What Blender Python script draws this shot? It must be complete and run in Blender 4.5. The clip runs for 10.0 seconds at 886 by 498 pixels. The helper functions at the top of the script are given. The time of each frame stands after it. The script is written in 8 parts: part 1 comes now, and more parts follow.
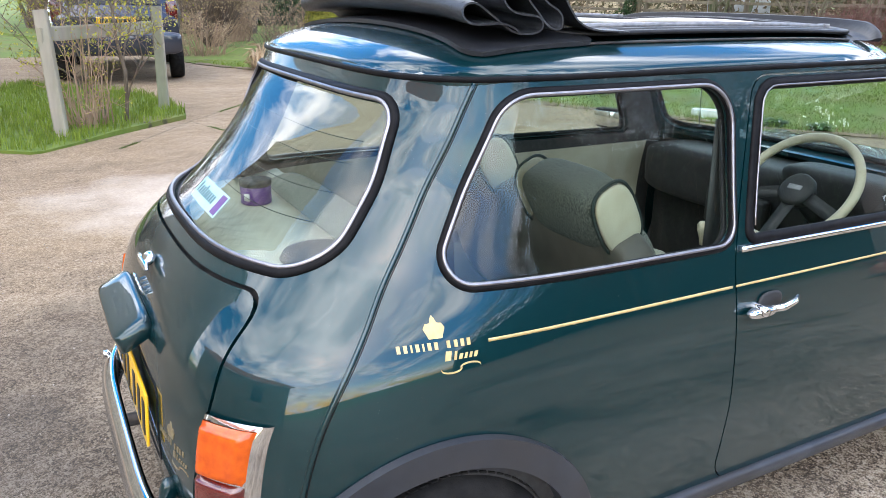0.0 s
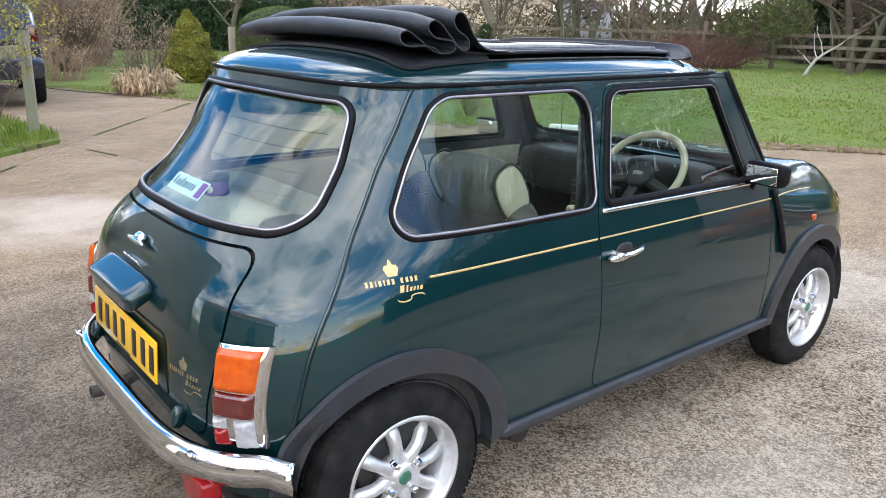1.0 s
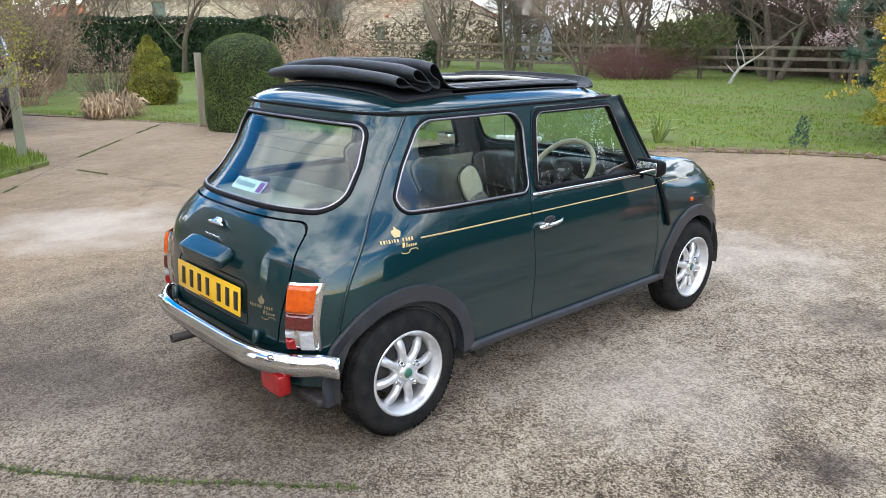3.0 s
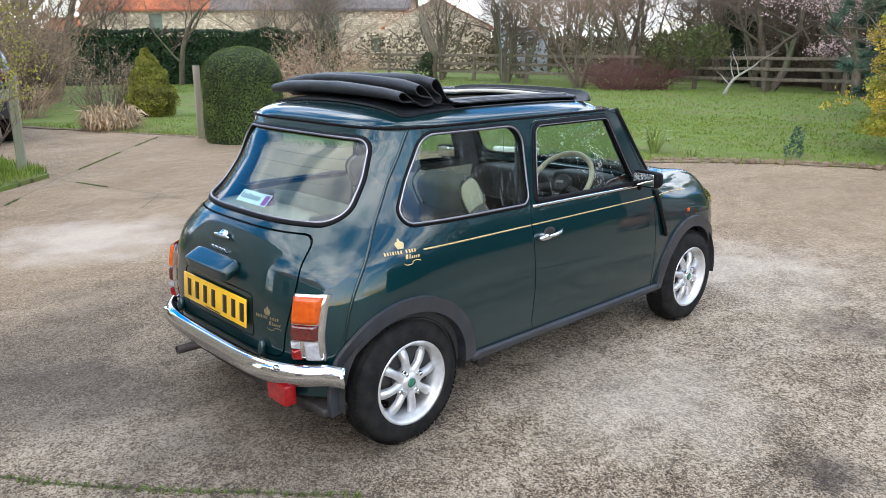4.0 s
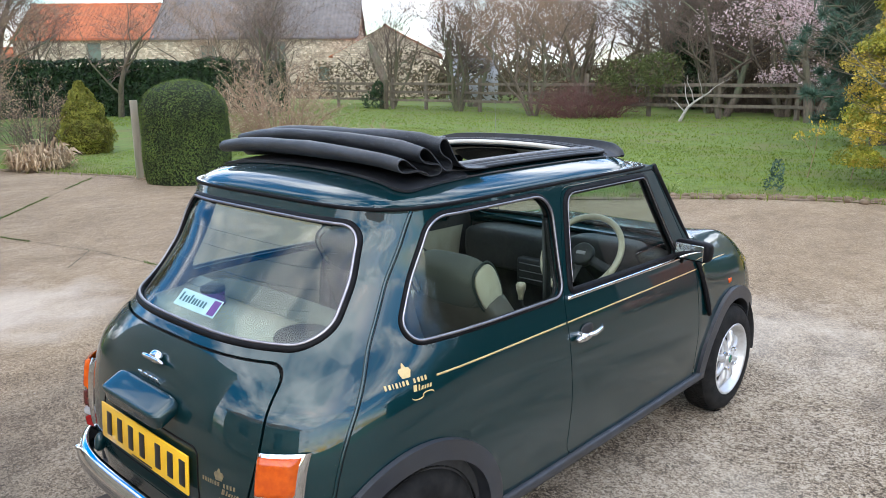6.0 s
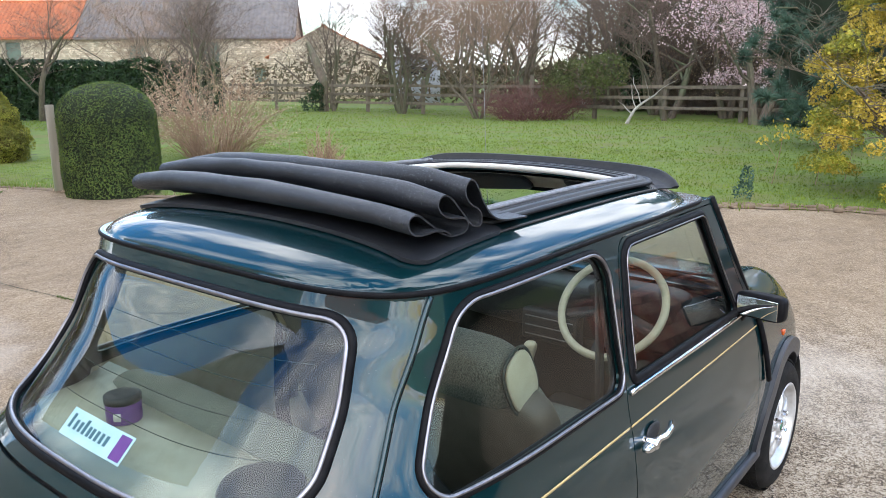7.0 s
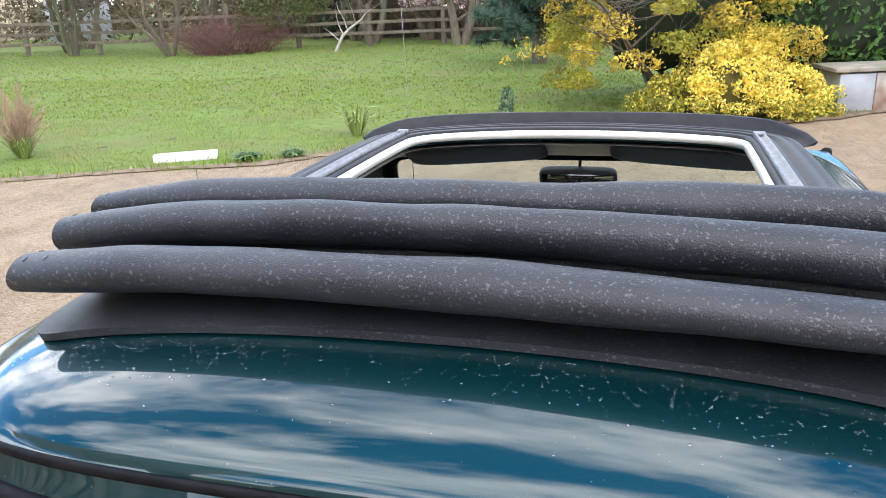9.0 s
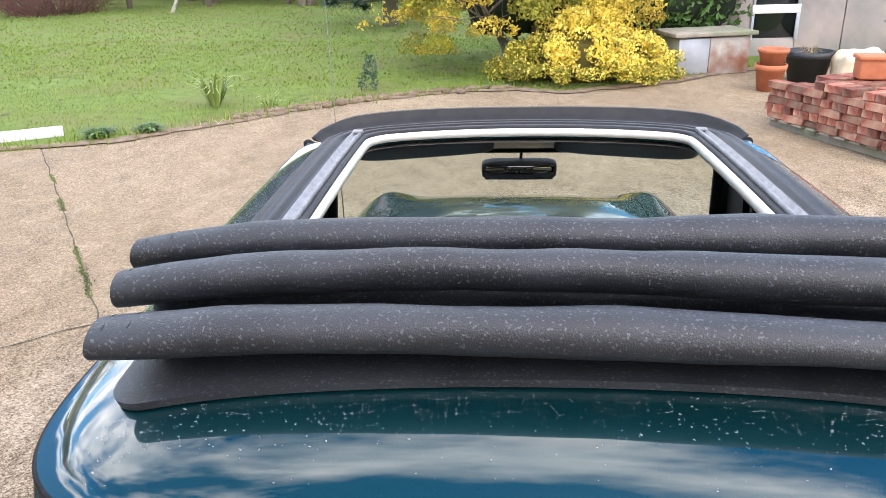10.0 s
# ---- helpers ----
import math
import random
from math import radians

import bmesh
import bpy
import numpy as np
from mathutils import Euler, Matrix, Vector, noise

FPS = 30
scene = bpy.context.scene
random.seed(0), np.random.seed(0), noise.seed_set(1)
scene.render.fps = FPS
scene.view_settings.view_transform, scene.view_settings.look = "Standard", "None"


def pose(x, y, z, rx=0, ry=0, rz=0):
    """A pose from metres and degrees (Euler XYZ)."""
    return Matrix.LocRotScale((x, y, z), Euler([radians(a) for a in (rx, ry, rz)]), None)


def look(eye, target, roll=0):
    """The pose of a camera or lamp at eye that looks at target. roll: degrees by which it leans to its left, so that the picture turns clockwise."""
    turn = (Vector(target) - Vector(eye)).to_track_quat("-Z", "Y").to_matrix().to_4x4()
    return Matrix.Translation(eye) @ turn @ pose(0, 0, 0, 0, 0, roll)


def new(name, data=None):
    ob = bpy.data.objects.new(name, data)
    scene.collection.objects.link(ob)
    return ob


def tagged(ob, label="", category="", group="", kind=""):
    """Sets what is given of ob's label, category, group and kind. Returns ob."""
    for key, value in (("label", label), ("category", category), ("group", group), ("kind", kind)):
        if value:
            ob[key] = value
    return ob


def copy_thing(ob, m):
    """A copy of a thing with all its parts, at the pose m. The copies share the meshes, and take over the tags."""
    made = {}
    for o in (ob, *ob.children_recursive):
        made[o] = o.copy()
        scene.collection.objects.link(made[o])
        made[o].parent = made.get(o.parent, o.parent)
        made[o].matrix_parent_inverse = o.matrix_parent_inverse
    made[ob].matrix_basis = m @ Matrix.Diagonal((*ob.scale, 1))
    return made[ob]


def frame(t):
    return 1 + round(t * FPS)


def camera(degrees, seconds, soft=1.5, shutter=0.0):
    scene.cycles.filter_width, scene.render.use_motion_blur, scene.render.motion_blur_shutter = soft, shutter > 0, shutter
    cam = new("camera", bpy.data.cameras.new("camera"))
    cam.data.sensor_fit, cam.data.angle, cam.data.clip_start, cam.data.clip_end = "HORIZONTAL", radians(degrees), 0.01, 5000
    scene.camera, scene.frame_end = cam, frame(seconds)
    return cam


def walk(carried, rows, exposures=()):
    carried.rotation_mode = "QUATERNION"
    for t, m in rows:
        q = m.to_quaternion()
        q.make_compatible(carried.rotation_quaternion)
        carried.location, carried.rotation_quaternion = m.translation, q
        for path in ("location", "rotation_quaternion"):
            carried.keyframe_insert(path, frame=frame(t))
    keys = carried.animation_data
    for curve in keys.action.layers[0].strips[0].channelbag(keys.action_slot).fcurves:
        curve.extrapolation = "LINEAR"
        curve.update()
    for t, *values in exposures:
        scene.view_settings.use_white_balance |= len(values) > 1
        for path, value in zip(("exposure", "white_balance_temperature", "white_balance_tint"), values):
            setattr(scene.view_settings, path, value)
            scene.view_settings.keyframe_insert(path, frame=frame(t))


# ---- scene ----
cam = camera(60.0, 10.0, soft=0.8)

PATH = [
    (0, (1.698, -0.581, 1.351), (0.033, 0.325, 0.713), 0.7),
    (0.5, (1.843, -0.791, 1.343), (0.189, 0.168, 0.756), 0.7),
    (1, (2.032, -0.99, 1.362), (0.54, 0.211, 0.786), 1.1),
    (1.5, (2.226, -1.228, 1.407), (0.841, 0.105, 0.855), 0.4),
    (2, (2.451, -1.457, 1.45), (1.047, -0.139, 0.909), 0.4),
    (2.5, (2.665, -1.616, 1.475), (1.251, -0.314, 0.925), 0.2),
    (4, (2.739, -1.756, 1.509), (1.323, -0.442, 0.993), -0.1),
    (4.5, (2.7, -1.757, 1.515), (1.288, -0.434, 1.005), -0.1),
    (5, (2.556, -1.699, 1.529), (1.158, -0.358, 1.03), -0.2),
    (5.5, (2.313, -1.509, 1.558), (0.939, -0.136, 1.081), -0.4),
    (5.7, (2.196, -1.44, 1.569), (0.836, -0.051, 1.102), -0.5),
    (6.8, (1.479, -0.97, 1.572), (0.231, 0.529, 1.13), -0.3),
    (7, (1.356, -0.881, 1.582), (0.136, 0.639, 1.131), -0.4),
    (7.5, (1.04, -0.647, 1.577), (-0.088, 0.933, 1.094), -0.4),
    (8, (0.781, -0.493, 1.583), (-0.202, 1.166, 1.055), -0.7),
    (8.5, (0.427, -0.5, 1.595), (-0.357, 1.245, 1.012), -1.6),
    (9, (0.185, -0.47, 1.587), (-0.341, 1.35, 0.947), -2.5),
    (9.5, (-0.024, -0.529, 1.618), (-0.301, 1.326, 0.921), -2.4),
    (10, (-0.067, -0.502, 1.683), (-0.207, 1.348, 0.936), -1.4),
]
walk(cam, [(t, look(eye, target, roll)) for t, eye, target, roll in PATH], exposures=[(0.0, -0.02, 6300, 14), (1.0, -0.3, 6350, 13), (2.0, -0.42, 6400, 12), (5.5, -0.48, 6200, 11), (7.0, -0.38, 6250, 12), (8.5, 0.02, 6350, 13), (10.0, 0.1, 6600, 15)])

# ---- world ----
world = bpy.data.worlds.new("world")
scene.world = world
world.use_nodes = True
wn, wl = world.node_tree.nodes, world.node_tree.links
wn.clear()
SUN_AZ, SUN_EL = 128.0, 40.0  # compass bearing the light comes from (0 = +y, clockwise), height
sky = wn.new("ShaderNodeTexSky")
sky.sky_type, sky.sun_disc = "NISHITA", False
sky.sun_elevation, sky.sun_rotation = radians(SUN_EL), radians(SUN_AZ)
sky_bg = wn.new("ShaderNodeBackground")
sky_bg.inputs["Strength"].default_value = 0.15
w_sat = wn.new("ShaderNodeHueSaturation")
w_sat.inputs["Saturation"].default_value, w_sat.inputs["Value"].default_value = 1.6, 3.4
wl.new(sky.outputs[0], w_sat.inputs["Color"])
wl.new(w_sat.outputs[0], sky_bg.inputs["Color"])
# clouds drift on a flat deck: the direction's plan divided by its height
w_co, w_sep, w_comb = wn.new("ShaderNodeTexCoord"), wn.new("ShaderNodeSeparateXYZ"), wn.new("ShaderNodeCombineXYZ")
wl.new(w_co.outputs["Generated"], w_sep.inputs[0])


def w_math(kind, a, b):
    q = wn.new("ShaderNodeMath")
    q.operation = kind
    for i, v in ((0, a), (1, b)):
        if hasattr(v, "links"):
            wl.new(v, q.inputs[i])
        else:
            q.inputs[i].default_value = v
    return q.outputs[0]


w_up = w_math("ADD", w_math("MAXIMUM", w_sep.outputs[2], 0.0), 0.30)
wl.new(w_math("DIVIDE", w_sep.outputs[0], w_up), w_comb.inputs[0])
wl.new(w_math("DIVIDE", w_sep.outputs[1], w_up), w_comb.inputs[1])


def w_noise(scale, detail, place, dist=0.0):
    mp, t = wn.new("ShaderNodeMapping"), wn.new("ShaderNodeTexNoise")
    mp.inputs["Location"].default_value, mp.inputs["Rotation"].default_value, mp.inputs["Scale"].default_value = place, (0, 0, 0.5), (0.9, 1.1, 1)
    wl.new(w_comb.outputs[0], mp.inputs[0])
    wl.new(mp.outputs[0], t.inputs["Vector"])
    t.inputs["Scale"].default_value, t.inputs["Detail"].default_value, t.inputs["Roughness"].default_value, t.inputs["Distortion"].default_value = scale, detail, 0.58, dist
    return t.outputs[0]


CLOUD_AT = (0.35, 0.2, 0.1)
w_ramp, w_tone = wn.new("ShaderNodeValToRGB"), wn.new("ShaderNodeValToRGB")
w_ramp.color_ramp.elements[0].position, w_ramp.color_ramp.elements[1].position = 0.435, 0.575
wl.new(w_noise(2.0, 10.0, CLOUD_AT, 0.25), w_ramp.inputs[0])
w_tone.color_ramp.elements[0].position, w_tone.color_ramp.elements[0].color = 0.35, (0.42, 0.46, 0.52, 1)
w_tone.color_ramp.elements[1].position, w_tone.color_ramp.elements[1].color = 0.62, (1.0, 1.0, 0.99, 1)
wl.new(w_noise(4.2, 6.0, (1.3, 4.2, 0.7)), w_tone.inputs[0])
cloud_bg, w_mix, w_out = wn.new("ShaderNodeBackground"), wn.new("ShaderNodeMixShader"), wn.new("ShaderNodeOutputWorld")
cloud_bg.inputs["Strength"].default_value = 6.4
wl.new(w_tone.outputs[0], cloud_bg.inputs["Color"])
wl.new(w_ramp.outputs[0], w_mix.inputs[0])
wl.new(sky_bg.outputs[0], w_mix.inputs[1])
wl.new(cloud_bg.outputs[0], w_mix.inputs[2])
wl.new(w_mix.outputs[0], w_out.inputs[0])
sun = new("sun", bpy.data.lights.new("sun", "SUN"))
sun.data.energy, sun.data.angle, sun.data.color = 0.7, radians(50), (1.0, 0.94, 0.85)
_az, _el = radians(SUN_AZ), radians(SUN_EL)
_sd = Vector((math.sin(_az) * math.cos(_el), math.cos(_az) * math.cos(_el), math.sin(_el)))
sun.matrix_world = Matrix.Translation(_sd * 60) @ _sd.to_track_quat("Z", "Y").to_matrix().to_4x4()


# ---- materials ----
def shade(name, a, b=None, scale=8.0, rough=0.5, metal=0.0, bump=0.0, bscale=60.0, coat=0.0, big=None, bigscale=0.7, spec=0.5, stretch=(1, 1, 1), vary=0.0, fleck=None):
    """A node material: two tones mixed by noise, a third one in large stains, fine relief, and random tone per object."""
    m = bpy.data.materials.new(name)
    m.use_nodes = True
    n, l = m.node_tree.nodes, m.node_tree.links
    p = n["Principled BSDF"]
    p.inputs["Roughness"].default_value, p.inputs["Metallic"].default_value = rough, metal
    p.inputs["Coat Weight"].default_value, p.inputs["Coat Roughness"].default_value = coat, 0.015
    p.inputs["Coat IOR"].default_value = 1.6 if coat == 1.0 else 1.5
    p.inputs["Specular IOR Level"].default_value = spec
    co, mp = n.new("ShaderNodeTexCoord"), n.new("ShaderNodeMapping")
    mp.inputs["Scale"].default_value = stretch
    l.new(co.outputs["Object"], mp.inputs[0])

    def noise_of(s, detail=6.0):
        t = n.new("ShaderNodeTexNoise")
        t.inputs["Scale"].default_value, t.inputs["Detail"].default_value = s, detail
        l.new(mp.outputs[0], t.inputs["Vector"])
        return t.outputs[0]

    def ramp(v, lo, hi):
        r = n.new("ShaderNodeMapRange")
        r.inputs["From Min"].default_value, r.inputs["From Max"].default_value = lo, hi
        l.new(v, r.inputs[0])
        return r.outputs[0]

    def mix(f, x, y, kind="MIX"):
        q = n.new("ShaderNodeMix")
        q.data_type, q.blend_type = "RGBA", kind
        for sock, v in ((q.inputs[0], f), (q.inputs[6], x), (q.inputs[7], y)):
            if hasattr(v, "links"):
                l.new(v, sock)
            else:
                sock.default_value = v if isinstance(v, float) else (*v, 1)
        return q.outputs[2]

    colour = mix(ramp(noise_of(scale), 0.35, 0.65), a, b or a)
    if big:
        colour = mix(ramp(noise_of(bigscale, 4.0), 0.45, 0.68), colour, big)
    if fleck:
        colour = mix(ramp(noise_of(fleck[1], 2.0), fleck[2], fleck[2] + 0.05), colour, fleck[0])
    if vary:
        info = n.new("ShaderNodeObjectInfo")
        hsv = n.new("ShaderNodeHueSaturation")
        l.new(colour, hsv.inputs["Color"])
        r = n.new("ShaderNodeMapRange")
        r.inputs["To Min"].default_value, r.inputs["To Max"].default_value = 1 - vary, 1 + vary
        l.new(info.outputs["Random"], r.inputs[0])
        l.new(r.outputs[0], hsv.inputs["Value"])
        colour = hsv.outputs[0]
    l.new(colour, p.inputs["Base Color"])
    if bump:
        bp = n.new("ShaderNodeBump")
        bp.inputs["Strength"].default_value, bp.inputs["Distance"].default_value = bump, 0.01
        l.new(noise_of(bscale, 8.0), bp.inputs["Height"])
        l.new(bp.outputs[0], p.inputs["Normal"])
    return m


def glassy(name, tint, low=0.075):
    """A clear pane, seen alike from both sides: a tinted view through it, under a mirror gloss that grows towards grazing."""
    m = bpy.data.materials.new(name)
    m.use_nodes = True
    n, l = m.node_tree.nodes, m.node_tree.links
    n.remove(n["Principled BSDF"])
    clear, gloss, lay, mx = n.new("ShaderNodeBsdfTransparent"), n.new("ShaderNodeBsdfGlossy"), n.new("ShaderNodeLayerWeight"), n.new("ShaderNodeMixShader")
    clear.inputs[0].default_value, gloss.inputs["Roughness"].default_value, lay.inputs[0].default_value = (*tint, 1), 0.0, 0.5
    pw_, mad = n.new("ShaderNodeMath"), n.new("ShaderNodeMath")
    pw_.operation, mad.operation = "POWER", "MULTIPLY_ADD"
    pw_.inputs[1].default_value, mad.inputs[1].default_value, mad.inputs[2].default_value = 4.0, 0.75, low
    l.new(lay.outputs["Facing"], pw_.inputs[0])
    l.new(pw_.outputs[0], mad.inputs[0])
    l.new(mad.outputs[0], mx.inputs[0])
    l.new(clear.outputs[0], mx.inputs[1])
    l.new(gloss.outputs[0], mx.inputs[2])
    l.new(mx.outputs[0], n["Material Output"].inputs[0])
    return m


PAINT = shade("green_paint", (0.001, 0.021, 0.025), (0.002, 0.031, 0.037), 900.0, 0.40, 0.5, coat=1.0, spec=0.1, fleck=((0.20, 0.22, 0.20), 330.0, 0.74))
BLACK_RUBBER = shade("black_rubber", (0.004, 0.004, 0.005), (0.009, 0.009, 0.010), 40.0, 0.5, bump=0.05, spec=0.1)
FRAME_RUBBER = shade("frame_rubber", (0.006, 0.006, 0.007), (0.013, 0.013, 0.014), 30.0, 0.45, bump=0.06, spec=0.3)
ARCH_PLASTIC = shade("arch_plastic", (0.020, 0.023, 0.029), (0.034, 0.038, 0.046), 14.0, 0.38, bump=0.06, bscale=300.0, big=(0.028, 0.028, 0.03), bigscale=5.0)
TYRE = shade("tyre_rubber", (0.008, 0.008, 0.008), (0.02, 0.019, 0.018), 18.0, 0.8, bump=0.15, bscale=200.0, spec=0.15)
CHROME = shade("chrome", (0.72, 0.73, 0.75), (0.66, 0.67, 0.69), 30.0, 0.07, 1.0)
BEAD = shade("satin_chrome", (0.34, 0.33, 0.35), (0.27, 0.26, 0.28), 40.0, 0.36, 1.0)
ALLOY = shade("silver_alloy", (0.74, 0.75, 0.76), (0.64, 0.65, 0.66), 25.0, 0.32, 0.6, bump=0.03, big=(0.42, 0.41, 0.39), bigscale=9.0)
GLASS = glassy("window_glass", (0.76, 0.85, 0.81), 0.065)
WATER = glassy("water", (0.92, 0.95, 0.95), 0.12)
LINING = shade("dark_lining", (0.02, 0.02, 0.021), (0.03, 0.03, 0.03), 60.0, 0.85, bump=0.1, bscale=300.0)
TRIM_CREAM = shade("stone_vinyl", (0.36, 0.34, 0.25), (0.41, 0.39, 0.30), 20.0, 0.5, bump=0.1, bscale=400.0)
TWEED = shade("tweed_cloth", (0.055, 0.062, 0.05), (0.23, 0.235, 0.20), 420.0, 0.95, bump=0.3, bscale=420.0, stretch=(1, 1, 0.35))
SEAT_BROWN = shade("brown_seat_vinyl", (0.085, 0.075, 0.060), (0.12, 0.105, 0.085), 14.0, 0.55, bump=0.1, bscale=300.0)
PIPING = shade("piping", (0.02, 0.03, 0.025), rough=0.6)
DASH = shade("dash_plastic", (0.012, 0.012, 0.013), (0.02, 0.02, 0.02), 50.0, 0.55, bump=0.1, bscale=250.0)
CREAM_LEATHER = shade("cream_leather", (0.52, 0.47, 0.34), (0.46, 0.41, 0.29), 30.0, 0.45, bump=0.08, bscale=250.0)
VINYL = shade("black_vinyl", (0.0095, 0.0105, 0.013), (0.019, 0.021, 0.025), 12.0, 0.46, bump=0.2, bscale=520.0, spec=0.5, fleck=((0.070, 0.074, 0.080), 300.0, 0.61))
WHITE_TRIM = shade("white_trim", (0.66, 0.64, 0.57), (0.58, 0.56, 0.5), 15.0, 0.5)
ALU = shade("grey_rail", (0.26, 0.26, 0.265), (0.17, 0.17, 0.175), 60.0, 0.45, 0.4)
AMBER = shade("amber_lens", (0.58, 0.092, 0.004), (0.46, 0.062, 0.004), 60.0, 0.15, coat=0.3)
RED = shade("red_lens", (0.30, 0.005, 0.007), (0.20, 0.004, 0.005), 60.0, 0.15, coat=0.3)
DEEP_RED = shade("deep_red_lens", (0.10, 0.006, 0.005), (0.07, 0.004, 0.004), 60.0, 0.12, coat=1.0)
WHITE_LENS = shade("white_lens", (0.40, 0.40, 0.40), (0.30, 0.30, 0.31), 90.0, 0.2, coat=0.2)
PLATE = shade("plate_yellow", (0.80, 0.47, 0.01), (0.74, 0.42, 0.01), 12.0, 0.35, coat=0.6)
PLATE_INK = shade("plate_ink", (0.012, 0.012, 0.012), rough=0.35)
GOLD = shade("gold_transfer", (0.62, 0.46, 0.20), (0.52, 0.38, 0.15), 80.0, 0.4, coat=0.5)
DULL_GOLD = shade("worn_gold_transfer", (0.20, 0.16, 0.08), (0.12, 0.10, 0.06), 80.0, 0.5, coat=0.5)
STICKER = shade("sticker_paper", (0.30, 0.48, 0.49), (0.36, 0.54, 0.54), 20.0, 0.5)
STICKER_INK = shade("sticker_ink", (0.03, 0.10, 0.12), rough=0.5)
PURPLE = shade("purple_tin", (0.09, 0.03, 0.16), (0.12, 0.04, 0.2), 30.0, 0.35)
BADGE_GREEN = shade("badge_green", (0.02, 0.13, 0.08), rough=0.25, coat=1.0)
# interior mirror: dark tint stands in for a reflection of the dim cabin
DIM_MIRROR = shade("darkened_mirror_glass", (0.10, 0.10, 0.10), rough=0.03, metal=1.0)
MIRROR = shade("mirror_glass", (0.85, 0.86, 0.87), rough=0.01, metal=1.0)
DARK_METAL = shade("dark_metal", (0.03, 0.03, 0.03), (0.06, 0.05, 0.045), 25.0, 0.6, 0.5, bump=0.1)


# ---- mesh helpers ----
def mesh_of(name, verts, faces, smooth=True):
    me = bpy.data.meshes.new(name)
    me.from_pydata([tuple(map(float, v)) for v in verts], [], [tuple(map(int, f)) for f in faces])
    if smooth:
        me.polygons.foreach_set("use_smooth", [True] * len(me.polygons))
    me.update()
    return me


def part(name, me, material, parent=None, label="", m=None, smooth=True, auto=None):
    """Links a mesh or bmesh as one mesh object under a thing or a part."""
    if isinstance(me, bmesh.types.BMesh):
        bm, me = me, bpy.data.meshes.new(name)
        bmesh.ops.recalc_face_normals(bm, faces=bm.faces[:])
        bm.to_mesh(me)
        bm.free()
        if smooth:
            me.polygons.foreach_set("use_smooth", [True] * len(me.polygons))
    if auto:
        me.set_sharp_from_angle(angle=radians(auto))
    if not me.materials:
        me.materials.append(material)
    ob = new(name, me)
    ob.parent = parent
    if m is not None:
        ob.matrix_basis = m
    if label:
        ob["label"] = label
    return ob


def empty(name, label, category, at=(0, 0, 0), group="", kind=""):
    ob = new(name)
    ob.location = at
    return tagged(ob, label, category, group, kind)


def pw(xs, ys):
    """A smooth monotone curve through knots."""
    xs, ys = np.array(xs, float), np.array(ys, float)
    h, d = np.diff(xs), np.diff(ys) / np.diff(xs)
    s = np.zeros(len(xs))
    for i in range(1, len(xs) - 1):
        if d[i - 1] * d[i] > 0:
            a, b = 2 * h[i] + h[i - 1], h[i] + 2 * h[i - 1]
            s[i] = (a + b) / (a / d[i - 1] + b / d[i])
    s[0], s[-1] = d[0], d[-1]

    def f(x):
        x = np.clip(np.asarray(x, float), xs[0], xs[-1])
        i = np.clip(np.searchsorted(xs, x) - 1, 0, len(h) - 1)
        t = (x - xs[i]) / h[i]
        return (2 * t**3 - 3 * t**2 + 1) * ys[i] + (t**3 - 2 * t**2 + t) * h[i] * s[i] + (3 * t**2 - 2 * t**3) * ys[i + 1] + (t**3 - t**2) * h[i] * s[i + 1]

    return f


def rounded(pts, radii, n=8):
    """A closed outline with rounded corners, as dense 2D points."""
    pts, out = [np.array(p, float) for p in pts], []
    radii = radii if isinstance(radii, (list, tuple)) else [radii] * len(pts)
    for i, p in enumerate(pts):
        a, b = pts[i - 1] - p, pts[(i + 1) % len(pts)] - p
        la, lb = np.linalg.norm(a), np.linalg.norm(b)
        a, b = a / la, b / lb
        half = math.acos(max(-1, min(1, float(a @ b)))) / 2
        c = min(radii[i] / math.tan(half), la * 0.49, lb * 0.49)
        r = c * math.tan(half)
        centre = p + (a + b) / np.linalg.norm(a + b) * (r / math.sin(half))
        s, e = p + a * c - centre, p + b * c - centre
        sa = math.atan2(s[1], s[0])
        turn = (math.atan2(e[1], e[0]) - sa + math.pi) % (2 * math.pi) - math.pi
        out += [centre + r * np.array([math.cos(sa + turn * k / n), math.sin(sa + turn * k / n)]) for k in range(n + 1)]
    return np.array(out)


def resample(pts, step, closed=True):
    pts = np.array(pts, float)
    if closed:
        pts = np.vstack([pts, pts[:1]])
    s = np.r_[0, np.cumsum(np.linalg.norm(np.diff(pts, axis=0), axis=1))]
    n = max(4, int(s[-1] / step))
    t = np.linspace(0, s[-1], n + 1)[: n if closed else n + 1]
    return np.stack([np.interp(t, s, c) for c in pts.T], 1)


def sdf(px, py, poly):
    """Signed distance of points to a closed outline; negative inside."""
    best, inside = np.full(px.shape, 1e9), np.zeros(px.shape, bool)
    for (ax, ay), (bx, by) in zip(poly, np.roll(poly, -1, 0)):
        ex, ey = bx - ax, by - ay
        t = np.clip(((px - ax) * ex + (py - ay) * ey) / max(ex * ex + ey * ey, 1e-12), 0, 1)
        best = np.minimum(best, (px - ax - t * ex) ** 2 + (py - ay - t * ey) ** 2)
        if ay != by:
            inside ^= ((ay > py) != (by > py)) & (px < ex * (py - ay) / ey + ax)
    return np.where(inside, -1, 1) * np.sqrt(best)


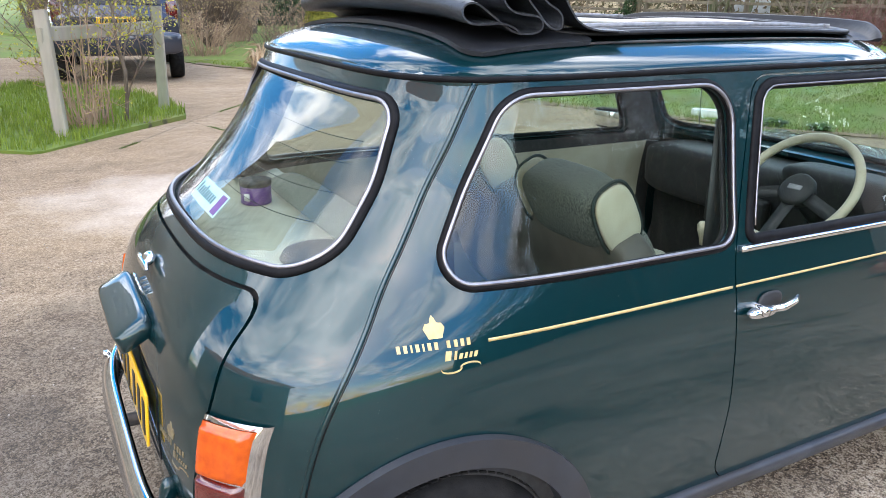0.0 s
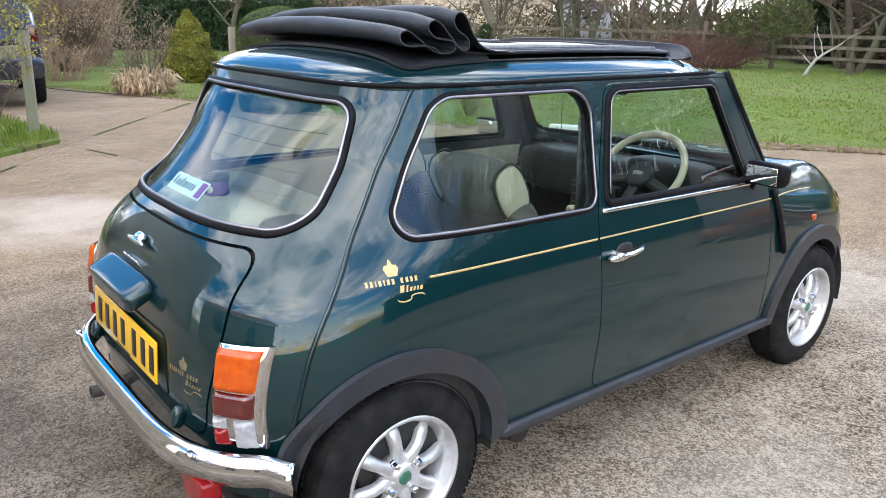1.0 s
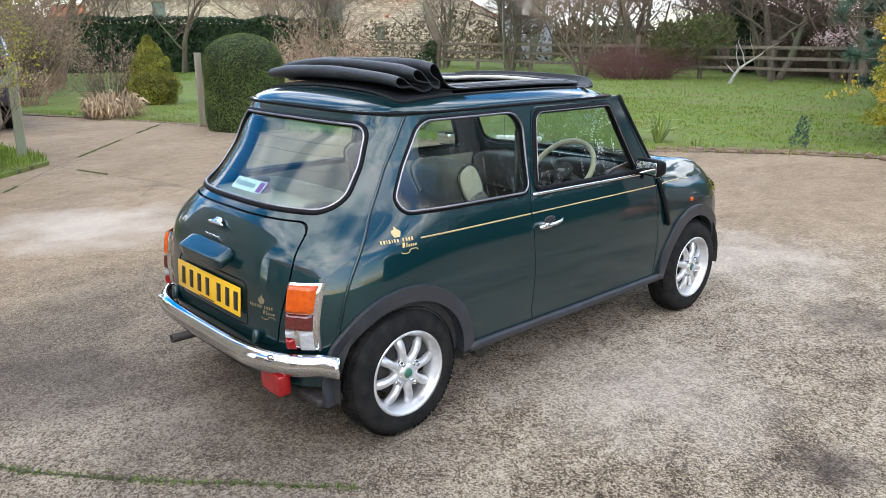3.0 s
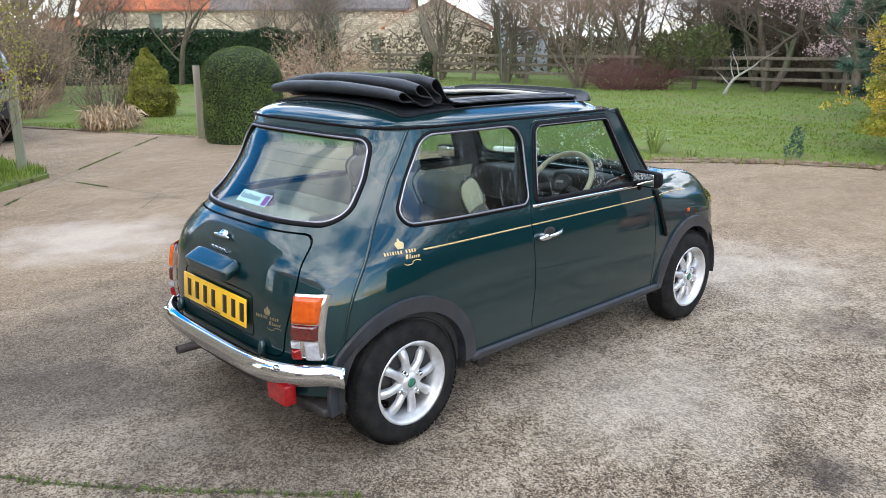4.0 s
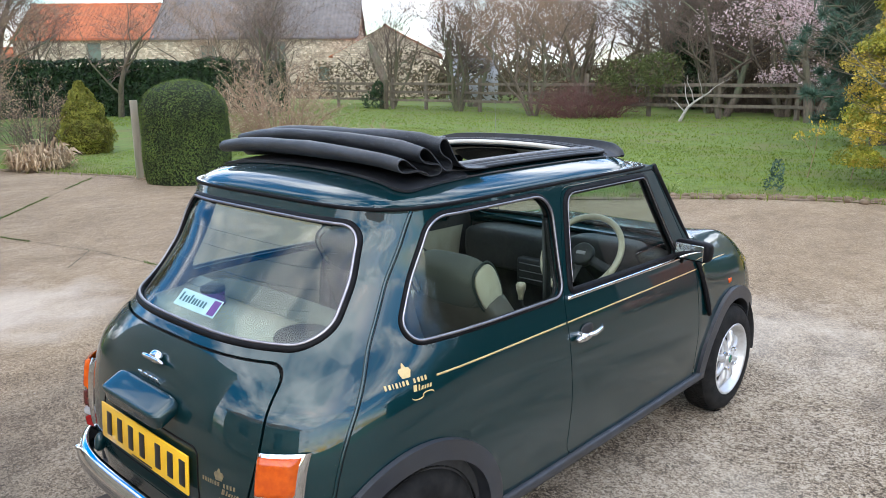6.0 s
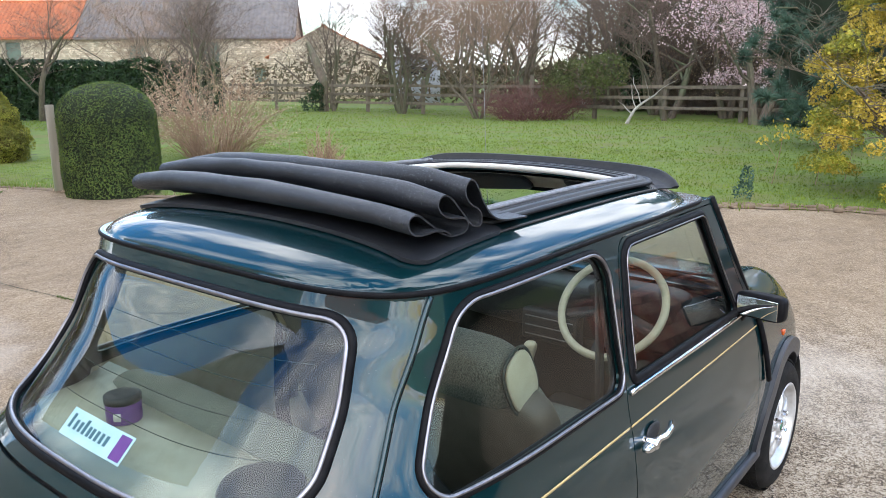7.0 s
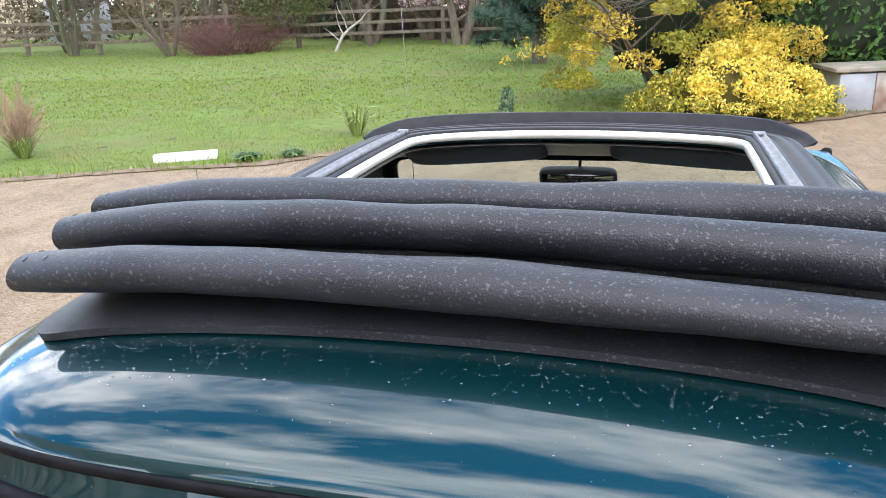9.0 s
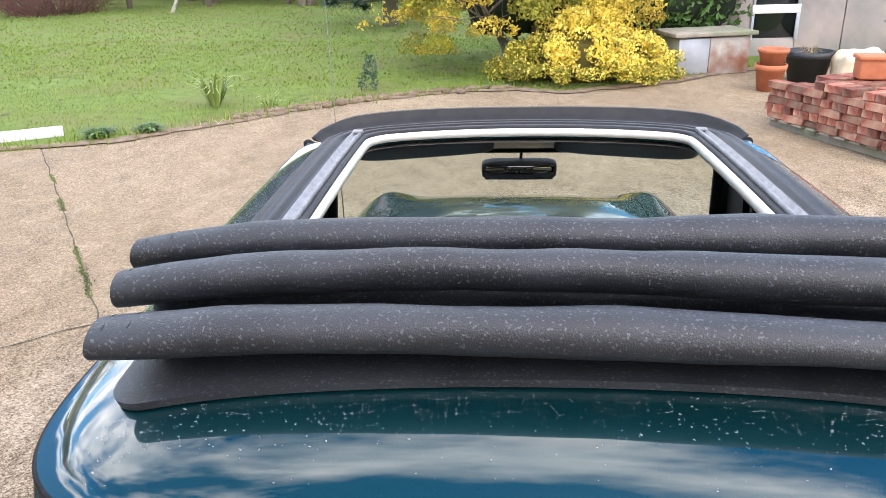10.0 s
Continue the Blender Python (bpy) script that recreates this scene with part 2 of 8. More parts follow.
def clip(v, tris, d):
    """The part of a triangle mesh where d is positive, cut along d = 0."""
    v, tris = np.asarray(v), np.asarray(tris)
    keep = d > 0
    n_in = keep[tris].sum(1)
    out, verts, cut = [tuple(t) for t in tris[n_in == 3]], list(map(tuple, v)), {}

    def edge(a, b):
        k = (min(a, b), max(a, b))
        if k not in cut:
            t = d[a] / (d[a] - d[b])
            cut[k] = len(verts)
            verts.append(tuple(v[a] + t * (v[b] - v[a])))
        return cut[k]

    for t in tris[(n_in == 1) | (n_in == 2)]:
        poly = []
        for a, b in zip(t, np.roll(t, -1)):
            if keep[a]:
                poly.append(a)
            if keep[a] != keep[b]:
                poly.append(edge(a, b))
        out.append(tuple(poly))
    used = sorted({i for f in out for i in f})
    where = {u: i for i, u in enumerate(used)}
    return np.array([verts[u] for u in used]), [tuple(where[i] for i in f) for f in out]


def grid_tris(rows, cols, wrap=False):
    r, c = np.meshgrid(np.arange(rows - 1), np.arange(cols if wrap else cols - 1), indexing="ij")
    c1 = (c + 1) % cols
    a, b, e, f = r * cols + c, r * cols + c1, (r + 1) * cols + c1, (r + 1) * cols + c
    return np.concatenate([np.stack([a, b, e], -1).reshape(-1, 3), np.stack([a, e, f], -1).reshape(-1, 3)])


def vertex_normals(v, faces):
    n = np.zeros_like(v)
    for f in faces:
        k = np.cross(v[f[1]] - v[f[0]], v[f[2]] - v[f[0]])
        for i in f:
            n[i] += k
    return n / np.maximum(np.linalg.norm(n, axis=1, keepdims=True), 1e-12)


def sheet(name, v, faces, thick=0.0):
    """A mesh with its open edges turned inwards by thick."""
    v = np.asarray(v, float)
    if not thick:
        return mesh_of(name, v, faces)
    nor = vertex_normals(v, faces)
    edges = {}
    for f in faces:
        for a, b in zip(f, f[1:] + f[:1]):
            edges[(a, b)] = edges.get((a, b), 0) + 1
    rim = [(a, b) for a, b in edges if (b, a) not in edges]
    ids = {}
    verts, fs = list(v), list(faces)

    def pair(a):
        if a not in ids:
            ids[a] = len(verts)
            verts.extend([v[a], v[a] - nor[a] * thick])
        return ids[a]

    for a, b in rim:
        p, q = pair(a), pair(b)
        fs.append((q, p, p + 1, q + 1))
    return mesh_of(name, verts, fs)


def sweep(pts, normals, profile, closed=True, caps=True):
    """Runs a 2D profile (across, along the normal) along a path. Returns verts, faces."""
    pts, normals = np.array(pts, float), np.array(normals, float)
    if closed:
        tan = np.roll(pts, -1, 0) - np.roll(pts, 1, 0)
    else:
        tan = np.gradient(pts, axis=0)
    tan /= np.maximum(np.linalg.norm(tan, axis=1, keepdims=True), 1e-9)
    normals = normals - (normals * tan).sum(1, keepdims=True) * tan
    normals /= np.maximum(np.linalg.norm(normals, axis=1, keepdims=True), 1e-9)
    side = np.cross(tan, normals)
    k, n = len(profile), len(pts)
    verts = np.concatenate([(p + a * s + b * m)[None] for p, s, m in zip(pts, side, normals) for a, b in profile])
    faces = []
    for i in range(n if closed else n - 1):
        j = (i + 1) % n
        for c in range(k):
            e = (c + 1) % k
            faces.append((i * k + c, j * k + c, j * k + e, i * k + e))
    if not closed and caps:
        faces += [tuple(range(k)), tuple((n - 1) * k + c for c in reversed(range(k)))]
    return verts, faces


def round_profile(ra, rb, n=8, oa=0.0, ob=0.0):
    return [(oa + ra * math.cos(2 * math.pi * i / n), ob + rb * math.sin(2 * math.pi * i / n)) for i in range(n)]


def tube(pts, r, n=8, closed=False, up=(0.1, 0.2, 1)):
    """A round tube along points; r may vary."""
    pts = np.array(pts, float)
    rs = np.full(len(pts), r) if np.isscalar(r) else np.array(r)
    v, f = sweep(pts, np.tile(np.array(up, float), (len(pts), 1)), round_profile(1, 1, n), closed)
    v = v.reshape(len(pts), n, 3)
    return (pts[:, None] + (v - pts[:, None]) * rs[:, None, None]).reshape(-1, 3), f


def merged(*pieces):
    verts, faces = [], []
    for v, f in pieces:
        k = len(verts)
        verts.extend(list(v))
        faces.extend([tuple(i + k for i in q) for q in f])
    return verts, faces


def superbox(size, power=4.0, at=(0, 0, 0), nu=32, nv=18, bend=None):
    """A cushion-like box with rounded sides."""
    verts, faces = [], []
    g = lambda t: math.copysign(abs(t) ** (2 / power), t)
    for i in range(nv + 1):
        b = -math.pi / 2 + math.pi * i / nv
        for j in range(nu):
            a = 2 * math.pi * j / nu
            p = np.array([g(math.cos(b)) * g(math.cos(a)), g(math.cos(b)) * g(math.sin(a)), g(math.sin(b))]) * np.array(size) / 2
            verts.append((bend(p) if bend else p) + np.array(at))
    for i in range(nv):
        for j in range(nu):
            faces.append((i * nu + j, i * nu + (j + 1) % nu, (i + 1) * nu + (j + 1) % nu, (i + 1) * nu + j))
    return verts, faces


def slab(x0, x1, y0, y1, z0, z1, bevel=0.0, segs=2):
    bm = bmesh.new()
    bmesh.ops.create_cube(bm, size=1)
    for v in bm.verts:
        v.co = Vector(((x0 + x1) / 2 + v.co.x * (x1 - x0), (y0 + y1) / 2 + v.co.y * (y1 - y0), (z0 + z1) / 2 + v.co.z * (z1 - z0)))
    if bevel:
        bmesh.ops.bevel(bm, geom=bm.edges[:], offset=bevel, segments=segs, affect="EDGES", profile=0.5)
    return bm


def lathe(profile, n=48, axis="x"):
    """Turns (radius, along) points round an axis. Returns verts, faces."""
    verts, faces, k = [], [], len(profile)
    for i in range(n):
        a = 2 * math.pi * i / n
        for r, h in profile:
            verts.append({"x": (h, r * math.cos(a), r * math.sin(a)), "z": (r * math.cos(a), r * math.sin(a), h), "y": (r * math.sin(a), h, r * math.cos(a))}[axis])
    for i in range(n):
        j = (i + 1) % n
        for c in range(k - 1):
            faces.append((i * k + c, j * k + c, j * k + c + 1, i * k + c + 1))
    return verts, faces


def outlined(poly, lift, depth, place):
    """A flat shape of given outline, laid on a surface by place(a, b, height)."""
    n = len(poly)
    verts = [place(a, b, lift) for a, b in poly] + [place(a, b, lift - depth) for a, b in poly]
    faces = [tuple(range(n))] + [(i, i + n, (i + 1) % n + n, (i + 1) % n) for i in range(n)]
    return verts, faces

# ---- the car: body shape ----
W_AT = pw([0.2, 0.3, 0.4, 0.5, 0.6, 0.7, 0.8, 0.87, 0.95, 1.05, 1.15, 1.22], [0.655, 0.667, 0.678, 0.685, 0.68, 0.668, 0.646, 0.628, 0.609, 0.588, 0.568, 0.554])
R_AT = pw([0.2, 0.36, 0.42, 0.5, 0.6, 0.7, 0.8, 0.86, 0.9, 1.0, 1.1, 1.16, 1.22], [-0.40, -0.43, -0.44, -0.445, -0.44, -0.42, -0.37, -0.318, -0.27, -0.172, -0.082, -0.03, 0.0])
N_AT = pw([0.2, 0.72, 0.88, 1.0, 1.22], [4.6, 4.0, 3.0, 3.1, 5.0])
YC, Z_GUT, Z_SILL = 0.45, 1.205, 0.255


def side_x(y, z):
    """Half width of the body at y, z."""
    y, z = np.asarray(y, float), np.asarray(z, float)
    w, n = W_AT(z), N_AT(z)
    t = np.clip((YC - y) / (YC - R_AT(z)), 0, 1)
    return w * np.maximum(1 - t**n, 1e-6) ** (1 / n) * (1 - 0.012 * np.clip(y - 1.0, 0, 2) ** 2)


def rear_y(x, z):
    """Rear face of the body at x, z."""
    x, z = np.asarray(x, float), np.asarray(z, float)
    w, n = W_AT(z), N_AT(z)
    return YC - (YC - R_AT(z)) * np.maximum(1 - np.clip(np.abs(x) / w, 0, 1) ** n, 1e-6) ** (1 / n)


def on_side(y, z, h=0.0, sign=1):
    e = 1e-3
    x = side_x(y, z)
    n = np.array([1.0, -(side_x(y + e, z) - x) / e, -(side_x(y, z + e) - x) / e])
    p = np.array([x, y, z]) + h * n / np.linalg.norm(n)
    return np.array([sign * p[0], p[1], p[2]])


def on_rear(x, z, h=0.0):
    e = 1e-3
    y = rear_y(x, z)
    n = np.array([(rear_y(x + e, z) - rear_y(x - e, z)) / (2 * e), -1.0, (rear_y(x, z + e) - y) / e])
    return np.array([x, y, z]) + h * n / np.linalg.norm(n)


def body_grid(z0, z1, y_end, step=0.0125):
    """Columns from the middle of the rear round the corner and forward; rows upwards."""
    ph = np.linspace(0, math.pi / 2, 4000)
    x, y = 0.66 * np.sin(ph) ** 0.5, -0.86 * np.cos(ph) ** 0.5
    s = np.r_[0, np.cumsum(np.hypot(np.diff(x), np.diff(y)))]
    phi = np.interp(np.linspace(0, s[-1], int(s[-1] / step)), s, ph)
    ys = np.arange(YC + step, y_end + step, step)
    zs = np.linspace(z0, z1, int((z1 - z0) / step) + 1)
    v = []
    for z in zs:
        w, n, r = float(W_AT(z)), float(N_AT(z)), float(R_AT(z))
        a = np.stack([w * np.sin(phi) ** (2 / n), YC - (YC - r) * np.cos(phi) ** (2 / n), np.full(len(phi), z)], 1)
        b = np.stack([side_x(ys, z), ys, np.full(len(ys), z)], 1)
        v.append(np.vstack([a, b]))
    cols = len(phi) + len(ys)
    return np.vstack(v), grid_tris(len(zs), cols)


QUARTER = rounded([(0.002, 0.857), (0.697, 0.850), (0.706, 1.177), (0.166, 1.177)], [0.045, 0.045, 0.08, 0.085])
DOOR = rounded([(0.692, 0.272), (1.655, 0.262), (1.635, 0.80), (1.405, 1.192), (0.775, 1.192), (0.697, 0.80)], [0.07, 0.03, 0.05, 0.03, 0.05, 0.3])
DOOR_WIN = rounded([(0.745, 0.852), (1.50, 0.840), (1.325, 1.172), (0.795, 1.172)], [0.02, 0.02, 0.035, 0.05])
SCREEN = rounded([(-0.478, 0.873), (0.478, 0.873), (0.439, 1.160), (-0.439, 1.160)], [0.055, 0.055, 0.06, 0.06])
SCREEN_RUBBER = rounded([(-0.483, 0.868), (0.483, 0.868), (0.443, 1.165), (-0.443, 1.165)], [0.058, 0.058, 0.063, 0.063])
QUARTER_RUBBER = rounded([(-0.003, 0.853), (0.701, 0.846), (0.710, 1.181), (0.164, 1.181)], [0.049, 0.049, 0.084, 0.089])
LID = rounded([(-0.43, 0.40), (0.43, 0.40), (0.484, 0.66), (0.448, 0.838), (-0.448, 0.838), (-0.484, 0.66)], [0.05, 0.05, 0.4, 0.06, 0.06, 0.4])
SUNROOF = rounded([(-0.365, 0.42), (0.365, 0.42), (0.365, 1.225), (-0.365, 1.225)], [0.04, 0.04, 0.05, 0.05])


def line_y(z):
    return np.interp(z, [0.2, 0.8, 1.21], [1.668, 1.668, 1.43])


def mirrored(v, f):
    """Both halves of a shape of which the right one is given."""
    v = np.asarray(v)
    return merged((v, f), (v * (-1, 1, 1), [tuple(reversed(q)) for q in f]))


car = empty("car", "small dark green two-door hatch-less saloon car with folded fabric roof", "car")
gv, gt = body_grid(Z_SILL, Z_GUT, 1.70)
gx, gy, gz = gv.T
on_back = gy < 0.12
d_quarter, d_door = np.where(gx > 0.3, sdf(gy, gz, QUARTER), 9), np.where(gy > 0.4, sdf(gy, gz, DOOR), 9)
d_screen, d_lid = np.where(on_back & (gx < 0.6), sdf(gx, gz, SCREEN), 9), np.where((gy < 0.0) & (gx < 0.6), sdf(gx, gz, LID), 9)
d_arch = np.where(gy < 0.5, np.hypot(gy, gz - 0.260) - 0.297, 9)
d_low = np.where(gy < -0.1, gz - 0.315, 9)
d_body = np.minimum.reduce([d_quarter, d_door, d_screen, d_lid - 0.004, d_arch, line_y(gz) - gy, d_low])
v, f = clip(gv, gt, d_body)
body = part("body_shell", sheet("body_shell", *mirrored(v, f), 0.014), PAINT, car)
d_doorwin = np.where(gy > 0.4, sdf(gy, gz, DOOR_WIN), 9)
dv, df = clip(gv, gt, np.minimum(-d_door - 0.0035, d_doorwin))
doors = {}
for sign in (1, -1):
    q = (dv * (sign, 1, 1), df if sign > 0 else [tuple(reversed(t)) for t in df])
    doors[sign] = part("door", sheet("door", *q, 0.014), PAINT, car, "dark green car door with thin gold coachline")
lv, lf = clip(gv, gt, -d_lid - 0.002)
lid = part("boot_lid", sheet("boot_lid", *mirrored(lv, lf), 0.014), PAINT, car)


def pane(name, d, inset, both=True, sign=1):
    a, b = clip(gv, gt, -d + 0.006)
    nor = vertex_normals(a, b)
    a = a - nor * inset
    if both:
        a, b = mirrored(a, b)
    elif sign < 0:
        a, b = a * (-1, 1, 1), [tuple(reversed(t)) for t in b]
    ob = part(name, mesh_of(name, a, b), GLASS, car)
    ob.visible_shadow = False
    return ob


rear_screen = pane("rear_window", d_screen, 0.006)
for sign in (1, -1):
    pane("quarter_window", d_quarter, 0.006, False, sign)
    pane("door_window", d_doorwin, 0.006, False, sign)

# inner lining, with the same openings
hv, hf = clip(gv, gt, np.minimum.reduce([d_quarter - 0.002, d_doorwin - 0.002, d_screen - 0.002, line_y(gz) - gy]))
hv = hv - vertex_normals(hv, hf) * 0.032
hv, hf = mirrored(hv, hf)
part("inner_lining", mesh_of("inner_lining", hv, [tuple(reversed(t)) for t in hf]), LINING, car)


def ring_on(outline, place, profile, step=0.01):
    p = resample(outline, step)
    pts = np.array([place(a, b, 0.0) for a, b in p])
    up = np.array([place(a, b, 0.02) for a, b in p]) - pts
    return sweep(pts, up, profile)


# window rubbers and chrome beads
def seal(outline, rubber_line, place, name, wide, bead):
    """A black rubber with a bright bead set near its inner edge."""
    v, f = ring_on(rubber_line, place, round_profile(wide, 0.0085, 10))
    rubber = part(name, mesh_of(name, v, f), BLACK_RUBBER, car)
    v, f = ring_on(outline, place, round_profile(bead, 0.0040, 8, 0.0, 0.0065))
    part("chrome_bead", mesh_of("chrome_bead", v, f), BEAD, rubber, "thin satin chrome bead")


seal(SCREEN, SCREEN_RUBBER, on_rear, "rear_window_seal", 0.0118, 0.0048)
for sign in (1, -1):
    seal(QUARTER, QUARTER_RUBBER, lambda a, b, h, s=sign: on_side(a, b, h, s), "quarter_window_seal", 0.0095, 0.0042)
    v, f = ring_on(DOOR_WIN, lambda a, b, h, s=sign: on_side(a, b, h, s), round_profile(0.013, 0.007, 8))
    rub = part("door_window_seal", mesh_of("door_window_seal", v, f), BLACK_RUBBER, doors[sign])
    ys = np.linspace(0.715, 1.515, 40)
    pts = np.array([on_side(y, 0.836 - 0.012 * (y - 0.7), 0.006, sign) for y in ys])
    v, f = sweep(pts, np.tile((sign, 0, 0.0), (40, 1)), round_profile(0.008, 0.006, 6), False)
    part("waist_strip", mesh_of("waist_strip", v, f), CHROME, doors[sign], "chrome waist strip")
    top = rounded([(0.754, 0.85), (1.49, 0.845), (1.320, 1.167), (0.800, 1.167)], [0.01, 0.01, 0.03, 0.045])
    p = resample(top, 0.02)
    p = p[p[:, 1] > 0.87]
    lo = np.argmax(np.linalg.norm(np.diff(p, axis=0), axis=1))
    p = np.roll(p, -lo - 1, 0) if np.linalg.norm(p[lo + 1] - p[lo]) > 0.05 else p
    pts = np.array([on_side(a, b, 0.008, sign) for a, b in p])
    v, f = sweep(pts, np.tile((sign, 0, 0.2), (len(p), 1)), round_profile(0.0022, 0.002, 6), False)
    part("chrome_bead", mesh_of("chrome_bead", v, f), BEAD, rub, "thin satin chrome bead")

# outside body seams
for sign in (1, -1):
    zs = np.linspace(0.36, 1.198, 60)
    ys = pw([0.34, 0.463, 0.532, 0.619, 0.70, 0.815, 0.918, 1.019, 1.081, 1.198], [-0.282, -0.272, -0.258, -0.232, -0.192, -0.112, -0.038, 0.021, 0.055, 0.112])(zs)
    pts = np.array([on_side(y, z, 0.004, sign) for y, z in zip(ys, zs)])
    up = np.array([on_side(y, z, 0.05, sign) for y, z in zip(ys, zs)]) - pts
    v, f = sweep(pts, up, [(-0.0055, -0.006), (-0.004, 0.0012), (0, 0.003), (0.004, 0.0012), (0.0055, -0.006)], False)
    part("body_seam", mesh_of("body_seam", v, f), PAINT, car)
    v, f = sweep(pts + 0.0, up, [(0.0058, -0.008), (0.0058, -0.003), (0.0074, -0.003), (0.0074, -0.008)], False)
    part("seam_gap", mesh_of("seam_gap", v, f), BLACK_RUBBER, car)

# ---- roof ----
def roof_outline(n=260):
    """Plan of the drip rail, rear middle to front middle, right half."""
    ph = np.linspace(0, math.pi / 2, 2000)
    w, r = float(W_AT(Z_GUT)), float(R_AT(Z_GUT))
    x, y = w * np.sin(ph) ** (2 / 5), YC - (YC - r) * np.cos(ph) ** (2 / 5)
    fx, fy = w * np.cos(ph) ** (2 / 7), 1.10 + 0.335 * np.sin(ph) ** (2 / 7)
    line = np.vstack([np.stack([x, y], 1), np.stack([fx, fy], 1)])
    return resample(line, 4.4 / n, False)


half = roof_outline()
plan = np.vstack([half, half[-2:0:-1] * (-1, 1)])
R_MID = np.array([0.0, 0.68])


def roof_z(x, y):
    """Height of the roof skin."""
    x, y = np.abs(np.asarray(x, float)), np.asarray(y, float)
    w, r = float(W_AT(Z_GUT)), float(R_AT(Z_GUT))
    fy = np.where(y < 0.68, (0.68 - y) / (0.68 - r), (y - 0.68) / (1.435 - 0.68))
    rad = np.clip(((x / w) ** 5 + np.clip(fy, 0, 1.2) ** 5) ** 0.2, 0, 1)
    return Z_GUT + 0.006 + 0.040 * np.sqrt(np.maximum(1 - rad**6, 0)) + 0.045 * (1 - (x / w) ** 2) * (1 - 0.55 * np.clip(fy, 0, 1) ** 2) * (1 - rad**14)


rings = np.r_[np.linspace(0.02, 0.9, 46), 0.9 + 0.1 * np.sin(np.linspace(0.1, math.pi / 2, 14))]
rv = np.vstack([np.column_stack([R_MID + (plan - R_MID) * k]) for k in rings])
rz = roof_z(rv[:, 0], rv[:, 1])
rv3 = np.column_stack([rv, rz])
rt = grid_tris(len(rings), len(plan), True)[:, ::-1]
d_hole = sdf(rv[:, 0], rv[:, 1], SUNROOF)
v, f = clip(rv3, rt, d_hole)
part("roof", sheet("roof", v, f, 0.02), PAINT, car)
inner = rv3.copy()
inner[:, 2] -= 0.03
v, f = clip(inner, rt, d_hole - 0.005)
part("headlining", mesh_of("headlining", v, [tuple(reversed(t)) for t in f]), shade("headlining_cloth", (0.42, 0.40, 0.34), (0.46, 0.44, 0.38), 40.0, 0.9), car)
pts = np.column_stack([plan, np.full(len(plan), Z_GUT)])
tan = np.roll(plan, -1, 0) - np.roll(plan, 1, 0)
out = np.column_stack([tan[:, 1], -tan[:, 0], np.zeros(len(plan))])
v, f = sweep(pts, out, [(-0.0055, -0.007), (-0.0055, 0.003), (-0.003, 0.005), (0.002, 0.005), (0.005, 0.003), (0.0055, -0.007)])
part("drip_rail", mesh_of("drip_rail", v, f), BLACK_RUBBER, car, "black drip rail trim")

# sunroof frame: side rails, pale lip, wind deflector
SUN_IN = resample(SUNROOF, 0.02)
pts = np.array([(x, y, roof_z(x, y) + 0.002) for x, y in SUN_IN])
up = np.tile((0, 0, 1.0), (len(pts), 1))
fr = part("sunroof_frame", mesh_of("sunroof_frame", *sweep(pts, up, [(0.0, -0.004), (0.0, 0.004), (0.008, 0.006), (0.018, 0.006), (0.021, 0.001), (0.026, 0.001), (0.029, 0.007), (0.042, 0.007), (0.045, 0.002), (0.050, 0.002), (0.053, 0.007), (0.068, 0.006), (0.071, 0.002), (0.078, 0.002), (0.081, 0.004), (0.090, 0.002), (0.092, -0.006)])), FRAME_RUBBER, car, "black rubber sunroof surround")
part("pale_lip", mesh_of("pale_lip", *sweep(pts, up, [(-0.010, -0.016), (-0.010, -0.004), (-0.007, 0.0), (-0.002, 0.001), (0.001, -0.002), (0.001, -0.014)])), WHITE_TRIM, fr, "off-white inner lip")
for sign in (1, -1):
    ys = np.linspace(0.40, 1.20, 30)
    pts = np.array([(sign * 0.386, y, roof_z(0.386, y) + 0.016) for y in ys])
    part("guide_rail", mesh_of("guide_rail", *sweep(pts, np.tile((0, 0, 1.0), (30, 1)), [(-0.011, -0.008), (-0.011, 0.003), (-0.007, 0.004), (-0.005, -0.002), (0.004, -0.002), (0.006, 0.004), (0.010, 0.003), (0.010, -0.008)], False)), ALU, fr, "grey metal guide rail")
    pts = np.array([(sign * 0.470, y, roof_z(0.470, y) + 0.003) for y in ys])
    part("outer_rail", mesh_of("outer_rail", *sweep(pts, np.tile((sign * 0.3, 0, 1.0), (30, 1)), round_profile(0.004, 0.003), False)), DARK_METAL, fr, "dark metal outer rail")
    part("rail_clip", slab(-0.012, 0.012, -0.010, 0.010, 0.0, 0.010, 0.002), ALU, fr, "small metal rail clip", pose(sign * 0.386, 1.212, float(roof_z(0.386, 1.212)) + 0.012))
us = np.linspace(-1, 1, 60)
dx = 0.478 * us
dy = 1.345 - 0.10 * np.abs(us) ** 5 + 0.02 * (1 - us**2)
pts = np.column_stack([dx, dy, roof_z(dx, dy) + 0.006])
defl = [(-0.052, 0.0), (-0.05, 0.006), (-0.032, 0.007), (-0.029, 0.003), (-0.022, 0.003), (-0.019, 0.007), (0.006, 0.007), (0.016, 0.011), (0.024, 0.025), (0.030, 0.033), (0.036, 0.034), (0.040, 0.030), (0.036, 0.0)]
v, f = sweep(pts, np.tile((0, 0, 1.0), (60, 1)), [(-a, b) for a, b in defl], False)
vv = np.array(v).reshape(60, len(defl), 3)
for i, u in enumerate(us):
    k = min(1.0, (1 - abs(u)) / 0.16)
    vv[i, :, 2] = pts[i, 2] + (vv[i, :, 2] - pts[i, 2]) * (0.25 + 0.75 * math.sqrt(k))
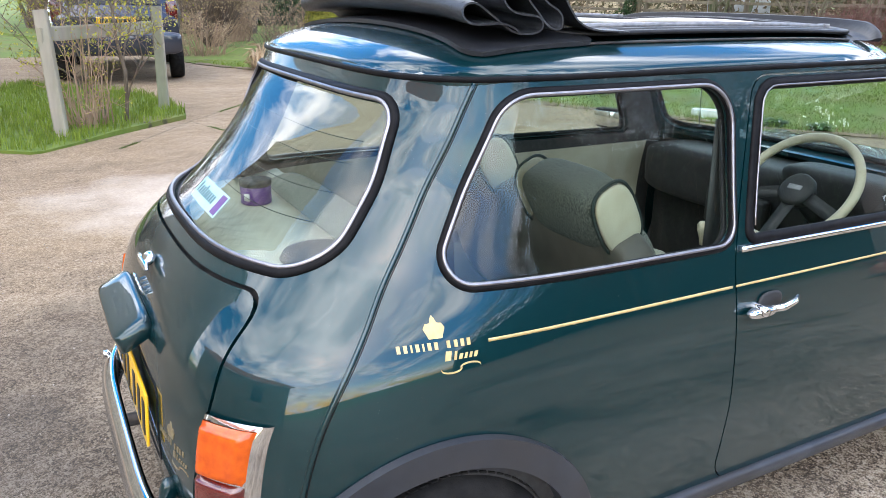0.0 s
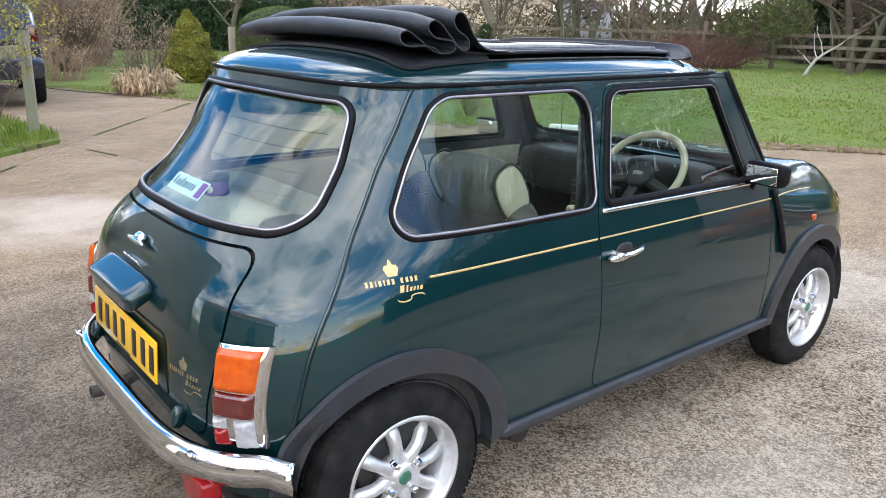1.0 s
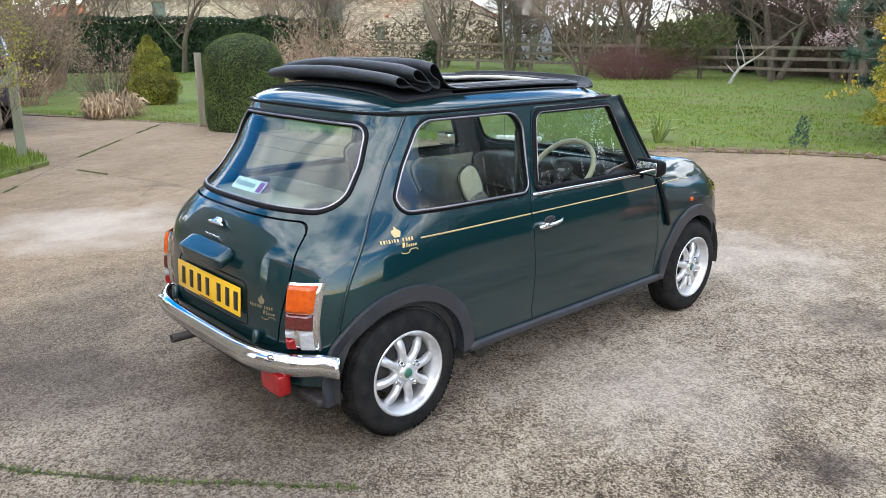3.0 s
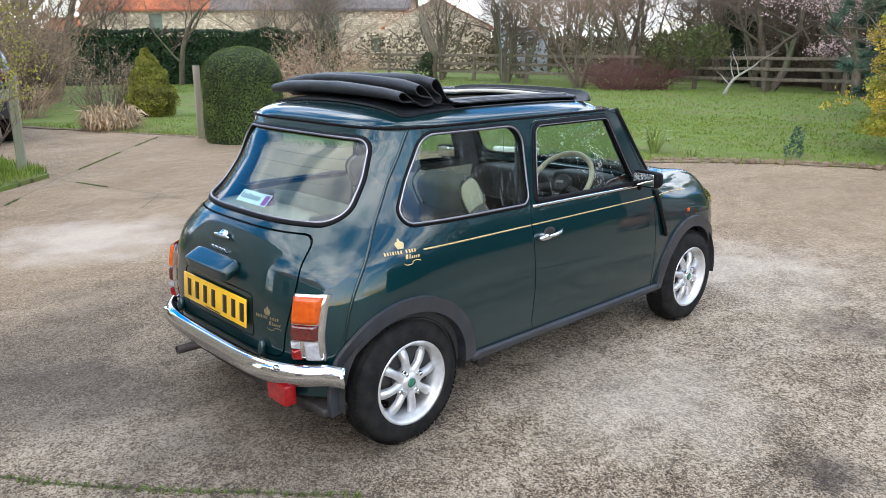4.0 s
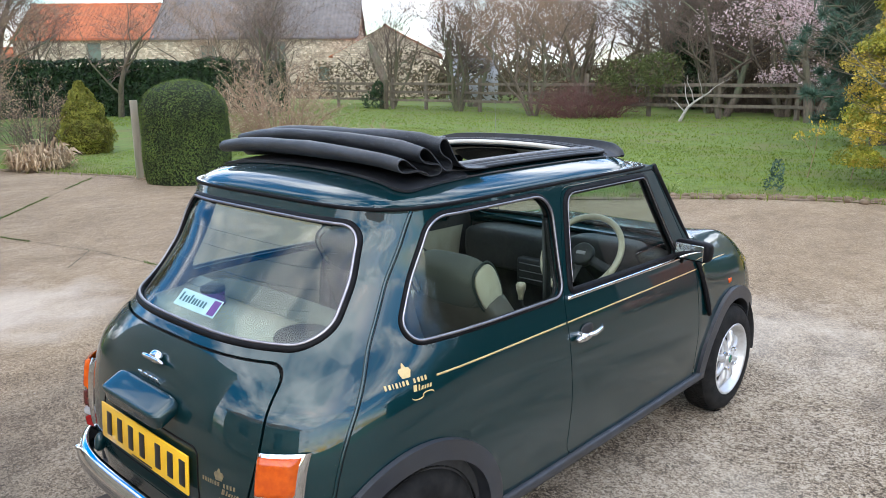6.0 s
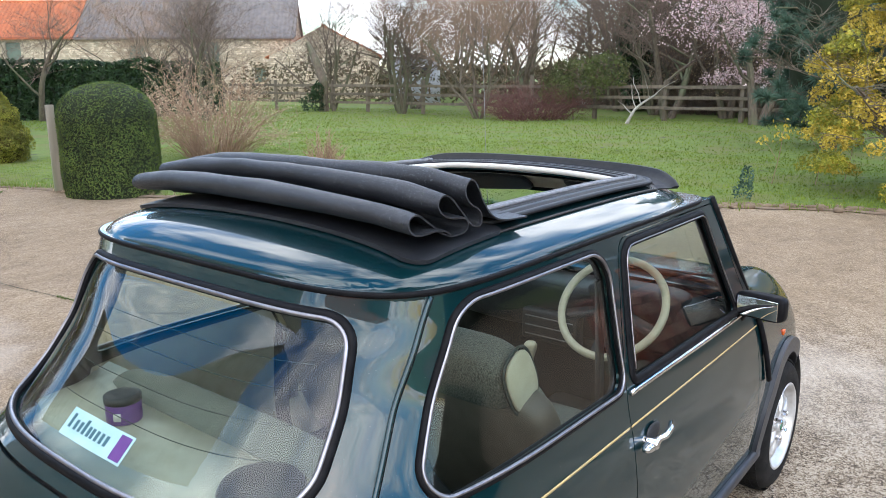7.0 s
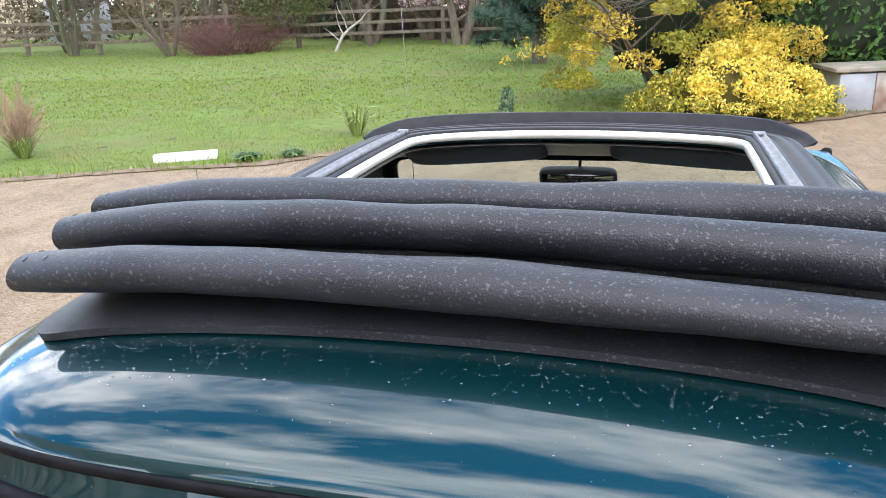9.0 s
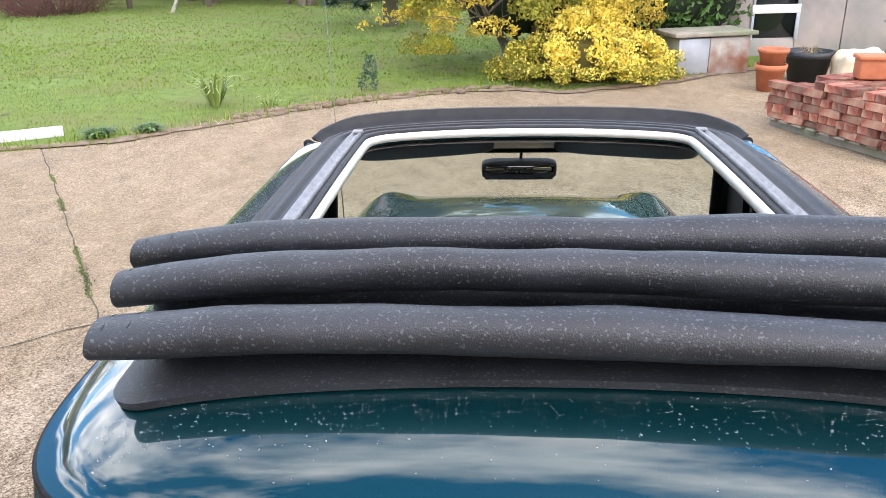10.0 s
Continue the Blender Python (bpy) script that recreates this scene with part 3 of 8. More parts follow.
part("wind_deflector", mesh_of("wind_deflector", vv.reshape(-1, 3), f), FRAME_RUBBER, car, "black plastic wind deflector lip", auto=40)

# folded roof fabric: one sheet in three loose folds
def smooth_path(p, n):
    p = np.array(p, float)
    for _ in range(3):
        q = np.empty((2 * len(p), 2))
        q[0::2], q[1::2] = p * 0.75 + np.r_[p[:1], p[:-1]] * 0.25, p * 0.75 + np.r_[p[1:], p[-1:]] * 0.25
        p = np.vstack([p[:1], q[1:-1], p[-1:]])
    return resample(p, np.linalg.norm(np.diff(p, axis=0), axis=1).sum() / n, False)


fold_line = [(0.245, 0.008), (0.235, 0.022), (0.205, 0.030), (0.165, 0.028), (0.140, 0.030), (0.125, 0.047), (0.130, 0.068), (0.150, 0.076), (0.172, 0.068), (0.205, 0.038), (0.235, 0.012), (0.262, 0.008), (0.290, 0.014), (0.302, 0.030), (0.290, 0.046), (0.258, 0.048), (0.228, 0.054), (0.212, 0.074), (0.216, 0.096), (0.236, 0.104), (0.258, 0.094), (0.280, 0.062), (0.300, 0.030), (0.318, 0.014), (0.340, 0.016), (0.348, 0.034), (0.336, 0.050), (0.312, 0.062), (0.298, 0.078), (0.300, 0.096), (0.318, 0.108), (0.340, 0.100), (0.356, 0.074), (0.372, 0.042), (0.392, 0.014), (0.43, 0.008), (0.50, 0.007)]
prof = smooth_path(fold_line, 150)
xs = np.linspace(-1, 1, 70)
rows_ = []
random.seed(4)
for u in xs:
    x = 0.008 + 0.470 * u
    k = 0.94 - 0.10 * max(0, -u - 0.75) / 0.25 + 0.05 * math.cos(u * 2.2) - 0.08 * max(0, u - 0.80) / 0.2
    bow = 0.020 * (1 - u * u)
    base = 1.256 + 0.016 * (1 - u * u)
    row = []
    for i, (y, h) in enumerate(prof):
        t = i / len(prof)
        wob = 0.0035 * noise.noise((x * 3, t * 9, 1.7)) + 0.0015 * noise.noise((x * 11, t * 25, 4.1))
        lean = 0.012 * (-u) * min(1, h / 0.03)
        ext = -(0.012 + 0.026 * min(1, max(0, (t - 0.30) / 0.40))) * max(0, -u) ** 2 * min(1, h / 0.03)
        h = h * (1 + 0.24 * max(0, (u - 0.2) / 0.8) * min(1, max(0, (t - 0.55) / 0.1)))
        row.append((x * (1 + 0.012 * math.sin(t * 21)) + ext, y + bow * 0.6 * min(1, h / 0.05) * -0.5 + wob * 2 + lean, max(base + 0.014 + h * k + wob, roof_z(x, y) + 0.006 if h < 0.02 else 0)))
    rows_.append(row)
fabric = np.array(rows_)
nx, npf = fabric.shape[:2]
faces = [(i * npf + j, (i + 1) * npf + j, (i + 1) * npf + j + 1, i * npf + j + 1) for i in range(nx - 1) for j in range(npf - 1)]


def thickened(verts, faces, t):
    bm = bmesh.new()
    vs = [bm.verts.new(tuple(p)) for p in verts]
    for q in faces:
        bm.faces.new([vs[i] for i in q])
    bmesh.ops.recalc_face_normals(bm, faces=bm.faces[:])
    bmesh.ops.solidify(bm, geom=bm.faces[:], thickness=t)
    return bm


fn = np.cross(np.gradient(fabric, axis=0).reshape(-1, 3), np.gradient(fabric, axis=1).reshape(-1, 3))
fn /= np.maximum(np.linalg.norm(fn, axis=1, keepdims=True), 1e-9)
flat, count = fabric.reshape(-1, 3), nx * npf
rim = [(i * npf, (i + 1) * npf) for i in range(nx - 1)] + [((i + 1) * npf - 1, (i + 2) * npf - 1) for i in range(nx - 1)] + [(j, j + 1) for j in range(npf - 1)] + [((nx - 1) * npf + j, (nx - 1) * npf + j + 1) for j in range(npf - 1)]
fab_faces = faces + [tuple(k + count for k in reversed(q)) for q in faces] + [(a, b, b + count, a + count) for a, b in rim]
folded = part("folded_roof_fabric", mesh_of("folded_roof_fabric", np.vstack([flat + fn * 0.0016, flat - fn * 0.0016]), fab_faces), VINYL, car, "black vinyl roof folded in three loose rolls", auto=60)
for col in (1, 3, nx - 4, nx - 2):
    pieces = []
    for j in range(6, 120, 3):
        for side in (1, -1):
            k = col * npf + j
            line = np.array([flat[k], flat[k + 1], flat[k + 2]]) + side * fn[k] * 0.0019
            pieces.append(sweep(line[:2], np.tile(fn[k], (2, 1)), round_profile(0.0009, 0.0006, 4), False))
    part("stitching", mesh_of("stitching", *merged(*pieces)), PIPING, folded)
# the flat flap under the folds
flap = rounded([(-0.470, 0.112), (0.492, 0.112), (0.48, 0.40), (-0.46, 0.40)], [0.05, 0.05, 0.02, 0.02])
fg = np.array([(x, y) for y in np.linspace(0.07, 0.43, 40) for x in np.linspace(-0.52, 0.52, 90)])
fz = roof_z(fg[:, 0], fg[:, 1]) + 0.012
v, f = clip(np.column_stack([fg, fz]), grid_tris(40, 90), -sdf(fg[:, 0], fg[:, 1] - 0.012 - 0.018 * (1 - (fg[:, 0] / 0.5) ** 2), flap))
bm = thickened(v, f, 0.009)
part("fabric_flap", bm, VINYL, car, "black vinyl rear flap of the folded roof", auto=50)

# rain drops lying on the roof behind the flap
drng = np.random.default_rng(21)
drops = []
dome = [(math.cos(a) * math.cos(b), math.sin(a) * math.cos(b), 0.55 * math.sin(b)) for b in (0.0, 0.7) for a in np.linspace(0, 2 * math.pi, 7)[:-1]] + [(0, 0, 0.55)]
dome_f = [(i, (i + 1) % 6, 6 + (i + 1) % 6, 6 + i) for i in range(6)] + [(6 + i, 6 + (i + 1) % 6, 12) for i in range(6)]
for _ in range(1300):
    x = drng.uniform(-0.46, 0.46)
    y = 0.124 + 0.018 * (1 - (x / 0.5) ** 2) - abs(drng.normal(0, 0.032))
    r_, a_ = 0.0006 + 0.0012 * drng.random() ** 3, drng.uniform(0, 3.14)
    z_ = float(roof_z(x, y)) + 0.0003
    drops.append(([(x + r_ * (p[0] * 1.5 * math.cos(a_) - p[1] * math.sin(a_)), y + r_ * (p[0] * 1.5 * math.sin(a_) + p[1] * math.cos(a_)), z_ + r_ * p[2]) for p in dome], dome_f))
tagged(part("rain_wetness", mesh_of("rain_wetness", *merged(*drops)), WATER, car), kind="stuff")

# ---- windscreen, scuttle, bonnet and wings ----
def screen_face(u, t):
    """Front glazing surface; u across -1..1, t upwards 0..1."""
    a = np.abs(u)
    bot = np.array([0.625 * u, 1.775 - 0.11 * a**3.5, 0.815 + 0 * u])
    top = np.array([0.553 * u, 1.445 - 0.035 * a**4, Z_GUT + 0 * u])
    return bot + (top - bot) * t


uu, tt = np.meshgrid(np.linspace(-1, 1, 81), np.linspace(0, 1, 31))
sv = screen_face(uu.ravel(), tt.ravel()).T
WIND = rounded([(-0.92, 0.12), (0.92, 0.12), (0.90, 0.93), (-0.90, 0.93)], [0.12, 0.12, 0.10, 0.10])
d_w = sdf(uu.ravel(), tt.ravel(), WIND)
v, f = clip(sv, grid_tris(31, 81)[:, ::-1], d_w)
part("windscreen_frame", sheet("windscreen_frame", v, f, 0.02), PAINT, car)
v, f = clip(sv, grid_tris(31, 81)[:, ::-1], 0.01 - d_w)
ws = part("windscreen", mesh_of("windscreen", v - np.array((0, 0.006, 0.004)), f), GLASS, car)
ws.visible_shadow = False
wp = resample(WIND, 0.03)
wpts = np.array([screen_face(a, b) for a, b in wp])
part("windscreen_seal", mesh_of("windscreen_seal", *sweep(wpts, np.tile((0, 0.75, 0.66), (len(wpts), 1)), round_profile(0.016, 0.009))), BLACK_RUBBER, car)

ZT = pw([1.64, 1.78, 2.0, 2.2, 2.34, 2.44, 2.51, 2.54], [0.845, 0.86, 0.85, 0.806, 0.757, 0.70, 0.60, 0.50])
TAPER = pw([1.64, 1.9, 2.1, 2.25, 2.36, 2.46, 2.54], [1.0, 0.985, 0.97, 0.95, 0.90, 0.80, 0.62])
CROWN = pw([1.64, 1.75, 1.95, 2.54], [14.0, 6.0, 4.4, 3.2])
fv, ys = [], np.r_[np.arange(1.664, 2.36, 0.0125), np.linspace(2.362, 2.54, 26)]
PHI = np.linspace(0, math.pi / 2, 44)
for y in ys:
    zt, tp, m = float(ZT(y)), float(TAPER(y)), float(CROWN(y))
    low = np.linspace(0.262, 0.5, 20)[:-1]
    zz = np.r_[low, 0.5 + (zt - 0.5) * np.sin(PHI) ** (2 / m)]
    xx = np.r_[np.ones(19), np.cos(PHI) ** (2 / m)] * W_AT(zz) * tp * (1 - 0.012 * np.clip(y - 1.0, 0, 2) ** 2)
    hump = 0.05 * np.exp(-(((xx - 0.49) / 0.10) ** 2)) * np.exp(-(((y - 2.25) / 0.17) ** 2)) * np.clip((zz - 0.6) / 0.08, 0, 1)
    fv.append(np.column_stack([xx, np.full(len(xx), y), zz + hump]))
cols = len(fv[0])
fv = np.vstack(fv)
ft = grid_tris(len(ys), cols)[:, ::-1]
d_fa = np.where(fv[:, 0] > 0.35, np.hypot(fv[:, 1] - 2.036, fv[:, 2] - 0.260) - 0.297, 9)
BONNET = rounded([(-0.42, 1.80), (0.42, 1.80), (0.42, 2.42), (-0.42, 2.42)], 0.05)
d_bon = np.where(fv[:, 2] > 0.6, sdf(fv[:, 0], fv[:, 1], BONNET), 9)
v, f = clip(fv, ft, np.minimum(d_fa, d_bon))
part("front_wing", sheet("front_wing", *mirrored(v, f), 0.014), PAINT, car)
v, f = clip(fv, ft, -d_bon - 0.003)
part("bonnet", sheet("bonnet", *mirrored(v, f), 0.014), PAINT, car)
part("grille", slab(-0.40, 0.40, 2.45, 2.525, 0.36, 0.62, 0.02), BLACK_RUBBER, car)
for sign in (1, -1):
    v, f = lathe([(0.0, 0.05), (0.05, 0.045), (0.08, 0.025), (0.088, 0.0), (0.095, -0.01), (0.095, -0.1)], 40, "y")
    part("headlamp", mesh_of("headlamp", v, f), CHROME, car, m=pose(sign * 0.46, 2.44, 0.60))
    v, f = superbox((0.012, 0.03, 0.022), 4, nu=14, nv=8)
    part("side_repeater", mesh_of("side_repeater", v, f), AMBER, car, "small orange side repeater lamp", pose(sign * (float(side_x(2.0, 0.637)) * 0.972 + 0.002), 2.0, 0.637))
    pts = np.array([on_side(y, z, 0.006, sign) * (1, 1, 1) for y, z in zip(np.linspace(1.655, 1.735, 14), np.linspace(0.79, 0.545, 14))])
    part("wing_seam", mesh_of("wing_seam", *sweep(pts, np.tile((sign, 0, 0), (14, 1)), round_profile(0.013, 0.009), False)), BLACK_RUBBER, car)
    v, f = tube([screen_face(sign * 0.995, t) + (sign * 0.004, 0, 0) for t in np.linspace(0.0, 1, 12)], 0.012, 8)
    part("pillar_trim", mesh_of("pillar_trim", v, f), BLACK_RUBBER, car)
part("bonnet_jet", mesh_of("bonnet_jet", *superbox((0.02, 0.03, 0.03), 3, (0, 1.79, 0.845), 12, 8)), BLACK_RUBBER, car)
for sx in (-0.25, 0.12):
    part("wiper", mesh_of("wiper", *tube([(sx, 1.80, 0.84), (sx + 0.1, 1.79, 0.855), (sx + 0.40, 1.745, 0.875)], 0.006, 6)), BLACK_RUBBER, car)
part("floor_pan", slab(-0.60, 0.60, -0.36, 1.75, 0.20, 0.235, 0.01), DARK_METAL, car)
part("bulkhead", slab(-0.60, 0.60, 1.66, 1.70, 0.235, 0.80, 0.005), LINING, car)

# ---- sills, arches, wheels ----
for sign in (1, -1):
    for cy, a0, a1 in ((0.0, 1, 190), (2.036, -8, 179)):
        ang = np.radians(np.linspace(a0, a1, 60))
        pts = []
        for a in ang:
            y, z = cy + 0.316 * math.cos(a), 0.260 + 0.316 * math.sin(a)
            x = float(side_x(y, max(z, 0.24))) * (1 if cy == 0 else float(TAPER(y)) if y > 1.66 else 1)
            pts.append((sign * (max(x, 0.60) + 0.004), y, z))
        rad = np.array([(0, math.cos(a), math.sin(a)) for a in ang])
        prof = [(-0.012, -0.035), (0.038, -0.034), (0.046, -0.028), (0.046, -0.016), (0.020, 0.014), (0.004, 0.024), (-0.012, 0.022)]
        v, f = sweep(pts, rad, [(a * sign * 1.0, b) for a, b in prof], False)
        part("wheel_arch_flare", mesh_of("wheel_arch_flare", v, f), ARCH_PLASTIC, car, "dark grey plastic wheel arch extension", auto=32)
        arc = np.radians(np.linspace(-8, 188, 40))
        lv2 = [(sign * x, cy + 0.303 * math.cos(t), 0.260 + 0.303 * math.sin(t)) for t in arc for x in (0.655, 0.40)]
        lf2 = [(2 * k, 2 * k + 1, 2 * k + 3, 2 * k + 2) for k in range(39)] + [tuple(2 * k + 1 for k in range(40))]
        part("arch_liner", mesh_of("arch_liner", lv2, lf2, False), LINING, car)
    pts = np.array([(sign * (float(side_x(y, 0.27)) + 0.006), y, 0.262) for y in np.linspace(0.325, 1.74, 40)])
    v, f = sweep(pts, np.tile((sign, 0, 0), (40, 1)), [(-0.022, -0.02), (-0.024, 0.006), (-0.014, 0.013), (0.008, 0.012), (0.014, 0.004), (0.014, -0.02)], False)
    part("sill_trim", mesh_of("sill_trim", v, f), ARCH_PLASTIC, car, "dark grey plastic sill strip")

tyre_prof = [(0.158, -0.070), (0.175, -0.074), (0.205, -0.073), (0.228, -0.066), (0.243, -0.052), (0.2515, -0.035), (0.2535, 0.0), (0.2515, 0.035), (0.243, 0.052), (0.236, 0.060), (0.228, 0.066), (0.222, 0.069), (0.205, 0.073), (0.190, 0.0745), (0.175, 0.074), (0.166, 0.070), (0.158, 0.066)]
tv, tf = lathe(tyre_prof, 96, "x")
tyre_me = mesh_of("tyre", tv, tf)
tyre_me.materials.append(TYRE)
bars = []
for k in range(76):
    a = 2 * math.pi * k / 76
    for h0, h1, skew in ((-0.048, -0.030, 0.03), (-0.024, -0.003, -0.05), (0.003, 0.024, 0.05), (0.030, 0.050, -0.03)):
        w = 0.030
        q = []
        for h, aa, r in ((h0, a, 0), (h1, a + skew, 0), (h1, a + skew + w * 1.9, 0), (h0, a + w * 1.9, 0)):
            r0 = 0.2545 - 0.9 * max(0, abs(h) - 0.03) ** 1.6 * 1.6
            q += [(h, r0 * math.cos(aa), r0 * math.sin(aa)), (h, (r0 + 0.0035) * math.cos(aa), (r0 + 0.0035) * math.sin(aa))]
        bars.append((q, [(1, 3, 5, 7), (0, 2, 3, 1), (2, 4, 5, 3), (4, 6, 7, 5), (6, 0, 1, 7)]))
tread_me = mesh_of("tread", *merged(*bars), smooth=False)
tread_me.materials.append(TYRE)
rim_prof = [(0.150, -0.070), (0.166, -0.072), (0.168, -0.06), (0.146, -0.045), (0.140, 0.0), (0.142, 0.035), (0.150, 0.052), (0.162, 0.062), (0.168, 0.066), (0.169, 0.071), (0.164, 0.074), (0.157, 0.071), (0.152, 0.060), (0.146, 0.046), (0.137, 0.034), (0.137, 0.0)]
rim_me = mesh_of("rim", *lathe(rim_prof, 72, "x"))
rim_me.materials.append(ALLOY)


def spoke_mesh():
    rows, n = [], 10
    for r, half_w, h, th in ((0.030, 0.026, 0.056, 0.02), (0.050, 0.022, 0.060, 0.022), (0.066, 0.017, 0.062, 0.024), (0.085, 0.016, 0.063, 0.024), (0.105, 0.018, 0.060, 0.024), (0.122, 0.0195, 0.054, 0.022), (0.136, 0.017, 0.046, 0.02), (0.144, 0.010, 0.040, 0.016)):
        rows.append([(h - th + th * abs(math.sin(math.pi * i / (n - 1))) ** 0.7, half_w * math.cos(math.pi * i / (n - 1)), r) for i in range(n)])
    v = [p for row in rows for p in row]
    f = [(i * n + j, i * n + j + 1, (i + 1) * n + j + 1, (i + 1) * n + j) for i in range(len(rows) - 1) for j in range(n - 1)]
    return mesh_of("spoke", v, f)


spoke_me = spoke_mesh()
spoke_me.materials.append(ALLOY)
hub_me = mesh_of("hub", *lathe([(0.0, 0.066), (0.026, 0.066), (0.030, 0.063), (0.031, 0.058), (0.045, 0.056), (0.058, 0.052), (0.060, 0.02), (0.0, 0.02)], 40, "x"))
hub_me.materials.append(ALLOY)
cap_me = mesh_of("centre_cap", *lathe([(0.0, 0.0695), (0.017, 0.069), (0.0195, 0.067), (0.020, 0.06)], 28, "x"))
cap_me.materials.append(BADGE_GREEN)
nut_me = mesh_of("wheel_nut", *lathe([(0.0, 0.022), (0.006, 0.022), (0.009, 0.019), (0.0095, 0.004), (0.0125, 0.002), (0.0125, -0.004)], 6, "x"), smooth=False)
nut_me.materials.append(CHROME)
drum_me = mesh_of("brake_drum", *lathe([(0.0, 0.012), (0.10, 0.012), (0.105, 0.0), (0.105, -0.05)], 36, "x"))
drum_me.materials.append(DARK_METAL)
for sx, sy, spin in ((1, 0.0, 10), (-1, 0.0, 0), (1, 2.036, 28), (-1, 2.036, 5)):
    wheel = new("wheel")
    wheel.parent = car
    wheel.matrix_basis = pose(sx * 0.603, sy, 0.2535, 0, 0, 0 if sx > 0 else 180) @ pose(0, 0, 0, spin)
    part("tyre", tyre_me, TYRE, wheel)
    part("tread", tread_me, TYRE, wheel)
    part("rim", rim_me, ALLOY, wheel)
    part("brake_drum", drum_me, DARK_METAL, wheel)
    part("hub", hub_me, ALLOY, wheel)
    part("centre_cap", cap_me, BADGE_GREEN, wheel, "green and chrome centre cap")
    for k in range(8):
        part("spoke", spoke_me, ALLOY, wheel, m=pose(0, 0, 0, 45 * k))
    for k in range(4):
        part("wheel_nut", nut_me, CHROME, wheel, m=pose(0, 0, 0, 90 * k + 22.5) @ pose(0.054, 0, 0.0505))

# ---- car: rear fittings ----
rear_n = lambda x, z: (on_rear(x, z, 0.02) - on_rear(x, z, 0.0)) / 0.02
for sign in (1, -1):
    # tail lamp on a chrome base that wraps the corner
    zs, xs_ = np.linspace(0.425, 0.668, 14), np.linspace(0.492, 0.600, 10)

    def lamp_skin(z0, z1, x0, x1, h, name, material, parent, label=""):
        rows, n = [], 19
        for z in np.linspace(z0, z1, 12):
            for x in np.linspace(x0, x1, n):
                e = min((x - x0) / 0.012, (x1 - x) / 0.02, (z - z0) / 0.010 + 0.35, (z1 - z) / 0.010 + 0.35, 1.0)
                rows.append(on_rear(x, z, h * math.sqrt(max(e, 0)) - 0.002) * (sign, 1, 1))
        f = [(i * n + j, i * n + j + 1, (i + 1) * n + j + 1, (i + 1) * n + j) for i in range(11) for j in range(n - 1)]
        return part(name, mesh_of(name, rows, f if sign > 0 else [tuple(reversed(q)) for q in f]), material, parent, label)

    lamp = lamp_skin(0.410, 0.653, 0.473, 0.577, 0.020, "tail_lamp", CHROME, car, "tail lamp with chrome surround and coloured lenses")
    lamp_skin(0.549, 0.645, 0.478, 0.567, 0.033, "indicator_lens", AMBER, lamp, "orange indicator lens")
    lamp_skin(0.488, 0.547, 0.478, 0.567, 0.033, "brake_lens", DEEP_RED, lamp, "dark red brake lens")
    lamp_skin(0.418, 0.486, 0.520, 0.567, 0.033, "reversing_lens", WHITE_LENS, lamp, "clear white reversing lens")
    lamp_skin(0.460, 0.486, 0.478, 0.518, 0.035, "upper_lens", WHITE_LENS, lamp, "clear white lens")
    lamp_skin(0.418, 0.458, 0.478, 0.518, 0.035, "reflector", RED, lamp, "red reflector")
    v, f = superbox((0.03, 0.035, 0.06), 2.6, nu=16, nv=10, bend=lambda p: p * (1 - 4.5 * max(0, p[2]), 1, 1))
    part("boot_hinge", mesh_of("boot_hinge", v, f), PAINT, car, m=pose(sign * 0.34, float(rear_y(0.34, 0.42)) - 0.012, 0.425, -12))

# chrome bumper with bolts
us = np.linspace(-1, 1, 90)
bp = []
for u in us:
    a = u * 1.32
    x = 0.655 * math.copysign(abs(math.sin(min(abs(a), math.pi / 2))) ** 0.62, a)
    bp.append(x)
bx = np.array(bp)
by = np.array([float(rear_y(min(abs(x), 0.645), 0.42)) for x in bx])
by = np.minimum(by, -0.20 - 0.0 * bx) - 0.052
by = np.minimum(by, -0.33)
bx = np.concatenate([[-0.664, -0.662], bx, [0.662, 0.664]])
by = np.concatenate([[-0.305, -0.318], by, [-0.318, -0.305]])
line = resample(np.column_stack([bx, by]), 0.016, False)
for _ in range(6):
    line[1:-1] = 0.25 * line[:-2] + 0.5 * line[1:-1] + 0.25 * line[2:]
pts = np.column_stack([line, np.full(len(line), 0.360)])
tg = np.gradient(line, axis=0)
nrm = np.column_stack([tg[:, 1], -tg[:, 0], np.zeros(len(line))])
prof = [(0.042, -0.018), (0.043, -0.008), (0.034, 0.008), (0.016, 0.019), (0, 0.021), (-0.016, 0.019), (-0.034, 0.008), (-0.043, -0.008), (-0.042, -0.018), (-0.036, -0.012), (0.0, 0.010), (0.036, -0.012)]
bumper = part("rear_bumper", mesh_of("rear_bumper", *sweep(pts, nrm, prof, False)), CHROME, car, "polished chrome rear bumper")
for x in (-0.42, 0.47):
    k = int(np.argmin(np.abs(line[:, 0] - x)))
    part("bolt", mesh_of("bolt", *superbox((0.026, 0.02, 0.016), 3, nu=14, nv=8)), CHROME, bumper, m=pose(line[k, 0], line[k, 1] - 0.016, 0.392))
part("rear_valance", mesh_of("rear_valance", *[q for q in (np.array([on_rear(x, 0.33, 0.0) + (0, 0.004, dz) for dz in (-0.07, 0.02) for x in np.linspace(-0.56, 0.56, 40)]), [(j, j + 1, 41 + j, 40 + j) for j in range(39)])]), PAINT, car)
part("rear_subframe", slab(-0.5, 0.5, -0.36, 0.2, 0.17, 0.24, 0.03), DARK_METAL, car)

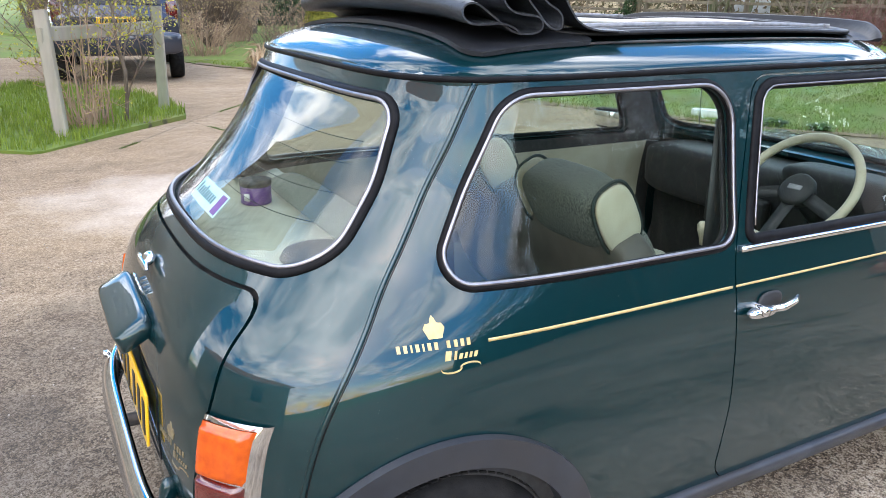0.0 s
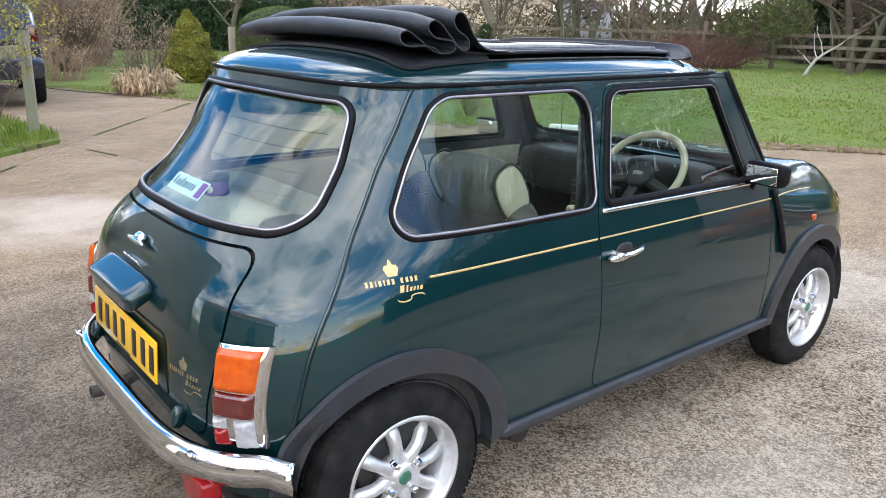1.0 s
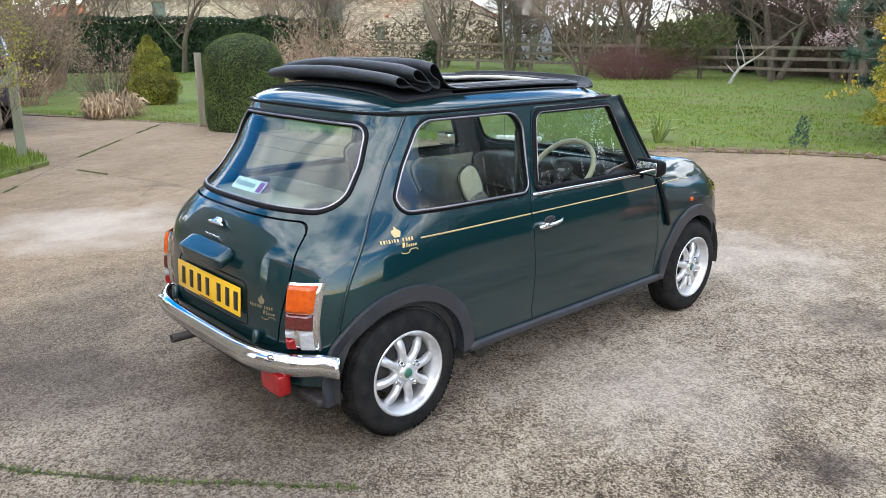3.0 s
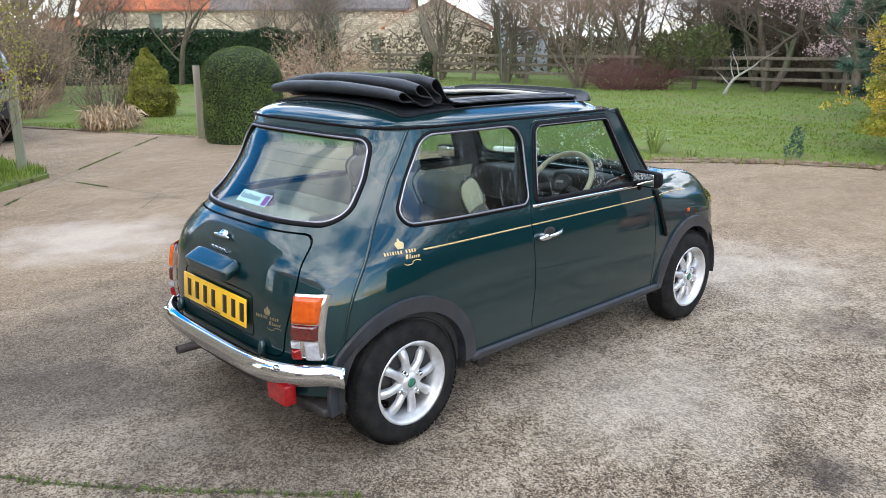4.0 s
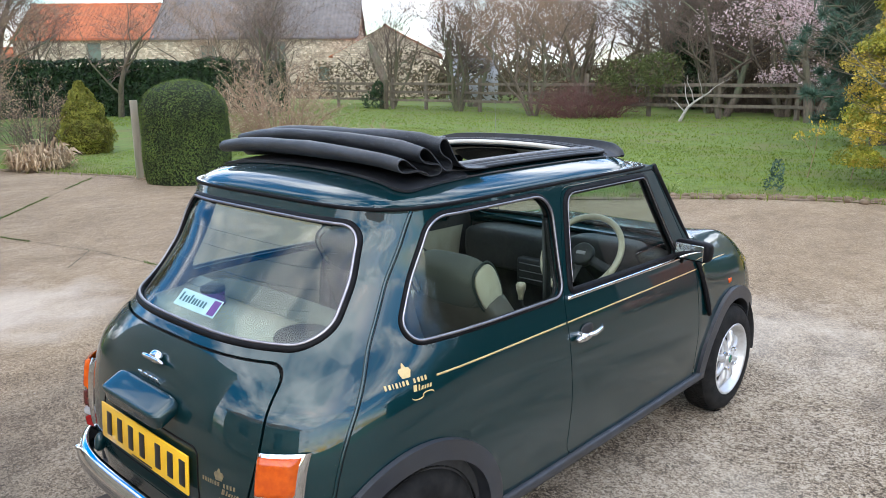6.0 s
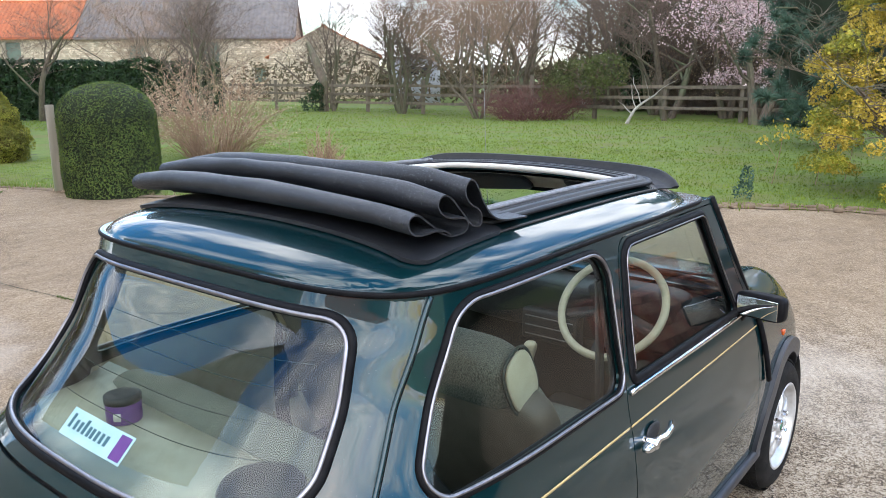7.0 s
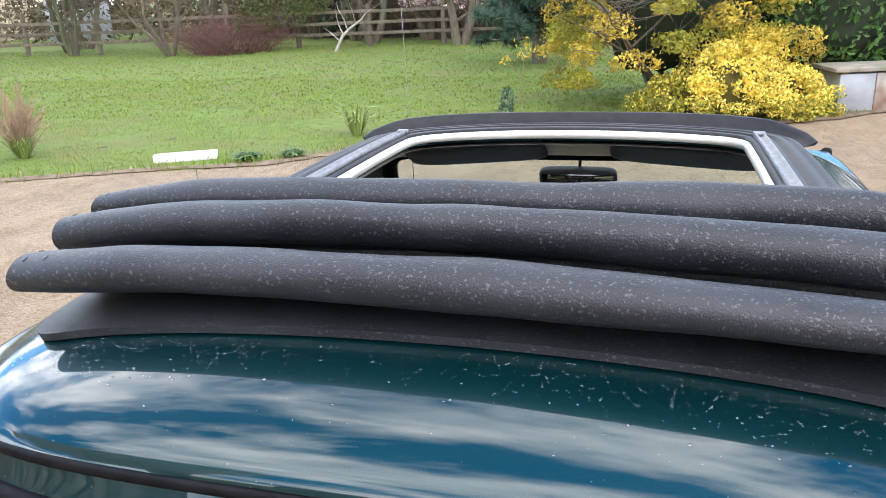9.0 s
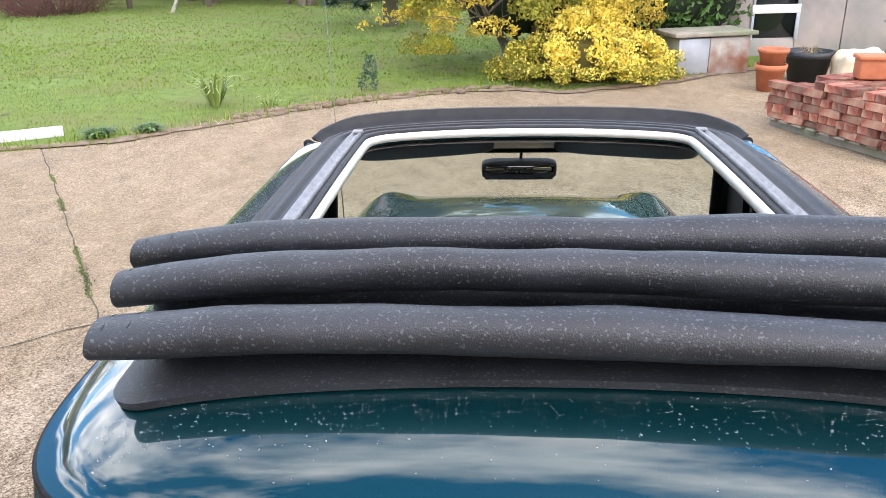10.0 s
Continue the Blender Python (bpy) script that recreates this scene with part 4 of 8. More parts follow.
# plate with its backing panel, lamp housing, handle and badge
RECESS = rounded([(-0.278, 0.447), (0.278, 0.447), (0.278, 0.615), (-0.278, 0.615)], 0.03)
part("plate_panel", mesh_of("plate_panel", *ring_on(RECESS, on_rear, round_profile(0.003, 0.0025, 6))), BLACK_RUBBER, lid)
PY = float(rear_y(0, 0.53)) - 0.012
plate = part("number_plate", slab(-0.26, 0.26, -0.003, 0.003, -0.0555, 0.0555, 0.002), PLATE, car, "yellow rear number plate with black bars", pose(0, PY, 0.538, -4))
for k, x in enumerate((-0.205, -0.135, -0.065, 0.005, 0.098, 0.168, 0.232)):
    part("plate_bar", slab(x - 0.015, x + 0.015, -0.0052, -0.0028, -0.036, 0.036, 0.001), PLATE_INK, plate)
part("plate_small_bar", slab(-0.06, 0.06, -0.0048, -0.0028, -0.051, -0.047), PLATE_INK, plate)
v, f = superbox((0.34, 0.085, 0.048), 7.0, nu=40, nv=16, bend=lambda p: p * (1, 1, 1) + np.array([0, -0.012 * max(0, -p[2] / 0.03), 0]))
housing = part("plate_lamp_housing", mesh_of("plate_lamp_housing", v, f), PAINT, lid, "dark green plate lamp housing", pose(0, float(rear_y(0, 0.685)) - 0.025, 0.682, 28))
HY = float(rear_y(0, 0.79))
hb = part("boot_handle", mesh_of("boot_handle", *superbox((0.055, 0.03, 0.022), 2.6, (0, 0, 0), 24, 12)), CHROME, lid, "chrome boot handle", pose(0, HY - 0.014, 0.790, 35))
part("handle_bar", mesh_of("handle_bar", *superbox((0.125, 0.016, 0.016), 2.4, (0, -0.014, 0.002), 24, 12)), CHROME, hb)
for k, x in enumerate((-0.048, -0.016, 0.014, 0.044)):
    part("badge_bar", slab(x - 0.009, x + 0.009, -0.003, 0.003, -0.015, 0.015, 0.002), CHROME, lid, m=pose(x * 0, float(rear_y(0, 0.728)) - 0.004, 0.728, 24))
part("fog_lamp", mesh_of("fog_lamp", *superbox((0.13, 0.05, 0.08), 12, nu=28, nv=14)), RED, car, "red rear fog lamp hanging under the bumper", pose(0.445, -0.435, 0.285))
part("exhaust_pipe", mesh_of("exhaust_pipe", *lathe([(0.015, 0.10), (0.0165, -0.10), (0.019, -0.10), (0.019, 0.30), (0.012, 0.30)], 20, "y")), DARK_METAL, car, "short dark exhaust tail pipe", pose(-0.335, -0.385, 0.222))
# rear radius arms and brake pipes under the sills
for sign in (1, -1):
    part("radius_arm", mesh_of("radius_arm", *tube([(sign * 0.50, 0.05, 0.25), (sign * 0.52, 0.25, 0.22), (sign * 0.53, 0.46, 0.24)], [0.045, 0.05, 0.035], 10)), DARK_METAL, car)
    part("arm_pivot", mesh_of("arm_pivot", *lathe([(0.0, 0.10), (0.035, 0.10), (0.04, 0.09), (0.04, -0.02), (0.0, -0.02)], 16, "x")), DARK_METAL, car, m=pose(sign * 0.53, 0.44, 0.215, 0, 0, 0 if sign > 0 else 180))


# crests: gold transfers on the quarters and lid
def crest(place, ox, oz, s, material, parent, flip=1):
    def shape(poly, name):
        q = [(ox + flip * a * s, oz + b * s) for a, b in poly]
        v, f = outlined(q, 0.0016, 0.0018, place)
        part(name, mesh_of(name, v, f, False), material, parent)

    pot = [(-0.10, 0.0), (0.10, 0.0), (0.12, 0.05), (0.16, 0.14), (0.12, 0.2), (0.05, 0.21), (0.03, 0.27), (0.0, 0.31), (-0.03, 0.27), (-0.05, 0.21), (-0.12, 0.2), (-0.16, 0.14), (-0.12, 0.05)]
    shape([(a * 0.8, b * 0.8) for a, b in pot], "crest_shape")
    for c in (-0.45, -0.37, -0.30, -0.23, -0.16, -0.09, -0.01, 0.14, 0.23, 0.31, 0.39):
        w = 0.011 if c in (-0.30, -0.16) else 0.021
        shape([(c - w, -0.115), (c + w, -0.115), (c + w, -0.035), (c - w, -0.035)], "crest_bar")
    for x0, x1, t in ((0.07, 0.14, 0.045), (0.18, 0.21, 0.035), (0.24, 0.28, 0.0), (0.31, 0.34, 0.0), (0.37, 0.40, 0.0), (0.43, 0.47, 0.0)):
        shape([(x0, -0.255), (x1, -0.255), (x1 + 0.025, -0.195 + t), (x0 + 0.025, -0.195 + t)], "crest_bar")
    for k in range(2):
        cx = 0.14 + 0.24 * k
        arc = [(cx + 0.13 * math.cos(a) + 0.0, -0.345 + 0.045 * math.sin(a) * (1 if k else -1)) for a in np.linspace(0, math.pi, 9)]
        shape(arc + [(a, b - 0.018) for a, b in reversed(arc)], "crest_bar")


crest(lambda a, b, h: on_side(a, b, h, 1), -0.012, 0.779, 0.150, GOLD, body)
crest(lambda a, b, h: on_side(a, b, h, -1), -0.012, 0.779, 0.150, GOLD, body)
crest(on_rear, 0.365, 0.555, 0.135, DULL_GOLD, lid)
for sign in (1, -1):
    for y0, y1, own in ((0.085, 0.688, body), (0.699, 1.645, doors[sign])):
        ys = np.linspace(y0, y1, 50)
        pts = np.array([on_side(y, 0.764 - 0.004 * y, 0.0008, sign) for y in ys])
        wid = 0.0026 if y0 > 0.5 else 0.003
        part("coachline", mesh_of("coachline", *sweep(pts, np.tile((sign, 0, 0), (50, 1)), [(-wid, -0.001), (-wid, 0.0008), (wid, 0.0008), (wid, -0.001)], False)), GOLD, own, "thin gold coachline")
    ys = np.linspace(1.70, 2.25, 30)
    pts = []
    for y in ys:
        z = 0.757 - 0.035 * ((y - 1.7) / 0.5) ** 2
        zt, m = float(ZT(y)), float(CROWN(y))
        c = max(1 - max((z - 0.5) / (zt - 0.5), 0) ** m, 0.02) ** (1 / m)
        pts.append((sign * (float(W_AT(z)) * float(TAPER(y)) * (1 - 0.012 * (y - 1) ** 2) * c + 0.0012), y, z))
    part("coachline", mesh_of("coachline", *sweep(pts, np.tile((sign, 0, 0.3), (30, 1)), [(-0.0025, -0.001), (-0.0025, 0.001), (0.0025, 0.001), (0.0025, -0.001)], False)), GOLD, car, "thin gold coachline")
    # door handle
    hx = float(side_x(0.79, 0.705))
    esc = part("handle_escutcheon", mesh_of("handle_escutcheon", *superbox((0.012, 0.075, 0.046), 2.4, nu=24, nv=10)), DASH, doors[sign], "dark handle recess", pose(sign * hx, 0.80, 0.714))
    hd = part("door_handle", mesh_of("door_handle", *superbox((0.030, 0.085, 0.024), 2.5, (0, 0.0, 0), 24, 12)), CHROME, doors[sign], "chrome door handle with push button", pose(sign * (hx + 0.018), 0.755, 0.702))
    part("push_button", mesh_of("push_button", *lathe([(0.0, 0.02), (0.010, 0.019), (0.012, 0.016), (0.012, -0.02)], 20, "x")), CHROME, hd, m=pose(0.0, -0.005, 0.006, 0, 0, 0 if sign > 0 else 180))
    part("grip", mesh_of("grip", *tube([(0.0, 0.03, 0.002), (sign * 0.012, 0.055, 0.006), (sign * 0.010, 0.09, 0.012), (0.0, 0.112, 0.016)], [0.009, 0.0085, 0.008, 0.006], 10)), CHROME, hd)
    # door mirror on an arm at the pillar foot
    mir = part("door_mirror", mesh_of("door_mirror", *superbox((0.158, 0.07, 0.082), 5.0, nu=36, nv=18, bend=lambda p: p * (1 - 0.10 * (p[1] > 0), 1, 1 - 0.12 * (p[1] > 0)))), BLACK_RUBBER, car, "black plastic door mirror", pose(sign * 0.707, 1.50, 0.873, 0, 0, -10 * sign))
    part("mirror_glass", slab(-0.064, 0.064, -0.0385, -0.0345, -0.030, 0.030, 0.0012), MIRROR, mir, m=pose(0, 0, 0, 2))
    part("mirror_foot", mesh_of("mirror_foot", *tube([(sign * -0.05, 0.0, -0.02), (sign * -0.07, 0.01, -0.045), (sign * -0.085, 0.015, -0.06)], [0.02, 0.016, 0.022], 10)), BLACK_RUBBER, mir)
    # window winder and card
    vcard = np.array([on_side(y, z, -0.036, sign) for z in np.linspace(0.30, 0.80, 12) for y in np.linspace(0.74, 1.60, 20)])
    fcard = [tuple(reversed(q)) if sign > 0 else q for q in [(i * 20 + j, i * 20 + j + 1, (i + 1) * 20 + j + 1, (i + 1) * 20 + j) for i in range(11) for j in range(19)]]
    part("door_card", mesh_of("door_card", vcard, fcard), TRIM_CREAM, doors[sign], "stone vinyl inner door panel")
    part("window_winder", mesh_of("window_winder", *tube([on_side(1.22, 0.62, -0.05, sign), on_side(1.19, 0.66, -0.055, sign), on_side(1.14, 0.72, -0.055, sign), on_side(1.14, 0.72, -0.085, sign)], [0.014, 0.009, 0.008, 0.011], 8)), DASH, doors[sign])
    vcard = np.array([on_side(y, z, -0.036, sign) for z in np.linspace(0.40, 0.84, 12) for y in np.linspace(0.02, 0.68, 20)])
    part("rear_side_card", mesh_of("rear_side_card", vcard, fcard), TRIM_CREAM, car, "stone vinyl rear side panel")
part("aerial", mesh_of("aerial", *tube([(-0.566, 1.84, 0.80), (-0.566, 1.815, 1.2), (-0.566, 1.78, 1.79)], [0.0022, 0.0011, 0.0007], 6)), ALU, car, "thin metal radio aerial")
part("aerial_foot", mesh_of("aerial_foot", *superbox((0.03, 0.03, 0.03), 2.5, (-0.566, 1.84, 0.80), 14, 8)), BLACK_RUBBER, car)

# ---- car: cabin ----
part("cabin_carpet", slab(-0.56, 0.56, 0.30, 1.66, 0.236, 0.262, 0.005), LINING, car)
part("tunnel", slab(-0.09, 0.09, 0.35, 1.65, 0.262, 0.34, 0.03), LINING, car)
part("rear_bench_cushion", mesh_of("rear_bench_cushion", *superbox((1.0, 0.46, 0.20), 5, (0, 0.22, 0.46), 40, 16)), SEAT_BROWN, car, "dark brown rear bench cushion")
part("rear_bench_back", mesh_of("rear_bench_back", *superbox((1.02, 0.14, 0.44), 4, (0, 0, 0), 40, 18)), TWEED, car, "tweed rear bench backrest", pose(0, 0.075, 0.66, 16))
shelf_pts = [(x, y, 0.838 - 0.012 * ((y + 0.2) < 0)) for y in (-0.27, -0.2, 0.06) for x in np.linspace(-0.54, 0.54, 12)]
sh = [(min(0.97 * float(side_x(max(y, -0.2), 0.85)), abs(x)) * (1 if x > 0 else -1), max(y, float(rear_y(x, 0.86)) + 0.05), z) for x, y, z in shelf_pts]
part("parcel_shelf", thickened(sh, [(i * 12 + j, i * 12 + j + 1, (i + 1) * 12 + j + 1, (i + 1) * 12 + j) for i in range(2) for j in range(11)], 0.02), TRIM_CREAM, car, "stone vinyl parcel shelf")
part("shelf_speaker", mesh_of("shelf_speaker", *lathe([(0.0, 0.006), (0.02, 0.012), (0.06, 0.008), (0.075, 0.012), (0.082, 0.0)], 32, "z")), DASH, car, "round black shelf speaker", pose(0.30, -0.10, 0.842))
for z in (0.95, 1.0, 1.05, 1.09):
    pts = [on_rear(x, z, -0.0075) for x in np.linspace(-0.40, 0.40, 24)]
    part("heater_wire", mesh_of("heater_wire", *tube(pts, 0.0009, 4)), PIPING, rear_screen)


def seat(x, parent, driver):
    s = new("front_seat")
    s.parent = parent
    s.matrix_basis = pose(x, 0.93 if driver else 0.99, 0.262)
    s["label"] = "tweed and stone vinyl front seat"
    part("seat_base", slab(-0.19, 0.19, -0.20, 0.22, 0.0, 0.12, 0.02), DASH, s)
    part("cushion", mesh_of("cushion", *superbox((0.47, 0.50, 0.17), 4.5, (0, 0.02, 0.19), 40, 16)), TWEED, s)
    for k in (1, -1):
        part("bolster", mesh_of("bolster", *superbox((0.09, 0.50, 0.19), 3.5, (k * 0.205, 0.02, 0.20), 24, 14)), TRIM_CREAM, s)
    tilt = 20
    back = part("backrest", mesh_of("backrest", *superbox((0.44, 0.12, 0.46), 4.5, (0, 0, 0.22), 40, 20)), SEAT_BROWN, s, "dark brown vinyl seat back", pose(0, -0.22, 0.16, tilt))
    part("backrest_face", mesh_of("backrest_face", *superbox((0.34, 0.06, 0.42), 4.5, (0, 0.052, 0.23), 32, 18)), TWEED, back)
    hw, hh = 0.31, 0.185
    hz = 0.485
    hr = part("head_restraint", mesh_of("head_restraint", *superbox((hw, 0.125, hh), 3.6, (0, 0, 0), 40, 18)), TWEED, back, "tweed head restraint with cream ends", pose(0, -0.005, hz, 8))
    for k in (1, -1):
        part("end_panel", mesh_of("end_panel", *superbox((0.018, 0.108, hh * 0.88), 2.8, (k * hw / 2, 0, 0), 24, 12)), CREAM_LEATHER, hr)
        ring = [(k * (hw / 2 - 0.004), 0.059 * math.copysign(abs(math.cos(a)) ** 0.7, math.cos(a)), hh * 0.475 * math.copysign(abs(math.sin(a)) ** 0.7, math.sin(a))) for a in np.linspace(0, 2 * math.pi, 32)[:-1]]
        part("piping", mesh_of("piping", *tube(ring, 0.004, 6, True, (1, 0.01, 0.02))), PIPING, hr)
    return s


seat(0.295, car, True)
seat(-0.295, car, False)
# dash, wheel, lever, mirror, visors
part("dashboard", mesh_of("dashboard", *superbox((1.10, 0.22, 0.20), 6, (0, 1.615, 0.72), 40, 16)), DASH, car, "black padded dashboard")
part("instrument_binnacle", mesh_of("instrument_binnacle", *superbox((0.36, 0.14, 0.12), 5, (0.27, 1.57, 0.79), 32, 14)), DASH, car)
part("radio_panel", slab(-0.14, 0.10, 1.45, 1.50, 0.60, 0.72, 0.012), DASH, car)
for z in (0.625, 0.66, 0.695):
    part("radio_trim", slab(-0.12, 0.08, 1.446, 1.449, z - 0.002, z + 0.002), ALU, car)
col = new("steering_wheel")
col.parent = car
col["label"] = "cream leather three-spoke steering wheel"
col.matrix_basis = pose(0.27, 1.365, 0.818, 50)
ring = [(0.178 * math.cos(a), 0.178 * math.sin(a), 0) for a in np.linspace(0, 2 * math.pi, 61)[:-1]]
part("wheel_rim", mesh_of("wheel_rim", *tube(ring, 0.0135, 10, True, (0, 0, 1))), CREAM_LEATHER, col)
part("wheel_boss", mesh_of("wheel_boss", *lathe([(0.0, 0.004), (0.045, 0.002), (0.052, -0.004), (0.054, -0.02), (0.04, -0.05), (0.0, -0.05)], 36, "z")), DASH, col)
part("boss_badge", slab(-0.022, 0.022, -0.008, 0.008, 0.003, 0.006, 0.001), ALU, col)
for a in (200, 340, 270):
    r0, r1 = 0.04, 0.170
    c, s_ = math.cos(radians(a)), math.sin(radians(a))
    pts = np.array([(c * r, s_ * r, -0.014 + 0.012 * (r - r0) / (r1 - r0)) for r in np.linspace(r0, r1, 6)])
    part("wheel_spoke", mesh_of("wheel_spoke", *sweep(pts, np.tile((0, 0, 1.0), (6, 1)), [(-0.020, -0.002), (-0.020, 0.002), (0.020, 0.002), (0.020, -0.002)], False)), DASH, col)
part("steering_column", mesh_of("steering_column", *tube([(0.27, 1.385, 0.80), (0.27, 1.55, 0.66)], 0.03, 12)), DASH, car)
part("gear_lever", mesh_of("gear_lever", *tube([(-0.03, 1.42, 0.33), (-0.033, 1.37, 0.50), (-0.034, 1.352, 0.56)], [0.012, 0.008, 0.008], 8)), DASH, car)
part("gear_knob", mesh_of("gear_knob", *lathe([(0.0, 0.05), (0.018, 0.048), (0.024, 0.038), (0.022, 0.02), (0.013, -0.01), (0.011, -0.03), (0.0, -0.03)], 20, "z")), CREAM_LEATHER, car, "cream gear knob", pose(-0.034, 1.35, 0.585))
im = part("interior_mirror", mesh_of("interior_mirror", *superbox((0.20, 0.03, 0.062), 5, nu=32, nv=14)), DASH, car, "black interior mirror", pose(-0.009, 1.487, 1.112, 26))
part("mirror_glass", slab(-0.090, 0.090, -0.0165, -0.0155, -0.024, 0.024), DIM_MIRROR, im)
part("mirror_stem", mesh_of("mirror_stem", *tube([(-0.006, 1.49, 1.125), (0.0, 1.46, 1.20), (0.0, 1.44, 1.235)], 0.004, 8)), DASH, car)
for sign in (1, -1):
    part("sun_visor", mesh_of("sun_visor", *superbox((0.36, 0.13, 0.02), 5, nu=32, nv=10)), VINYL, car, "black sun visor", pose(sign * 0.255, 1.385, 1.195, -30, sign * 4))
    part("seat_belt", mesh_of("seat_belt", *sweep([(sign * 0.545, 0.72, 1.10), (sign * 0.56, 0.71, 0.9), (sign * 0.575, 0.70, 0.5)], np.tile((sign, 0, 0), (3, 1)), [(-0.022, -0.001), (-0.022, 0.001), (0.022, 0.001), (0.022, -0.001)], False)), DASH, car)

# things left in the car
tin = empty("tin", "small round purple tin with dark lid on the parcel shelf", "tin", (-0.175, -0.10, 0.8385))
part("tin_body", mesh_of("tin_body", *lathe([(0.0, 0.0), (0.036, 0.0), (0.038, 0.003), (0.038, 0.042), (0.036, 0.045), (0.0, 0.045)], 36, "z")), PURPLE, tin)
part("tin_lid", mesh_of("tin_lid", *lathe([(0.0, 0.062), (0.030, 0.062), (0.0395, 0.060), (0.0395, 0.046), (0.0, 0.046)], 36, "z")), DASH, tin)
part("tin_label", slab(-0.008, 0.008, -0.0395, -0.0385, 0.012, 0.030), WHITE_TRIM, tin, m=pose(0, 0, 0, 0, 0, 40))
st = empty("window_sticker", "pale turquoise sticker with dark bars inside rear window", "sticker")


def glued(x0, x1, z0, z1, h, name, material):
    poly = [(x0, z0), ((x0 + x1) / 2, z0), (x1, z0), (x1, z1), ((x0 + x1) / 2, z1), (x0, z1)]
    v, f = outlined(poly, h, 0.0006, on_rear)
    part(name, mesh_of(name, v, f, False), material, st)


glued(-0.112, 0.112, 0.897, 0.936, -0.0040, "sticker_sheet", STICKER)
for k, x0 in enumerate((-0.098, -0.078, -0.061, -0.045, -0.028, -0.014, 0.002, 0.019, 0.036)):
    glued(x0, x0 + 0.009, 0.909, 0.929 if k in (0, 3) else 0.923, -0.0030, "sticker_bar", STICKER_INK)
glued(0.072, 0.106, 0.900, 0.933, -0.0030, "sticker_square", PURPLE)

# ---- surroundings: materials ----
def leafy(name, a, b, rough=0.6, dark=0.55, soft=0.25):
    """Leaf material whose tone changes from leaf to leaf."""
    m = bpy.data.materials.new(name)
    m.use_nodes = True
    n, l = m.node_tree.nodes, m.node_tree.links
    p = n["Principled BSDF"]
    p.inputs["Roughness"].default_value = rough
    p.inputs["Specular IOR Level"].default_value = 0.35
    g, mix, hsv, mr = n.new("ShaderNodeNewGeometry"), n.new("ShaderNodeMix"), n.new("ShaderNodeHueSaturation"), n.new("ShaderNodeMapRange")
    mix.data_type = "RGBA"
    l.new(g.outputs["Random Per Island"], mix.inputs[0])
    mix.inputs[6].default_value, mix.inputs[7].default_value = (*a, 1), (*b, 1)
    tex = n.new("ShaderNodeTexNoise")
    tex.inputs["Scale"].default_value = 3.0
    co = n.new("ShaderNodeTexCoord")
    l.new(co.outputs["Object"], tex.inputs["Vector"])
    mr.inputs["From Min"].default_value, mr.inputs["From Max"].default_value = 0.3, 0.7
    mr.inputs["To Min"].default_value, mr.inputs["To Max"].default_value = dark, 1.25
    l.new(tex.outputs[0], mr.inputs[0])
    l.new(mr.outputs[0], hsv.inputs["Value"])
    l.new(mix.outputs[2], hsv.inputs["Color"])
    l.new(hsv.outputs[0], p.inputs["Base Color"])
    if soft:
        tr, add = n.new("ShaderNodeBsdfTranslucent"), n.new("ShaderNodeMixShader")
        add.inputs[0].default_value = soft
        l.new(hsv.outputs[0], tr.inputs[0])
        l.new(p.outputs[0], add.inputs[1])
        l.new(tr.outputs[0], add.inputs[2])
        l.new(add.outputs[0], n["Material Output"].inputs[0])
    return m


